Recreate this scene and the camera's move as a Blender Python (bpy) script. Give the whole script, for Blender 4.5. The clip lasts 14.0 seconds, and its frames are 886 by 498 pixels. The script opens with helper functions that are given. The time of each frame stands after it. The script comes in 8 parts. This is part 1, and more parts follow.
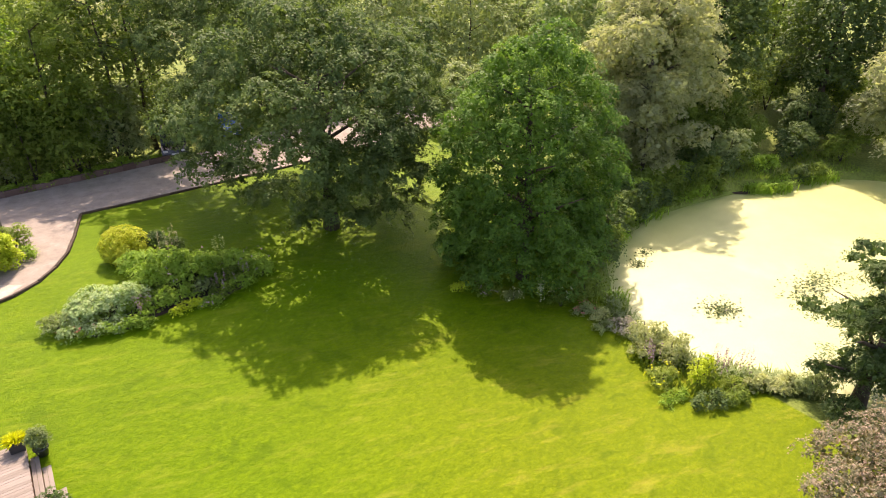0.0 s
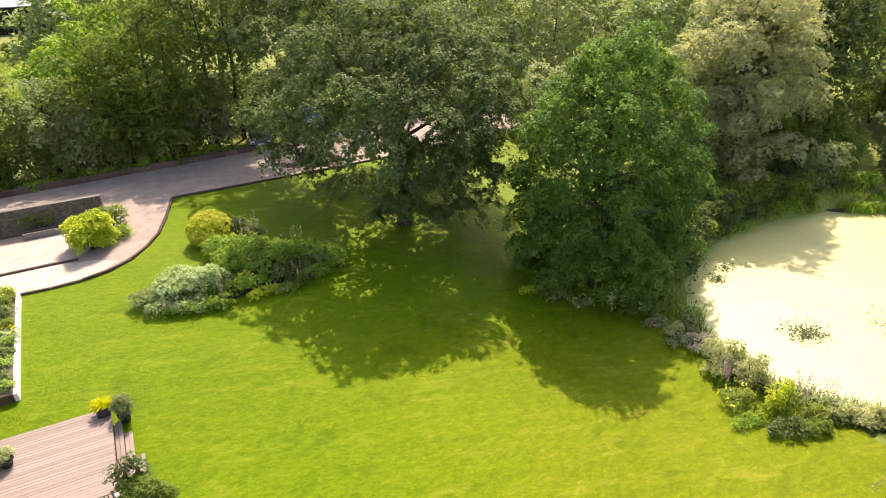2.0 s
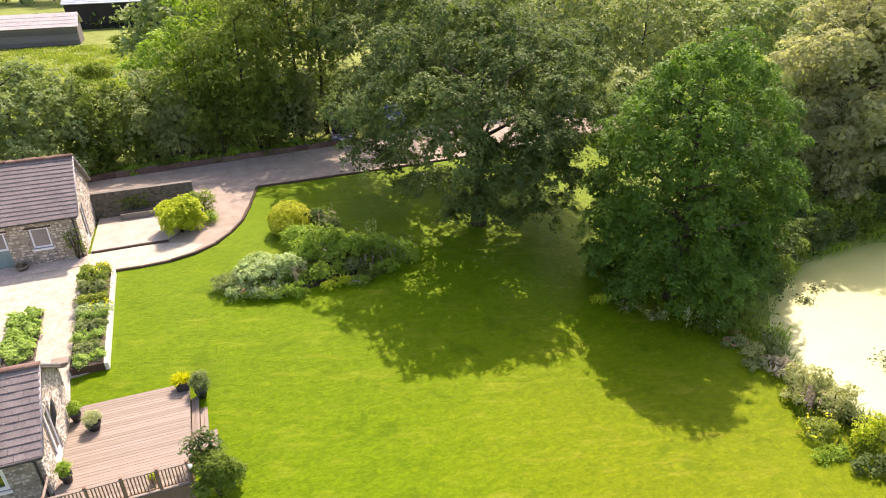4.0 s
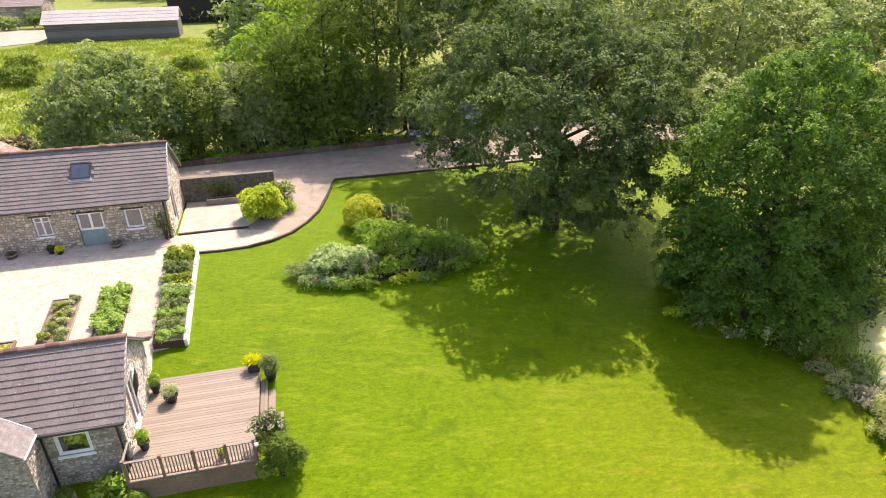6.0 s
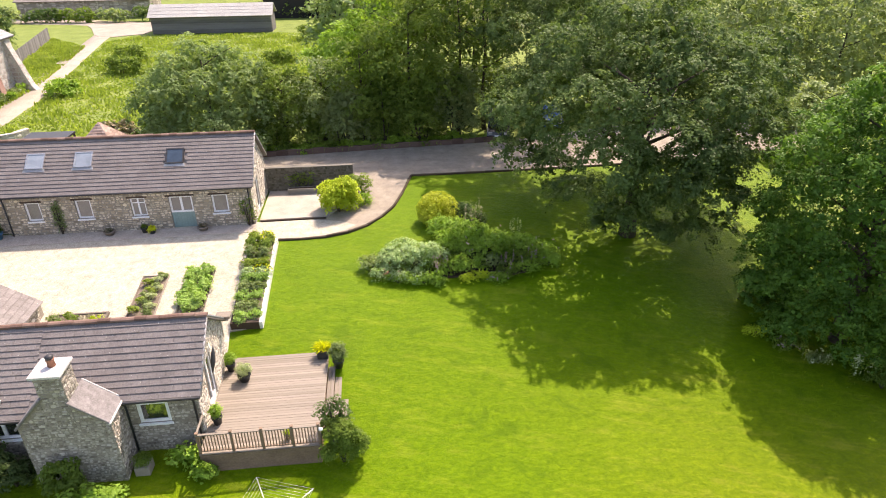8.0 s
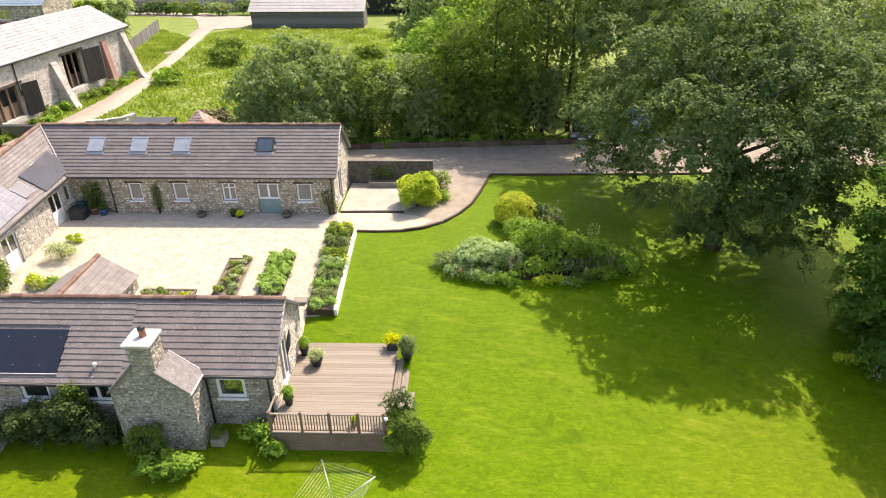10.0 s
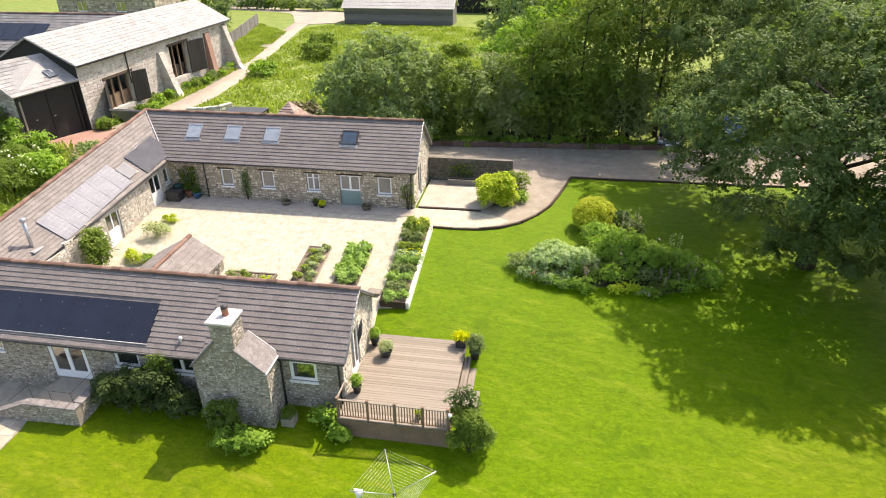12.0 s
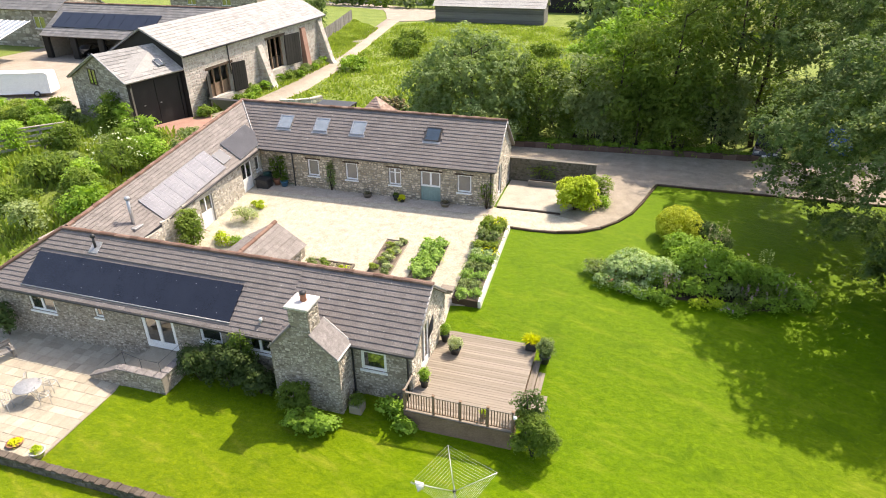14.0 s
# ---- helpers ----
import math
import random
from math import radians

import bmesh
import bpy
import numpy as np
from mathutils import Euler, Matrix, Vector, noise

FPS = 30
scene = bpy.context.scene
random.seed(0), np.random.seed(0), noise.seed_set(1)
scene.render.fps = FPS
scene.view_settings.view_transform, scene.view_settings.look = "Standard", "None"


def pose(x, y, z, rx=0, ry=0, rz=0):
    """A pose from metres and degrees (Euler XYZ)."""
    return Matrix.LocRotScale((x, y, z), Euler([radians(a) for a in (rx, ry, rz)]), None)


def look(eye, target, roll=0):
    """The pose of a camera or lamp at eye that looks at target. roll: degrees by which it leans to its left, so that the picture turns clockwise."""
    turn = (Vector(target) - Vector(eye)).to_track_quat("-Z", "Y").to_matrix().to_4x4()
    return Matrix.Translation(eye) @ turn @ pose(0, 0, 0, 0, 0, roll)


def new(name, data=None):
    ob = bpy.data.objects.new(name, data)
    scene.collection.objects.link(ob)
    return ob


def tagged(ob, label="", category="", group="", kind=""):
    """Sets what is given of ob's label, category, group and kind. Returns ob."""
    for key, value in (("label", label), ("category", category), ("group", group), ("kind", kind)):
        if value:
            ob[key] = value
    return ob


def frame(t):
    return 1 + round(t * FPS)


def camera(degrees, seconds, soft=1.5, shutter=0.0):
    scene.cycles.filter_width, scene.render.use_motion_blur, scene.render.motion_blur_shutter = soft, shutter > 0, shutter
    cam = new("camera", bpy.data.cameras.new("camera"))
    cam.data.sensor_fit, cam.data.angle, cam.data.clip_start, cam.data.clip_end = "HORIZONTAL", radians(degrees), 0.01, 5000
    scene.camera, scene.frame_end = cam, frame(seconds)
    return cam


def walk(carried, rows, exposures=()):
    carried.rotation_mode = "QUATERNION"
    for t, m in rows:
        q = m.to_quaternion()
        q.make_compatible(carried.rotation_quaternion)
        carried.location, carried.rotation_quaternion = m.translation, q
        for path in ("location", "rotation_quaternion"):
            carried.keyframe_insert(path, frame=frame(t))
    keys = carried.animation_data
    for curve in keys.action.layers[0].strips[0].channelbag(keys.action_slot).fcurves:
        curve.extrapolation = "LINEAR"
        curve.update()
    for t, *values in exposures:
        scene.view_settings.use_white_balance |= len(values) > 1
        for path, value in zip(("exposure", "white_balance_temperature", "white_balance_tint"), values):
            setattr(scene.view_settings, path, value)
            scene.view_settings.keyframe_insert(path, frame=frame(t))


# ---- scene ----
cam = camera(70.65, 14.0, soft=1.0)

# The camera hovers on one spot and turns steadily to its left: seconds, tilt, lean, heading.
EYE_Z = 16.0
TURN = [(0.0, -27.90, -0.49, -35.20), (0.5, -27.91, -0.49, -33.34), (1.0, -27.89, -0.50, -31.52), (1.5, -27.87, -0.51, -29.68),
        (2.0, -27.86, -0.50, -27.86), (2.5, -27.85, -0.51, -26.00), (3.0, -27.81, -0.52, -24.14), (5.5, -27.74, -0.54, -15.01),
        (6.0, -27.74, -0.53, -13.24), (6.5, -27.74, -0.53, -11.43), (7.0, -27.74, -0.52, -9.61), (7.5, -27.74, -0.52, -7.76),
        (8.0, -27.75, -0.52, -5.86), (10.5, -27.82, -0.51, 3.79), (11.0, -27.82, -0.52, 5.71), (11.5, -27.84, -0.52, 7.63),
        (12.0, -27.86, -0.52, 9.57), (12.5, -27.88, -0.52, 11.52), (13.0, -27.89, -0.51, 13.48), (13.5, -27.89, -0.52, 15.44),
        (14.0, -27.90, -0.52, 17.40)]
walk(cam, [(t, pose(0, 0, EYE_Z, 90 + tilt, 0, head) @ pose(0, 0, 0, 0, 0, lean)) for t, tilt, lean, head in TURN],
     exposures=[(0.0, 1.41, 7700, 30), (3.0, 1.40, 7650, 30), (7.0, 1.36, 7500, 25), (11.0, 1.29, 7450, 17), (14.0, 1.28, 7450, 15)])

# Sky and sun: the sun stands ahead and to the right, so the trees throw their shade towards the camera.
SUN_AZ, SUN_EL = 32.0, 55.5
sky_world = bpy.data.worlds.new("sky")
scene.world = sky_world
sky_world.use_nodes = True
wn = sky_world.node_tree
sky_tex = wn.nodes.new("ShaderNodeTexSky")
sky_tex.sky_type = "NISHITA"
sky_tex.sun_disc = False
sky_tex.sun_elevation = radians(SUN_EL)
sky_tex.sun_rotation = radians(SUN_AZ)
sky_tex.dust_density = 2.0
wn.links.new(sky_tex.outputs["Color"], wn.nodes["Background"].inputs["Color"])
wn.nodes["Background"].inputs["Strength"].default_value = 0.15
sun = new("sun", bpy.data.lights.new("sun", "SUN"))
sun.data.energy = 3.2
sun.data.angle = radians(0.6)
sun.data.color = (1.0, 0.95, 0.86)
sun.matrix_world = look((60 * math.sin(radians(SUN_AZ)), 60 * math.cos(radians(SUN_AZ)), 60 * math.tan(radians(SUN_EL))), (0, 0, 0))

rng = np.random.default_rng(11)

# ---------------------------------------------------------------- materials


def node(nt, kind, **values):
    n = nt.nodes.new("ShaderNode" + kind)
    for key, value in values.items():
        n.inputs[key.replace("_", " ")].default_value = value
    return n


def ramp(nt, fac, stops):
    n = nt.nodes.new("ShaderNodeValToRGB")
    el = n.color_ramp.elements
    while len(el) < len(stops):
        el.new(0.5)
    for e, (p, c) in zip(el, stops):
        e.position, e.color = p, (*c, 1)
    nt.links.new(fac, n.inputs["Fac"])
    return n.outputs["Color"]


def mix(nt, fac, a, b, blend="MIX"):
    n = nt.nodes.new("ShaderNodeMix")
    n.data_type, n.blend_type = "RGBA", blend
    for k, v in ((0, fac), (6, a), (7, b)):
        if isinstance(v, (int, float)):
            n.inputs[k].default_value = v
        elif isinstance(v, tuple):
            n.inputs[k].default_value = (*v, 1)
        else:
            nt.links.new(v, n.inputs[k])
    return n.outputs[2]


def grain(nt, scale, detail=4.0, rough=0.6, stretch=None, distort=0.0):
    co = nt.nodes.new("ShaderNodeTexCoord")
    n = node(nt, "TexNoise", Scale=scale, Detail=detail, Roughness=rough, Distortion=distort)
    if stretch:
        m = node(nt, "Mapping", Scale=stretch)
        nt.links.new(co.outputs["Object"], m.inputs["Vector"])
        nt.links.new(m.outputs["Vector"], n.inputs["Vector"])
    else:
        nt.links.new(co.outputs["Object"], n.inputs["Vector"])
    return n.outputs["Fac"]


def bump(nt, height, strength, distance):
    n = node(nt, "Bump", Strength=strength, Distance=distance)
    nt.links.new(height, n.inputs["Height"])
    return n.outputs["Normal"]


def fresh(name):
    m = bpy.data.materials.new(name)
    m.use_nodes = True
    return m, m.node_tree, m.node_tree.nodes["Principled BSDF"]


def surface(name, dark, mid, light, scale=3.0, fine=40.0, rough=0.8, relief=0.3, depth=0.01, metal=0.0, island=0.0, random_=0.0, stretch=None, spec=0.3):
    """A matt surface in three tones: broad patches, fine grain, relief and a tone per piece."""
    m, nt, b = fresh(name)
    broad = ramp(nt, grain(nt, scale, 5, 0.6, stretch), [(0.3, dark), (0.5, mid), (0.72, light)])
    fine_g = grain(nt, fine, 3, 0.6, stretch)
    col = mix(nt, 0.55, broad, ramp(nt, fine_g, [(0.3, tuple(c * 0.55 for c in mid)), (0.7, tuple(min(1, c * 1.4) for c in mid))]))
    if island or random_:
        src = nt.nodes.new("ShaderNodeNewGeometry").outputs["Random Per Island"] if island else nt.nodes.new("ShaderNodeObjectInfo").outputs["Random"]
        col = mix(nt, island or random_, col, ramp(nt, src, [(0.0, dark), (0.35, mid), (0.8, light), (1.0, tuple(min(1, c * 1.2) for c in light))]))
    nt.links.new(col, b.inputs["Base Color"])
    b.inputs["Roughness"].default_value = rough
    b.inputs["Metallic"].default_value = metal
    b.inputs["Specular IOR Level"].default_value = spec
    if relief:
        nt.links.new(bump(nt, fine_g, relief, depth), b.inputs["Normal"])
    return m


def leafage(name, dark, mid, light, through_=0.42, rough=0.55, patch=0.9, spec=0.2, single=0.26):
    """Leaves: sprays and whole boughs drift in tone, single leaves only a little; light comes through."""
    m, nt, b = fresh(name)
    src = nt.nodes.new("ShaderNodeNewGeometry").outputs["Random Per Island"]
    col = ramp(nt, grain(nt, patch, 4, 0.6), [(0.30, dark), (0.5, mid), (0.70, light)])
    col = mix(nt, 0.4, col, ramp(nt, grain(nt, patch * 0.28, 2, 0.5), [(0.34, dark), (0.5, mid), (0.66, light)]))
    col = mix(nt, single, col, ramp(nt, src, [(0.0, dark), (0.5, mid), (1.0, light)]))
    nt.links.new(mix(nt, 1.0, col, (0.92, 1.0, 0.95), "MULTIPLY"), b.inputs["Base Color"])
    b.inputs["Roughness"].default_value = rough
    b.inputs["Specular IOR Level"].default_value = spec
    tr = nt.nodes.new("ShaderNodeBsdfTranslucent")
    nt.links.new(mix(nt, 1.0, col, (1.08, 1.18, 0.62), "MULTIPLY"), tr.inputs["Color"])
    mx = nt.nodes.new("ShaderNodeMixShader")
    mx.inputs[0].default_value = through_
    nt.links.new(b.outputs[0], mx.inputs[1])
    nt.links.new(tr.outputs[0], mx.inputs[2])
    nt.links.new(mx.outputs[0], nt.nodes["Material Output"].inputs["Surface"])
    return m


def lawn_material():
    """Mown grass: broad drifts, mown rows, tufts, dry straw patches and lush dark ones."""
    m, nt, b = fresh("lawn")

    def part_of(value, k):
        n = nt.nodes.new("ShaderNodeMath")
        n.operation = "MULTIPLY"
        n.inputs[1].default_value = k
        nt.links.new(value, n.inputs[0])
        return n.outputs[0]

    def mown(scale, detail, rough, long_, short):
        """Noise drawn out along the mower's rows."""
        co_ = nt.nodes.new("ShaderNodeTexCoord")
        m_ = nt.nodes.new("ShaderNodeMapping")
        m_.vector_type = "TEXTURE"
        m_.inputs["Rotation"].default_value = (0, 0, radians(-16))
        m_.inputs["Scale"].default_value = (long_, short, 1)
        nt.links.new(co_.outputs["Object"], m_.inputs["Vector"])
        n = node(nt, "TexNoise", Scale=scale, Detail=detail, Roughness=rough, Distortion=0.1)
        nt.links.new(m_.outputs["Vector"], n.inputs["Vector"])
        return n.outputs["Fac"]

    deep, mid, lit = (0.047, 0.101, 0.003), (0.081, 0.148, 0.004), (0.123, 0.194, 0.006)
    col = ramp(nt, grain(nt, 0.13, 4, 0.55), [(0.32, deep), (0.5, mid), (0.7, lit)])
    rows = mown(0.9, 5, 0.65, 6.0, 0.7)
    col = mix(nt, 0.6, col, ramp(nt, rows, [(0.34, deep), (0.5, mid), (0.64, lit)]))
    tuft = grain(nt, 3.4, 6, 0.78, (0.8, 1.2, 1), 0.4)
    col = mix(nt, 0.66, col, ramp(nt, tuft, [(0.34, (0.036, 0.084, 0.003)), (0.5, mid), (0.64, (0.158, 0.230, 0.006))]))
    blade = grain(nt, 9.0, 6, 0.8)
    col = mix(nt, 0.4, col, ramp(nt, blade, [(0.32, (0.034, 0.071, 0.002)), (0.5, mid), (0.68, (0.163, 0.245, 0.012))]))
    lush = ramp(nt, grain(nt, 0.55, 5, 0.65, (1, 1, 1), 1.2), [(0.56, (0, 0, 0)), (0.66, (1, 1, 1))])
    col = mix(nt, part_of(lush, 0.5), col, (0.038, 0.093, 0.004))
    dry = ramp(nt, mown(1.15, 6, 0.7, 2.6, 0.7), [(0.53, (0, 0, 0)), (0.74, (1, 1, 1))])
    col = mix(nt, part_of(dry, 0.46), col, (0.250, 0.262, 0.034))
    worn = ramp(nt, grain(nt, 0.31, 5, 0.7, (1, 1, 1), 0.8), [(0.62, (0, 0, 0)), (0.74, (1, 1, 1))])
    col = mix(nt, part_of(worn, 0.2), col, (0.135, 0.150, 0.012))
    # drier, yellower turf on the southern bank
    co = nt.nodes.new("ShaderNodeTexCoord")
    xyz = nt.nodes.new("ShaderNodeSeparateXYZ")
    nt.links.new(co.outputs["Object"], xyz.inputs[0])
    south = nt.nodes.new("ShaderNodeMapRange")
    south.inputs["From Min"].default_value, south.inputs["From Max"].default_value = 27.0, 13.0
    nt.links.new(xyz.outputs["Y"], south.inputs["Value"])
    off = nt.nodes.new("ShaderNodeMath")
    off.operation = "SUBTRACT"
    off.inputs[1].default_value = 1.0
    nt.links.new(xyz.outputs["X"], off.inputs[0])
    far_x = nt.nodes.new("ShaderNodeMath")
    far_x.operation = "ABSOLUTE"
    nt.links.new(off.outputs[0], far_x.inputs[0])
    aside = nt.nodes.new("ShaderNodeMapRange")
    aside.inputs["From Min"].default_value, aside.inputs["From Max"].default_value = 3.0, 11.0
    aside.inputs["To Min"].default_value = 0.15
    nt.links.new(far_x.outputs[0], aside.inputs["Value"])
    dryness = nt.nodes.new("ShaderNodeMath")
    dryness.operation = "MULTIPLY"
    nt.links.new(south.outputs[0], dryness.inputs[0])
    nt.links.new(aside.outputs[0], dryness.inputs[1])
    col = mix(nt, dryness.outputs[0], mix(nt, 1.0, col, (0.85, 1.0, 0.7), "MULTIPLY"), mix(nt, 1.0, col, (1.20, 1.04, 1.15), "MULTIPLY"))
    nt.links.new(col, b.inputs["Base Color"])
    b.inputs["Roughness"].default_value = 0.55
    b.inputs["Specular IOR Level"].default_value = 0.22
    b.inputs["Specular Tint"].default_value = (1.0, 0.92, 0.04, 1)
    nt.links.new(bump(nt, tuft, 0.7, 0.10), b.inputs["Normal"])
    return m


def pond_material():
    """Duckweed: a yellow-green skin over still water, with paler drifts and thin open patches."""
    m, nt, b = fresh("duckweed_pond")
    film = grain(nt, 0.22, 5, 0.6)
    speck = grain(nt, 22.0, 3, 0.7)
    col = ramp(nt, film, [(0.3, (0.29, 0.325, 0.05)), (0.55, (0.385, 0.415, 0.085)), (0.75, (0.48, 0.50, 0.15))])
    col = mix(nt, 0.25, col, ramp(nt, speck, [(0.3, (0.22, 0.26, 0.04)), (0.6, (0.52, 0.54, 0.20))]))
    nt.links.new(col, b.inputs["Base Color"])
    b.inputs["Roughness"].default_value = 0.5
    b.inputs["Specular IOR Level"].default_value = 1.0
    b.inputs["IOR"].default_value = 1.75
    nt.links.new(bump(nt, speck, 0.25, 0.01), b.inputs["Normal"])
    return m


def glass_material(name, tint, rough=0.04, ior=1.9):
    m, nt, b = fresh(name)
    nt.links.new(ramp(nt, grain(nt, 1.3, 3), [(0.3, tuple(c * 0.6 for c in tint)), (0.7, tint)]), b.inputs["Base Color"])
    b.inputs["Roughness"].default_value = rough
    b.inputs["Specular IOR Level"].default_value = 0.9
    b.inputs["IOR"].default_value = ior
    return m


def with_lichen(m, amount=0.8, scale=11.0):
    """Pale lichen spots over a finished material."""
    nt = m.node_tree
    b = nt.nodes["Principled BSDF"]
    old = b.inputs["Base Color"].links[0].from_socket
    spots = ramp(nt, grain(nt, scale, 2, 0.5, (1, 1, 1), 0.3), [(0.70, (0, 0, 0)), (0.74, (amount, amount, amount))])
    nt.links.new(mix(nt, spots, old, (0.42, 0.41, 0.37)), b.inputs["Base Color"])


LAWN = lawn_material()
POND = pond_material()
MEADOW = surface("meadow", (0.075, 0.115, 0.018), (0.145, 0.195, 0.032), (0.25, 0.275, 0.07), 0.5, 5.0, 0.9, 0.8, 0.12)
GRAVEL = surface("gravel", (0.25, 0.218, 0.158), (0.41, 0.374, 0.292), (0.58, 0.542, 0.445), 2.6, 13.0, 0.9, 0.6, 0.02)
DRIVE = surface("drive_gravel", (0.165, 0.138, 0.106), (0.275, 0.237, 0.188), (0.405, 0.357, 0.292), 1.4, 22.0, 0.9, 0.6, 0.02)
TRACK = surface("track_dirt", (0.21, 0.175, 0.137), (0.315, 0.27, 0.217), (0.42, 0.365, 0.3), 0.5, 12.0, 0.9, 0.4, 0.03)
REDYARD = surface("red_paving", (0.22, 0.12, 0.09), (0.31, 0.18, 0.14), (0.42, 0.27, 0.21), 0.8, 18.0, 0.9, 0.3, 0.02)
TERRACE = surface("terrace_gravel", (0.25, 0.225, 0.185), (0.36, 0.326, 0.272), (0.46, 0.425, 0.365), 1.2, 24.0, 0.9, 0.5, 0.02)
COBBLE = surface("cobble_strip", (0.30, 0.25, 0.20), (0.44, 0.375, 0.305), (0.56, 0.49, 0.41), 1.6, 14.0, 0.85, 0.6, 0.03)
SOIL = surface("soil", (0.025, 0.017, 0.012), (0.05, 0.034, 0.022), (0.09, 0.062, 0.04), 2.0, 20.0, 0.95, 0.7, 0.03)
DRYSOIL = surface("dry_bed_soil", (0.10, 0.075, 0.055), (0.185, 0.145, 0.11), (0.29, 0.24, 0.19), 3.0, 20.0, 0.95, 0.7, 0.03)
STONE = surface("rubble_stone", (0.145, 0.122, 0.094), (0.315, 0.276, 0.222), (0.50, 0.455, 0.385), 6.5, 30.0, 0.85, 0.6, 0.02, island=0.8)
STONE_BUFF = surface("buff_rubble_stone", (0.175, 0.14, 0.098), (0.42, 0.345, 0.24), (0.66, 0.575, 0.44), 6.0, 18.0, 0.85, 0.6, 0.02, island=0.8)
STONE_PALE = surface("pale_rubble_stone", (0.2, 0.17, 0.13), (0.46, 0.41, 0.33), (0.7, 0.65, 0.56), 2.2, 18.0, 0.85, 0.6, 0.02, island=0.75)
MORTAR = surface("lime_mortar", (0.2, 0.172, 0.135), (0.285, 0.25, 0.203), (0.4, 0.358, 0.3), 2.5, 30.0, 0.9, 0.4, 0.01)
MORTAR_PALE = surface("pale_lime_mortar", (0.30, 0.28, 0.25), (0.42, 0.40, 0.36), (0.56, 0.54, 0.50), 2.5, 30.0, 0.9, 0.4, 0.01)
TILE = surface("concrete_roof_tile", (0.112, 0.099, 0.093), (0.168, 0.149, 0.141), (0.225, 0.202, 0.192), 1.1, 16.0, 0.75, 0.35, 0.01, island=0.14)
TILE_OB = surface("roof_tile", (0.112, 0.099, 0.093), (0.168, 0.149, 0.141), (0.225, 0.202, 0.192), 1.1, 16.0, 0.75, 0.35, 0.01, random_=0.14)
TILE_WORN = surface("worn_roof_tile", (0.128, 0.113, 0.103), (0.193, 0.173, 0.16), (0.27, 0.245, 0.228), 1.4, 16.0, 0.8, 0.35, 0.01, island=0.25)
SLATE = surface("pale_slate", (0.18, 0.174, 0.167), (0.285, 0.277, 0.265), (0.40, 0.389, 0.373), 0.8, 9.0, 0.6, 0.3, 0.01, island=0.3, spec=0.25)
SLATE_GREY = surface("grey_slate", (0.10, 0.098, 0.096), (0.17, 0.166, 0.162), (0.26, 0.254, 0.248), 0.8, 9.0, 0.6, 0.3, 0.01, island=0.3, spec=0.25)
SHEETROOF = surface("lichened_sheet_roof", (0.29, 0.28, 0.26), (0.37, 0.36, 0.34), (0.46, 0.45, 0.43), 0.5, 5.0, 0.8, 0.3, 0.01, island=0.12, spec=0.2)
for worn_roof in (TILE, TILE_OB, TILE_WORN):
    with_lichen(worn_roof)
RIDGE = surface("terracotta_ridge", (0.09, 0.055, 0.041), (0.16, 0.092, 0.068), (0.25, 0.168, 0.132), 2.5, 20.0, 0.85, 0.4, 0.01, random_=0.5)
TERRACOTTA = surface("terracotta", (0.2, 0.085, 0.055), (0.3, 0.14, 0.09), (0.4, 0.22, 0.15), 6.0, 40.0, 0.8, 0.3, 0.005)
BOARD = surface("deck_board", (0.155, 0.129, 0.101), (0.222, 0.188, 0.149), (0.295, 0.254, 0.207), 1.2, 26.0, 0.75, 0.3, 0.006, random_=0.45, stretch=(0.4, 4, 4))
TIMBER = surface("brown_timber", (0.13, 0.085, 0.055), (0.21, 0.14, 0.095), (0.30, 0.21, 0.15), 2.0, 22.0, 0.8, 0.3, 0.006, stretch=(0.6, 3, 1))
GREYWOOD = surface("weathered_grey_timber", (0.07, 0.066, 0.062), (0.15, 0.14, 0.13), (0.26, 0.25, 0.235), 1.0, 14.0, 0.85, 0.4, 0.01, stretch=(0.3, 3, 3), random_=0.4)
BLACKWOOD = surface("black_stained_boards", (0.008, 0.008, 0.008), (0.016, 0.015, 0.014), (0.035, 0.032, 0.03), 1.0, 14.0, 0.7, 0.4, 0.01, random_=0.3)
SLEEPER = surface("dark_sleeper", (0.035, 0.024, 0.017), (0.065, 0.045, 0.032), (0.11, 0.08, 0.058), 2.0, 18.0, 0.9, 0.5, 0.01, random_=0.4)
REDSLEEPER = surface("red_brown_sleeper", (0.075, 0.046, 0.035), (0.135, 0.085, 0.066), (0.2, 0.138, 0.11), 2.0, 18.0, 0.9, 0.5, 0.01, random_=0.5)
WHITE = surface("white_paint", (0.78, 0.78, 0.77), (0.86, 0.86, 0.85), (0.9, 0.9, 0.9), 3.0, 30.0, 0.5, 0.05, 0.003)
LIME = surface("limewash", (0.55, 0.54, 0.51), (0.72, 0.71, 0.68), (0.84, 0.83, 0.81), 1.6, 14.0, 0.85, 0.35, 0.01)
SAGE = surface("sage_green_paint", (0.17, 0.25, 0.23), (0.22, 0.315, 0.29), (0.27, 0.37, 0.34), 3.0, 30.0, 0.5, 0.05, 0.003)
METAL = surface("galvanised_metal", (0.32, 0.33, 0.34), (0.45, 0.46, 0.47), (0.58, 0.59, 0.60), 6.0, 50.0, 0.4, 0.1, 0.002, metal=0.7)
DARKMETAL = surface("dark_metal", (0.03, 0.03, 0.032), (0.05, 0.05, 0.052), (0.08, 0.08, 0.083), 6.0, 50.0, 0.5, 0.1, 0.002, metal=0.3)
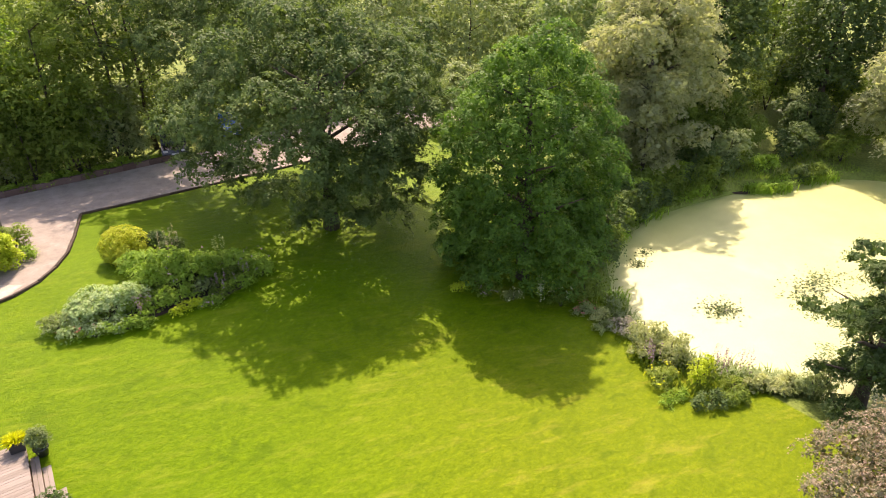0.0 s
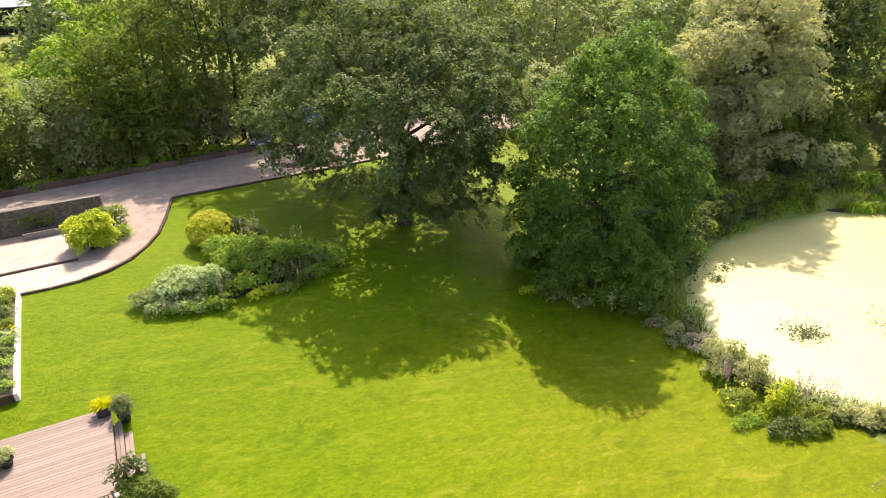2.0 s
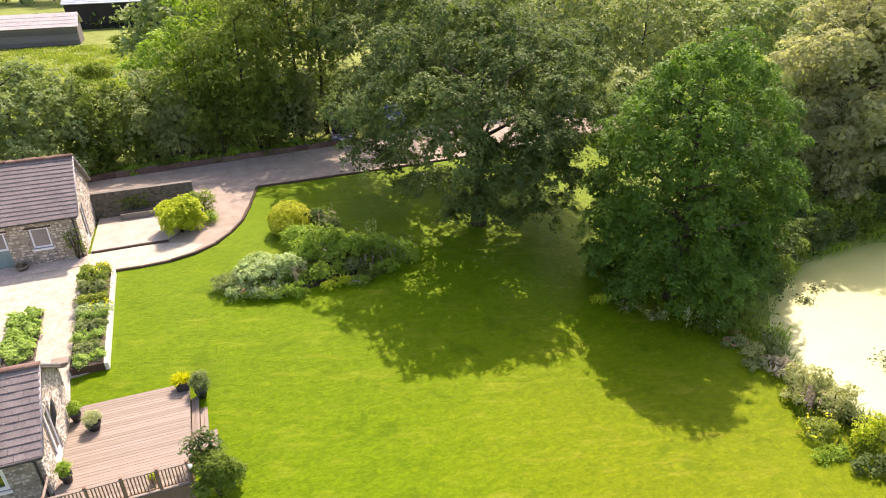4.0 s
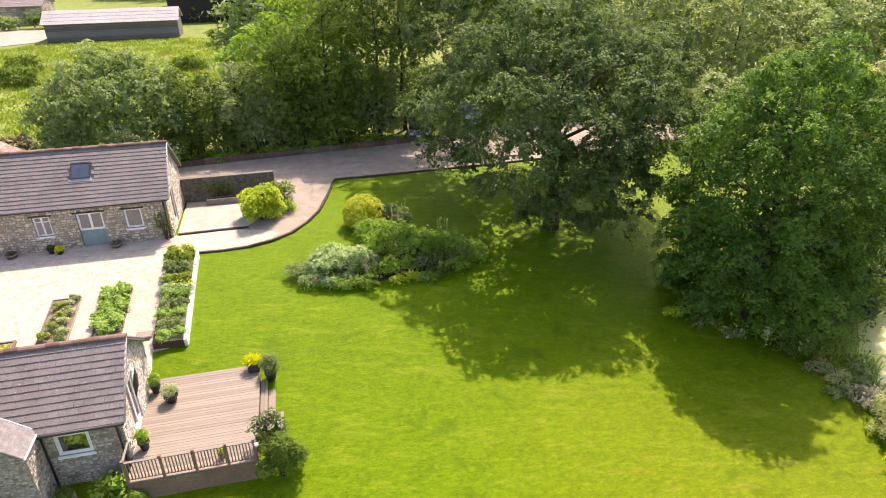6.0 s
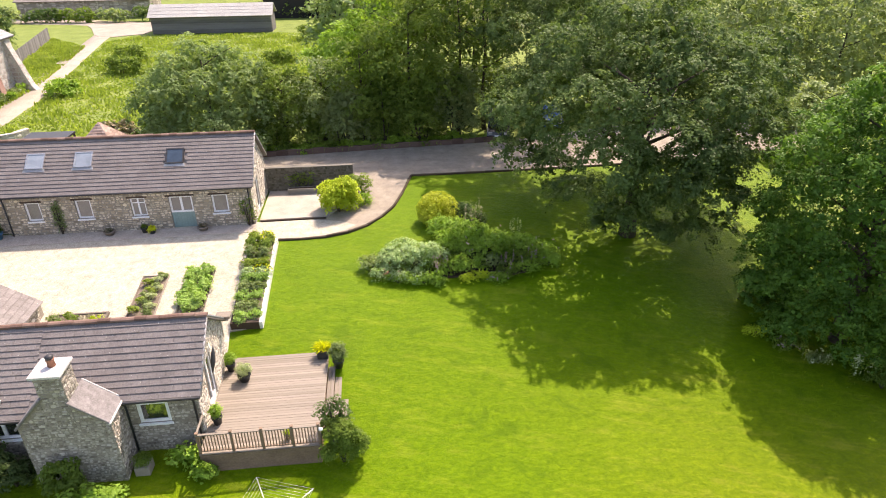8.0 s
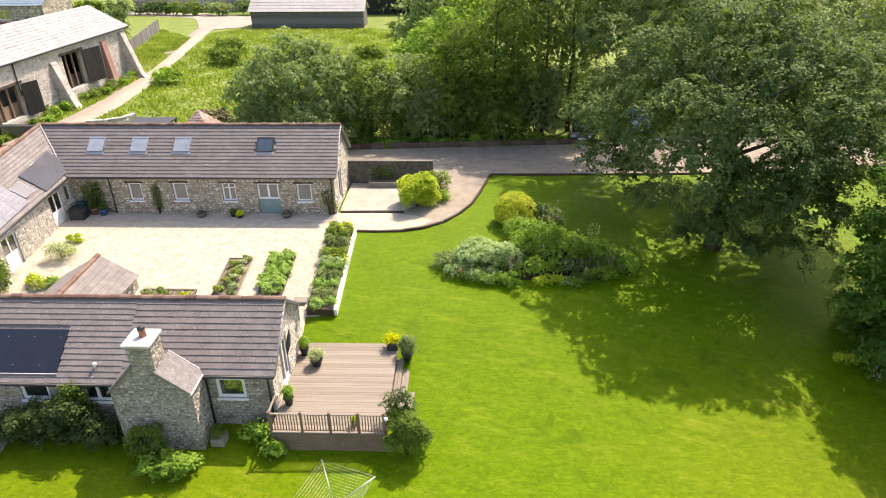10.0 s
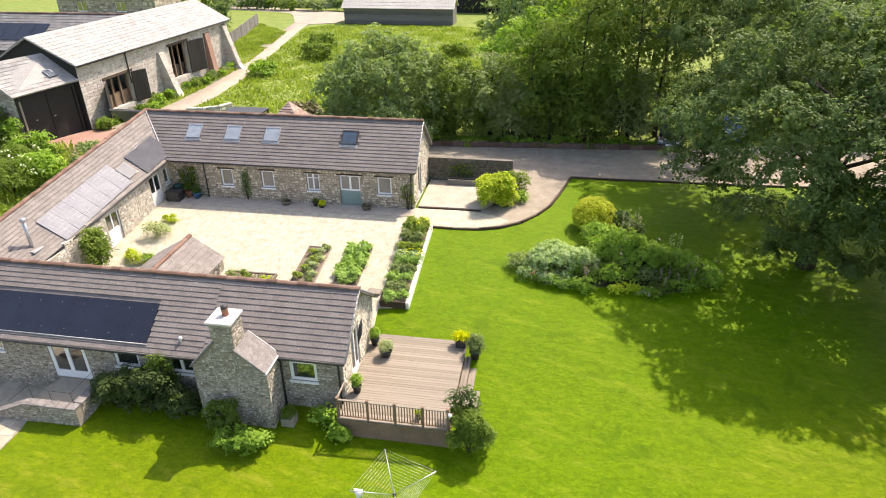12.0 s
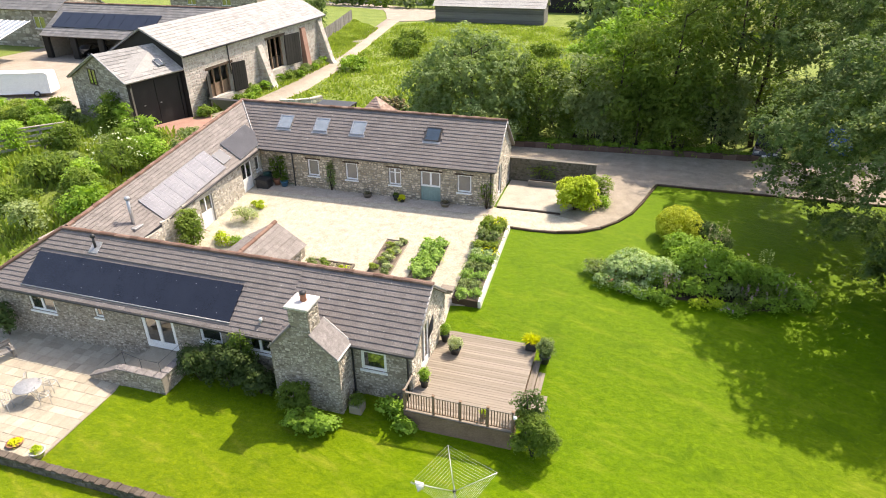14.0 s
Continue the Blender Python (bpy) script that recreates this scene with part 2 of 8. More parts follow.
LEAD = surface("lead_flashing", (0.22, 0.225, 0.23), (0.32, 0.325, 0.33), (0.45, 0.455, 0.46), 5.0, 30.0, 0.55, 0.2, 0.004, metal=0.3)
PVBLUE = surface("dark_solar_cells", (0.010, 0.012, 0.020), (0.014, 0.017, 0.028), (0.022, 0.026, 0.040), 0.8, 24.0, 0.25, 0.05, 0.002, spec=0.5)
# matt pale grey stands in for the sun's glare on the wing panels
PVGLARE = surface("glare_grey_solar_cells", (0.17, 0.17, 0.19), (0.228, 0.228, 0.25), (0.30, 0.30, 0.32), 1.2, 18.0, 0.6, 0.03, 0.002, spec=0.12)
FLAG = surface("sandstone_flag", (0.235, 0.206, 0.156), (0.345, 0.306, 0.236), (0.47, 0.425, 0.335), 3.5, 22.0, 0.85, 0.4, 0.008, random_=0.36)
GREYSLAB = surface("mottled_grey_slab", (0.11, 0.1, 0.094), (0.19, 0.175, 0.168), (0.36, 0.335, 0.325), 4.5, 26.0, 0.85, 0.4, 0.01)
DARKCOPING = surface("dark_brick_coping", (0.045, 0.035, 0.027), (0.083, 0.066, 0.05), (0.15, 0.122, 0.098), 5.0, 20.0, 0.9, 0.6, 0.012, random_=0.3)
STONE_OLD = surface("old_barn_stone", (0.2, 0.16, 0.138), (0.41, 0.355, 0.318), (0.62, 0.565, 0.52), 4.0, 18.0, 0.85, 0.6, 0.02, island=0.4)
COPING = surface("lichened_coping", (0.12, 0.098, 0.076), (0.2, 0.168, 0.132), (0.33, 0.29, 0.24), 2.2, 20.0, 0.9, 0.5, 0.012, random_=0.45)
SLAB = surface("pale_coping_slab", (0.42, 0.4, 0.37), (0.56, 0.54, 0.51), (0.68, 0.66, 0.63), 2.0, 22.0, 0.8, 0.25, 0.006)
BARK = surface("bark", (0.035, 0.027, 0.02), (0.07, 0.055, 0.042), (0.12, 0.10, 0.08), 3.0, 20.0, 0.95, 0.8, 0.03, stretch=(2, 2, 0.4))
TIN = surface("corrugated_tin", (0.20, 0.26, 0.31), (0.28, 0.35, 0.41), (0.37, 0.44, 0.50), 0.5, 6.0, 0.4, 0.1, 0.005, metal=0.3)
PVDULL = surface("matt_solar_collector", (0.06, 0.062, 0.072), (0.09, 0.092, 0.104), (0.13, 0.132, 0.146), 0.8, 24.0, 0.7, 0.03, 0.002, spec=0.05)
GLASS = glass_material("window_glass", (0.035, 0.038, 0.035), ior=2.3)
BLIND = surface("blind_behind_glass", (0.15, 0.137, 0.125), (0.205, 0.19, 0.175), (0.27, 0.25, 0.235), 2.0, 40.0, 0.25, 0.05, 0.002, spec=0.8)
SKYGLASS = glass_material("roof_window_glass", (0.32, 0.36, 0.38), 0.06)
BLUEGLASS = glass_material("dark_roof_window_glass", (0.055, 0.085, 0.12), 0.04, 1.45)

OAK_LEAF = leafage("oak_leaf", (0.039, 0.068, 0.022), (0.108, 0.162, 0.052), (0.235, 0.308, 0.118), 0.40, rough=0.55, spec=0.12, single=0.26)
LIME_LEAF = leafage("lime_leaf", (0.034, 0.082, 0.015), (0.085, 0.178, 0.032), (0.215, 0.355, 0.064), 0.42, rough=0.5, spec=0.12, single=0.26)
SILVER_LEAF = leafage("willow_leaf", (0.225, 0.238, 0.122), (0.375, 0.382, 0.212), (0.520, 0.520, 0.325), 0.5, patch=0.5)
IVY_LEAF = leafage("ivy_leaf", (0.026, 0.044, 0.011), (0.055, 0.085, 0.020), (0.110, 0.150, 0.040), 0.2)
SALLOW_LEAF = leafage("silvery_sallow_leaf", (0.095, 0.150, 0.045), (0.215, 0.290, 0.105), (0.430, 0.490, 0.250), 0.42, single=0.32)
DARK_LEAF = leafage("dark_leaf", (0.040, 0.070, 0.020), (0.080, 0.128, 0.038), (0.145, 0.205, 0.062), 0.32)
HEDGE_LEAF = leafage("hedge_leaf", (0.072, 0.115, 0.020), (0.158, 0.228, 0.040), (0.290, 0.360, 0.085), 0.44, spec=0.1)
PALE_LEAF = leafage("sallow_leaf", (0.128, 0.172, 0.058), (0.242, 0.298, 0.116), (0.400, 0.440, 0.210))
BRIGHT_LEAF = leafage("bright_leaf", (0.120, 0.205, 0.024), (0.245, 0.380, 0.048), (0.420, 0.560, 0.105), 0.42, spec=0.14)
GOLD_LEAF = leafage("golden_leaf", (0.270, 0.350, 0.015), (0.450, 0.520, 0.028), (0.660, 0.700, 0.070), 0.3)
POTATO_LEAF = leafage("potato_leaf", (0.170, 0.270, 0.060), (0.330, 0.470, 0.120), (0.520, 0.640, 0.230), 0.42, spec=0.1)
YEW_LEAF = leafage("golden_yew_leaf", (0.300, 0.330, 0.020), (0.440, 0.460, 0.030), (0.600, 0.600, 0.060), 0.3)
MINT_LEAF = leafage("variegated_leaf", (0.180, 0.280, 0.080), (0.370, 0.470, 0.200), (0.640, 0.700, 0.420), 0.35, patch=2.2, single=0.45)
COPPER_LEAF = leafage("copper_leaf", (0.065, 0.090, 0.038), (0.215, 0.190, 0.108), (0.550, 0.370, 0.315), 0.35, patch=2.5, single=0.75)
BROWN_LEAF = leafage("seedhead", (0.260, 0.210, 0.155), (0.400, 0.340, 0.260), (0.540, 0.480, 0.390), 0.3)
MAUVE = leafage("mauve_flower", (0.260, 0.150, 0.190), (0.400, 0.260, 0.310), (0.540, 0.400, 0.440), 0.3)
YELLOW = leafage("yellow_flower", (0.55, 0.50, 0.01), (0.74, 0.70, 0.02), (0.85, 0.84, 0.08), 0.2)
CREAM = leafage("cream_flower", (0.45, 0.46, 0.25), (0.62, 0.63, 0.40), (0.75, 0.75, 0.55), 0.2)
GREY_LEAF = leafage("grey_leaf", (0.330, 0.370, 0.190), (0.480, 0.510, 0.300), (0.640, 0.650, 0.450), 0.5)
BUFF_LEAF = leafage("buff_feathery_leaf", (0.270, 0.300, 0.110), (0.420, 0.430, 0.190), (0.600, 0.590, 0.330), 0.5)
MEADOW_GRASS = leafage("meadow_grass", (0.150, 0.205, 0.028), (0.270, 0.340, 0.055), (0.420, 0.465, 0.125), 0.45, patch=0.4)
ROSE = leafage("red_flower", (0.35, 0.06, 0.05), (0.5, 0.12, 0.10), (0.6, 0.25, 0.22), 0.2)

# ---------------------------------------------------------------- helpers for things

home = {}


def thing(name, at, label, category, group="", kind=""):
    ob = new(name)
    ob.empty_display_size = 0.2
    ob.location = at
    home[ob.name] = Vector(at)
    return tagged(ob, label, category, group, kind)


def under(ob, parent):
    ob.parent = parent
    if parent.name in home:
        ob.matrix_parent_inverse = Matrix.Translation(-home[parent.name])
    return ob


def part(name, bm, material, parent=None, label=""):
    me = bpy.data.meshes.new(name)
    bm.to_mesh(me)
    bm.free()
    me.materials.append(material)
    ob = new(name, me)
    if parent is not None:
        under(ob, parent)
    return tagged(ob, label) if label else ob


def raw(name, verts, faces, material, parent=None, smooth=False, label=""):
    me = bpy.data.meshes.new(name)
    me.from_pydata([tuple(v) for v in verts], [], faces)
    if smooth:
        me.polygons.foreach_set("use_smooth", [True] * len(me.polygons))
    me.materials.append(material)
    ob = new(name, me)
    if parent is not None:
        under(ob, parent)
    return tagged(ob, label) if label else ob


def quads(name, verts, material, parent=None, per=4):
    """Many loose quads at once: verts is an n x 4 x 3 array."""
    n = len(verts)
    me = bpy.data.meshes.new(name)
    me.vertices.add(n * 4)
    me.vertices.foreach_set("co", np.asarray(verts, dtype=np.float32).ravel())
    me.loops.add(n * 4)
    me.loops.foreach_set("vertex_index", np.arange(n * 4, dtype=np.int32))
    me.polygons.add(n)
    me.polygons.foreach_set("loop_start", np.arange(0, n * 4, 4, dtype=np.int32))
    me.update()
    me.materials.append(material)
    ob = new(name, me)
    return under(ob, parent) if parent is not None else ob


def box(bm, x0, x1, y0, y1, z0, z1, bevel=0.0, turn=None):
    vs = [bm.verts.new(p) for p in ((x0, y0, z0), (x1, y0, z0), (x1, y1, z0), (x0, y1, z0), (x0, y0, z1), (x1, y0, z1), (x1, y1, z1), (x0, y1, z1))]
    fs = [bm.faces.new([vs[i] for i in f]) for f in ((3, 2, 1, 0), (4, 5, 6, 7), (0, 1, 5, 4), (1, 2, 6, 5), (2, 3, 7, 6), (3, 0, 4, 7))]
    if bevel:
        r = bmesh.ops.bevel(bm, geom=list({e for f in fs for e in f.edges}), offset=bevel, segments=1, affect="EDGES", profile=0.5)
        vs = list({v for f in r["faces"] for v in f.verts} | {v for v in vs if v.is_valid})
    if turn is not None:
        bmesh.ops.transform(bm, matrix=turn, verts=vs)
    return vs


def boxed(name, x0, x1, y0, y1, z0, z1, material, parent=None, bevel=0.012, turn=None, label=""):
    bm = bmesh.new()
    box(bm, x0, x1, y0, y1, z0, z1, bevel, turn)
    return part(name, bm, material, parent, label)


def tube_data(points, radii, sides=8):
    pts = [Vector(p) for p in points]
    verts, faces = [], []
    for i, p in enumerate(pts):
        d = (pts[min(i + 1, len(pts) - 1)] - pts[max(i - 1, 0)]).normalized()
        a = d.cross(Vector((0.31, 0.95, 0.05)) if abs(d.y) < 0.9 else Vector((1, 0, 0))).normalized()
        b = d.cross(a)
        for k in range(sides):
            w = 2 * math.pi * k / sides
            verts.append(p + (a * math.cos(w) + b * math.sin(w)) * radii[i])
    for i in range(len(pts) - 1):
        for k in range(sides):
            faces.append((i * sides + k, i * sides + (k + 1) % sides, (i + 1) * sides + (k + 1) % sides, (i + 1) * sides + k))
    faces.append(tuple(range(sides - 1, -1, -1)))
    faces.append(tuple((len(pts) - 1) * sides + k for k in range(sides)))
    return verts, faces


def tube(name, points, radii, material, parent=None, sides=8, label=""):
    if isinstance(radii, (int, float)):
        radii = [radii] * len(points)
    v, f = tube_data(points, radii, sides)
    return raw(name, v, f, material, parent, True, label)


def lathe(name, at, profile, material, parent=None, sides=16, label=""):
    """A turned shape: profile is a run of (radius, height)."""
    verts, faces = [], []
    for r, z in profile:
        for k in range(sides):
            w = 2 * math.pi * k / sides
            verts.append((at[0] + r * math.cos(w), at[1] + r * math.sin(w), at[2] + z))
    for i in range(len(profile) - 1):
        for k in range(sides):
            faces.append((i * sides + k, i * sides + (k + 1) % sides, (i + 1) * sides + (k + 1) % sides, (i + 1) * sides + k))
    faces.append(tuple(range(sides - 1, -1, -1)))
    faces.append(tuple((len(profile) - 1) * sides + k for k in range(sides)))
    return raw(name, verts, faces, material, parent, True, label)


def ease(a, b, x):
    u = np.clip((x - a) / (b - a), 0, 1)
    return u * u * (3 - 2 * u)


def ground_z(x, y):
    """The lie of the land: level to the north, falling to the south and towards the pond."""
    return -2.45 + 2.45 * ease(15, 36, y) - 0.6 * ease(2, 30, x) * (1 - ease(26, 42, y))


def gz(x, y):
    return float(ground_z(np.float64(x), np.float64(y)))
# ---------------------------------------------------------------- land

POND_EDGE = [(29.7, 23.6), (26.8, 20.4), (23.8, 16.8), (23.5, 13.4), (24.85, 10.4), (26.0, 9.0), (29.0, 5.5), (35.0, 2.0), (46.0, 0.0), (60.0, 4.0),
             (58.0, 15.0), (53.8, 20.8), (48.1, 22.0), (44.8, 23.8), (38.9, 24.7), (33.0, 24.9)]
POND_Z = -3.3


def smooth_loop(points, steps=4):
    out = []
    n = len(points)
    for i in range(n):
        p0, p1, p2, p3 = (np.array(points[(i + k) % n], float) for k in (-1, 0, 1, 2))
        for s in range(steps):
            u = s / steps
            out.append(tuple(0.5 * (2 * p1 + (p2 - p0) * u + (2 * p0 - 5 * p1 + 4 * p2 - p3) * u * u + (3 * p1 - p0 - 3 * p2 + p3) * u ** 3)))
    return out


def loop_distance(x, y, loop):
    """Signed distance to a loop, below zero inside."""
    best = np.full(x.shape, 1e9)
    inside = np.zeros(x.shape, bool)
    for (ax, ay), (bx, by) in zip(loop, loop[1:] + loop[:1]):
        dx, dy = bx - ax, by - ay
        u = np.clip(((x - ax) * dx + (y - ay) * dy) / (dx * dx + dy * dy + 1e-9), 0, 1)
        best = np.minimum(best, np.hypot(x - ax - u * dx, y - ay - u * dy))
        cross = ((ay > y) != (by > y)) & (x < (bx - ax) * (y - ay) / (by - ay + 1e-12) + ax)
        inside ^= cross
    return np.where(inside, -best, best)


pond_loop = smooth_loop(POND_EDGE)


def make_ground():
    far = [130, 200, 330, 600, 1100, 2200]
    xs = np.array([-f for f in far[::-1]] + list(np.arange(-90, -40, 2.5)) + list(np.arange(-40, 66, 0.7)) + list(np.arange(66, 100, 2.5)) + far, float)
    ys = np.array([-f for f in far[::-1]] + list(np.arange(-60, 0, 3.0)) + list(np.arange(0, 52, 0.7)) + list(np.arange(52, 120, 2.5)) + far, float)
    gx, gy = np.meshgrid(xs, ys)
    z = ground_z(gx, gy)
    z = z + 0.03 * np.sin(gx * 0.9 + 0.5 * np.sin(gy * 0.7)) * np.sin(gy * 0.8 + 1.0) * (np.hypot(gx, gy) < 90)
    near = (gx > 15) & (gx < 66) & (gy > -10) & (gy < 34)
    d = np.full(gx.shape, 9.0)
    d[near] = loop_distance(gx[near], gy[near], pond_loop)
    z = z + (-4.2 - z) * (1 - ease(-1.0, 1.1, d))
    z = np.where((gx < -20.5) & (gx > -33) & (gy > 11.8) & (gy < 19.2), np.minimum(z, -2.55), z)
    far_r = np.hypot(gx, gy)
    z = z + 10.0 * ease(150, 500, far_r)
    nx, ny = len(xs), len(ys)
    verts = np.stack([gx, gy, z], -1).reshape(-1, 3)
    faces = [(j * nx + i, j * nx + i + 1, (j + 1) * nx + i + 1, (j + 1) * nx + i) for j in range(ny - 1) for i in range(nx - 1)]
    ob = raw("ground", verts, faces, LAWN, None, True)
    ob.data.materials.append(MEADOW)
    for p in ob.data.polygons:
        x, y, _ = p.center
        if y > 47.0 or x < -29.2 or x > 24.6 + 0.3 * max(0.0, y - 26) or y < -50:
            p.material_index = 1
    return tagged(ob, "mown green lawn with yellowed dry patches sloping to a pond", "lawn", kind="structure")


make_ground()


def drape(name, loop, lift, depth, material, label, category):
    """A sheet that follows the lie of the land, with an edge that goes down into it."""
    bm = bmesh.new()
    bm.faces.new([bm.verts.new((x, y, 0)) for x, y in loop])
    lo, hi = min(p[1] for p in loop), max(p[1] for p in loop)
    y = math.floor(lo) + 1
    while y < hi:
        bmesh.ops.bisect_plane(bm, geom=bm.verts[:] + bm.edges[:] + bm.faces[:], plane_co=(0, y, 0), plane_no=(0, 1, 0))
        y += 0.8 if y < 37 else 4
    bmesh.ops.recalc_face_normals(bm, faces=bm.faces[:])
    if bm.faces[:] and bm.faces[:][0].normal.z < 0:
        bmesh.ops.reverse_faces(bm, faces=bm.faces[:])
    rim = [e for e in bm.edges if e.is_boundary]
    low = bmesh.ops.extrude_edge_only(bm, edges=rim)["geom"]
    down = {v for v in low if isinstance(v, bmesh.types.BMVert)}
    for v in bm.verts:
        v.co.z = gz(v.co.x, v.co.y) + (lift - depth if v in down else lift)
    ob = part(name, bm, material)
    return tagged(ob, label, category, kind="structure")


def slab(name, loop, z, depth, material, label, category):
    """A flat sheet with an edge that goes down into the ground."""
    bm = bmesh.new()
    top = [bm.verts.new((x, y, z)) for x, y in loop]
    low = [bm.verts.new((x, y, z - depth)) for x, y in loop]
    f = bm.faces.new(top)
    n = len(loop)
    for i in range(n):
        bm.faces.new((top[i], low[i], low[(i + 1) % n], top[(i + 1) % n]))
    bmesh.ops.triangulate(bm, faces=[f])
    bmesh.ops.recalc_face_normals(bm, faces=bm.faces[:])
    ob = part(name, bm, material)
    return tagged(ob, label, category, kind="structure")


pond = slab("water", smooth_loop([(x + (0.5 if x > 40 else -0.5), y + (0.5 if y > 15 else -0.5)) for x, y in POND_EDGE]), POND_Z, 0.05, POND,
            "still pond covered in pale yellow-green duckweed", "pond")
drape("courtyard", [(-24.2, 35.0), (-6.3, 35.0), (-6.1, 32.7), (-6.1, 25.6), (-7.6, 25.4), (-7.5, 24.2), (-24.2, 24.2)], 0.05, 0.5, GRAVEL, "pale cream gravel courtyard between stone buildings", "courtyard")
drive_loop = [(-6.2, 32.8), (-4.8, 32.75), (-3.4, 32.9), (-2.2, 33.3), (-1.1, 34.0), (-0.2, 35.05), (0.54, 36.4), (1.2, 38.6), (1.95, 41.6), (9.1, 41.7),
              (16.0, 41.9), (24.0, 42.6), (34.0, 44.0), (37.0, 53.0), (20.0, 51.0), (9.4, 48.2), (-8.9, 46.75), (-22.0, 46.2), (-22.0, 44.2), (-7.6, 44.2), (-7.4, 34.9)]
drape("road", drive_loop, 0.075, 0.6, DRIVE, "pinkish gravel drive curving past the lawn", "drive")
drape("pavement", [(-23.6, 33.55), (-7.5, 33.75), (-7.5, 34.75), (-23.6, 34.75)], 0.075, 0.2, COBBLE, "strip of worn pinkish cobbles along the barn foot", "cobbles")
drape("path", [(-7.4, 33.0), (-6.2, 32.82), (-4.8, 32.78), (-3.4, 32.93), (-2.3, 33.35), (-1.7, 33.9), (-2.6, 34.5), (-4.4, 34.88), (-7.4, 34.9)], 0.085, 0.2, GRAVEL, "pale cream gravel path curving to the courtyard", "path")
slab("pavement", [(-7.45, 35.0), (-3.5, 35.1), (-2.6, 36.5), (-2.4, 39.9), (-7.45, 39.9)], 0.16, 0.4, TERRACE, "raised gravel terrace beside the barn gable", "terrace")


def ribbon(name, points, width, lift, material, label, category):
    """A strip of ground along a line."""
    verts, faces = [], []
    for i, (x, y) in enumerate(points):
        x0, y0 = points[max(i - 1, 0)]
        x1, y1 = points[min(i + 1, len(points) - 1)]
        d = math.hypot(x1 - x0, y1 - y0)
        nx, ny = -(y1 - y0) / d, (x1 - x0) / d
        w = width * (1 + 0.1 * math.sin(i * 2.3)) / 2
        for s, dz in ((-1.0, -0.15), (-0.92, 0.0), (0.92, 0.0), (1.0, -0.15)):
            px_, py_ = x + nx * w * s, y + ny * w * s
            verts.append((px_, py_, gz(px_, py_) + lift + dz))
    for i in range(len(points) - 1):
        for k in range(3):
            faces.append((i * 4 + k, i * 4 + 4 + k, i * 4 + 5 + k, i * 4 + 1 + k))
    return tagged(raw(name, verts, faces, material, None, True), label, category, kind="structure")


ribbon("road", [(-36.9, 40.0), (-36.6, 46.0), (-35.4, 52.0), (-35.0, 58.0), (-35.6, 66.0), (-37.1, 74.5), (-38.9, 84.0), (-40.6, 94.0), (-42.4, 104.0), (-44.2, 116.0)], 3.0, 0.05, TRACK,
       "pale dusty farm track between grass verges", "track")
ribbon("road", [(-72.0, 131.0), (-62.0, 129.0), (-52.0, 126.0), (-44.0, 122.0), (-34.0, 120.5), (-20.0, 121.5)], 6.5, 0.06, TRACK, "pale lane beyond the farm buildings", "lane")
slab("pavement", [(-44.6, 110.0), (-41.2, 108.0), (-37.0, 110.5), (-36.2, 118.0), (-44.0, 126.0), (-53.0, 127.0), (-48.0, 118.0)], 0.07, 0.3, TRACK, "pale dusty apron where track and lane meet", "apron")
slab("pavement", [(-41.0, 41.0), (-35.2, 38.5), (-34.9, 44.5), (-37.3, 48.0), (-38.2, 48.0), (-39.2, 46.6)], 0.07, 0.3, REDYARD, "dull red paving before black garage doors", "paving")
slab("pavement", [(-82.0, 44.0), (-52.0, 44.0), (-50.0, 52.0), (-60.0, 78.0), (-82.0, 78.0)], 0.05, 0.3, TRACK, "pale concrete yard before farm sheds", "yard")

# patio flags along the south front
patio_bed = slab("pavement", [(-31.5, 18.74), (-20.35, 18.74), (-20.4, 16.6), (-20.28, 11.9), (-31.5, 11.9)], -2.42, 0.3, MORTAR, "sandstone flag patio with mortar joints", "patio")


# ---------------------------------------------------------------- edges of drive and beds

def timbers(name, points, height, thick, z, material, label, category, length=1.6, piece="sleeper"):
    """A run of separate timbers set on edge along a line."""
    base = thing(name, (*points[0], z), label, category, kind="structure")
    k = 0
    for (x0, y0), (x1, y1) in zip(points, points[1:]):
        run = math.hypot(x1 - x0, y1 - y0)
        n = max(1, round(run / length))
        ang = math.atan2(y1 - y0, x1 - x0)
        for i in range(n):
            cx, cy = x0 + (x1 - x0) * (i + 0.5) / n, y0 + (y1 - y0) * (i + 0.5) / n
            m = Matrix.Translation((cx, cy, gz(cx, cy) + z)) @ Matrix.Rotation(ang + 0.012 * math.sin(k * 5.1), 4, "Z")
            h = height * (1 + 0.08 * math.sin(k * 3.7))
            boxed(piece, -run / n / 2 + 0.006, run / n / 2 - 0.006, -thick / 2, thick / 2, -0.25, h, material, base, 0.02, m)
            k += 1
    return base


timbers("kerb", [(-6.1, 32.72), (-4.8, 32.65), (-3.4, 32.78), (-2.15, 33.18), (-1.0, 33.9), (-0.08, 34.98), (0.66, 36.4), (1.32, 38.6), (2.05, 41.52), (9.1, 41.58), (16.0, 41.78), (24.0, 42.45)],
        0.13, 0.13, 0.0, SLEEPER, "low dark timber edging between drive and lawn", "kerb")
timbers("kerb", [(-18.0, 46.5), (-8.9, 46.95), (9.4, 48.35)], 0.46, 0.22, 0.0, REDSLEEPER, "dark low retaining edge along the drive bank", "retaining edge", 0.9)
timbers("kerb", [(-7.4, 34.92), (-3.5, 35.0)], 0.17, 0.1, 0.0, SLEEPER, "dark timber step edge of the gravel terrace", "step edge", 2.0)


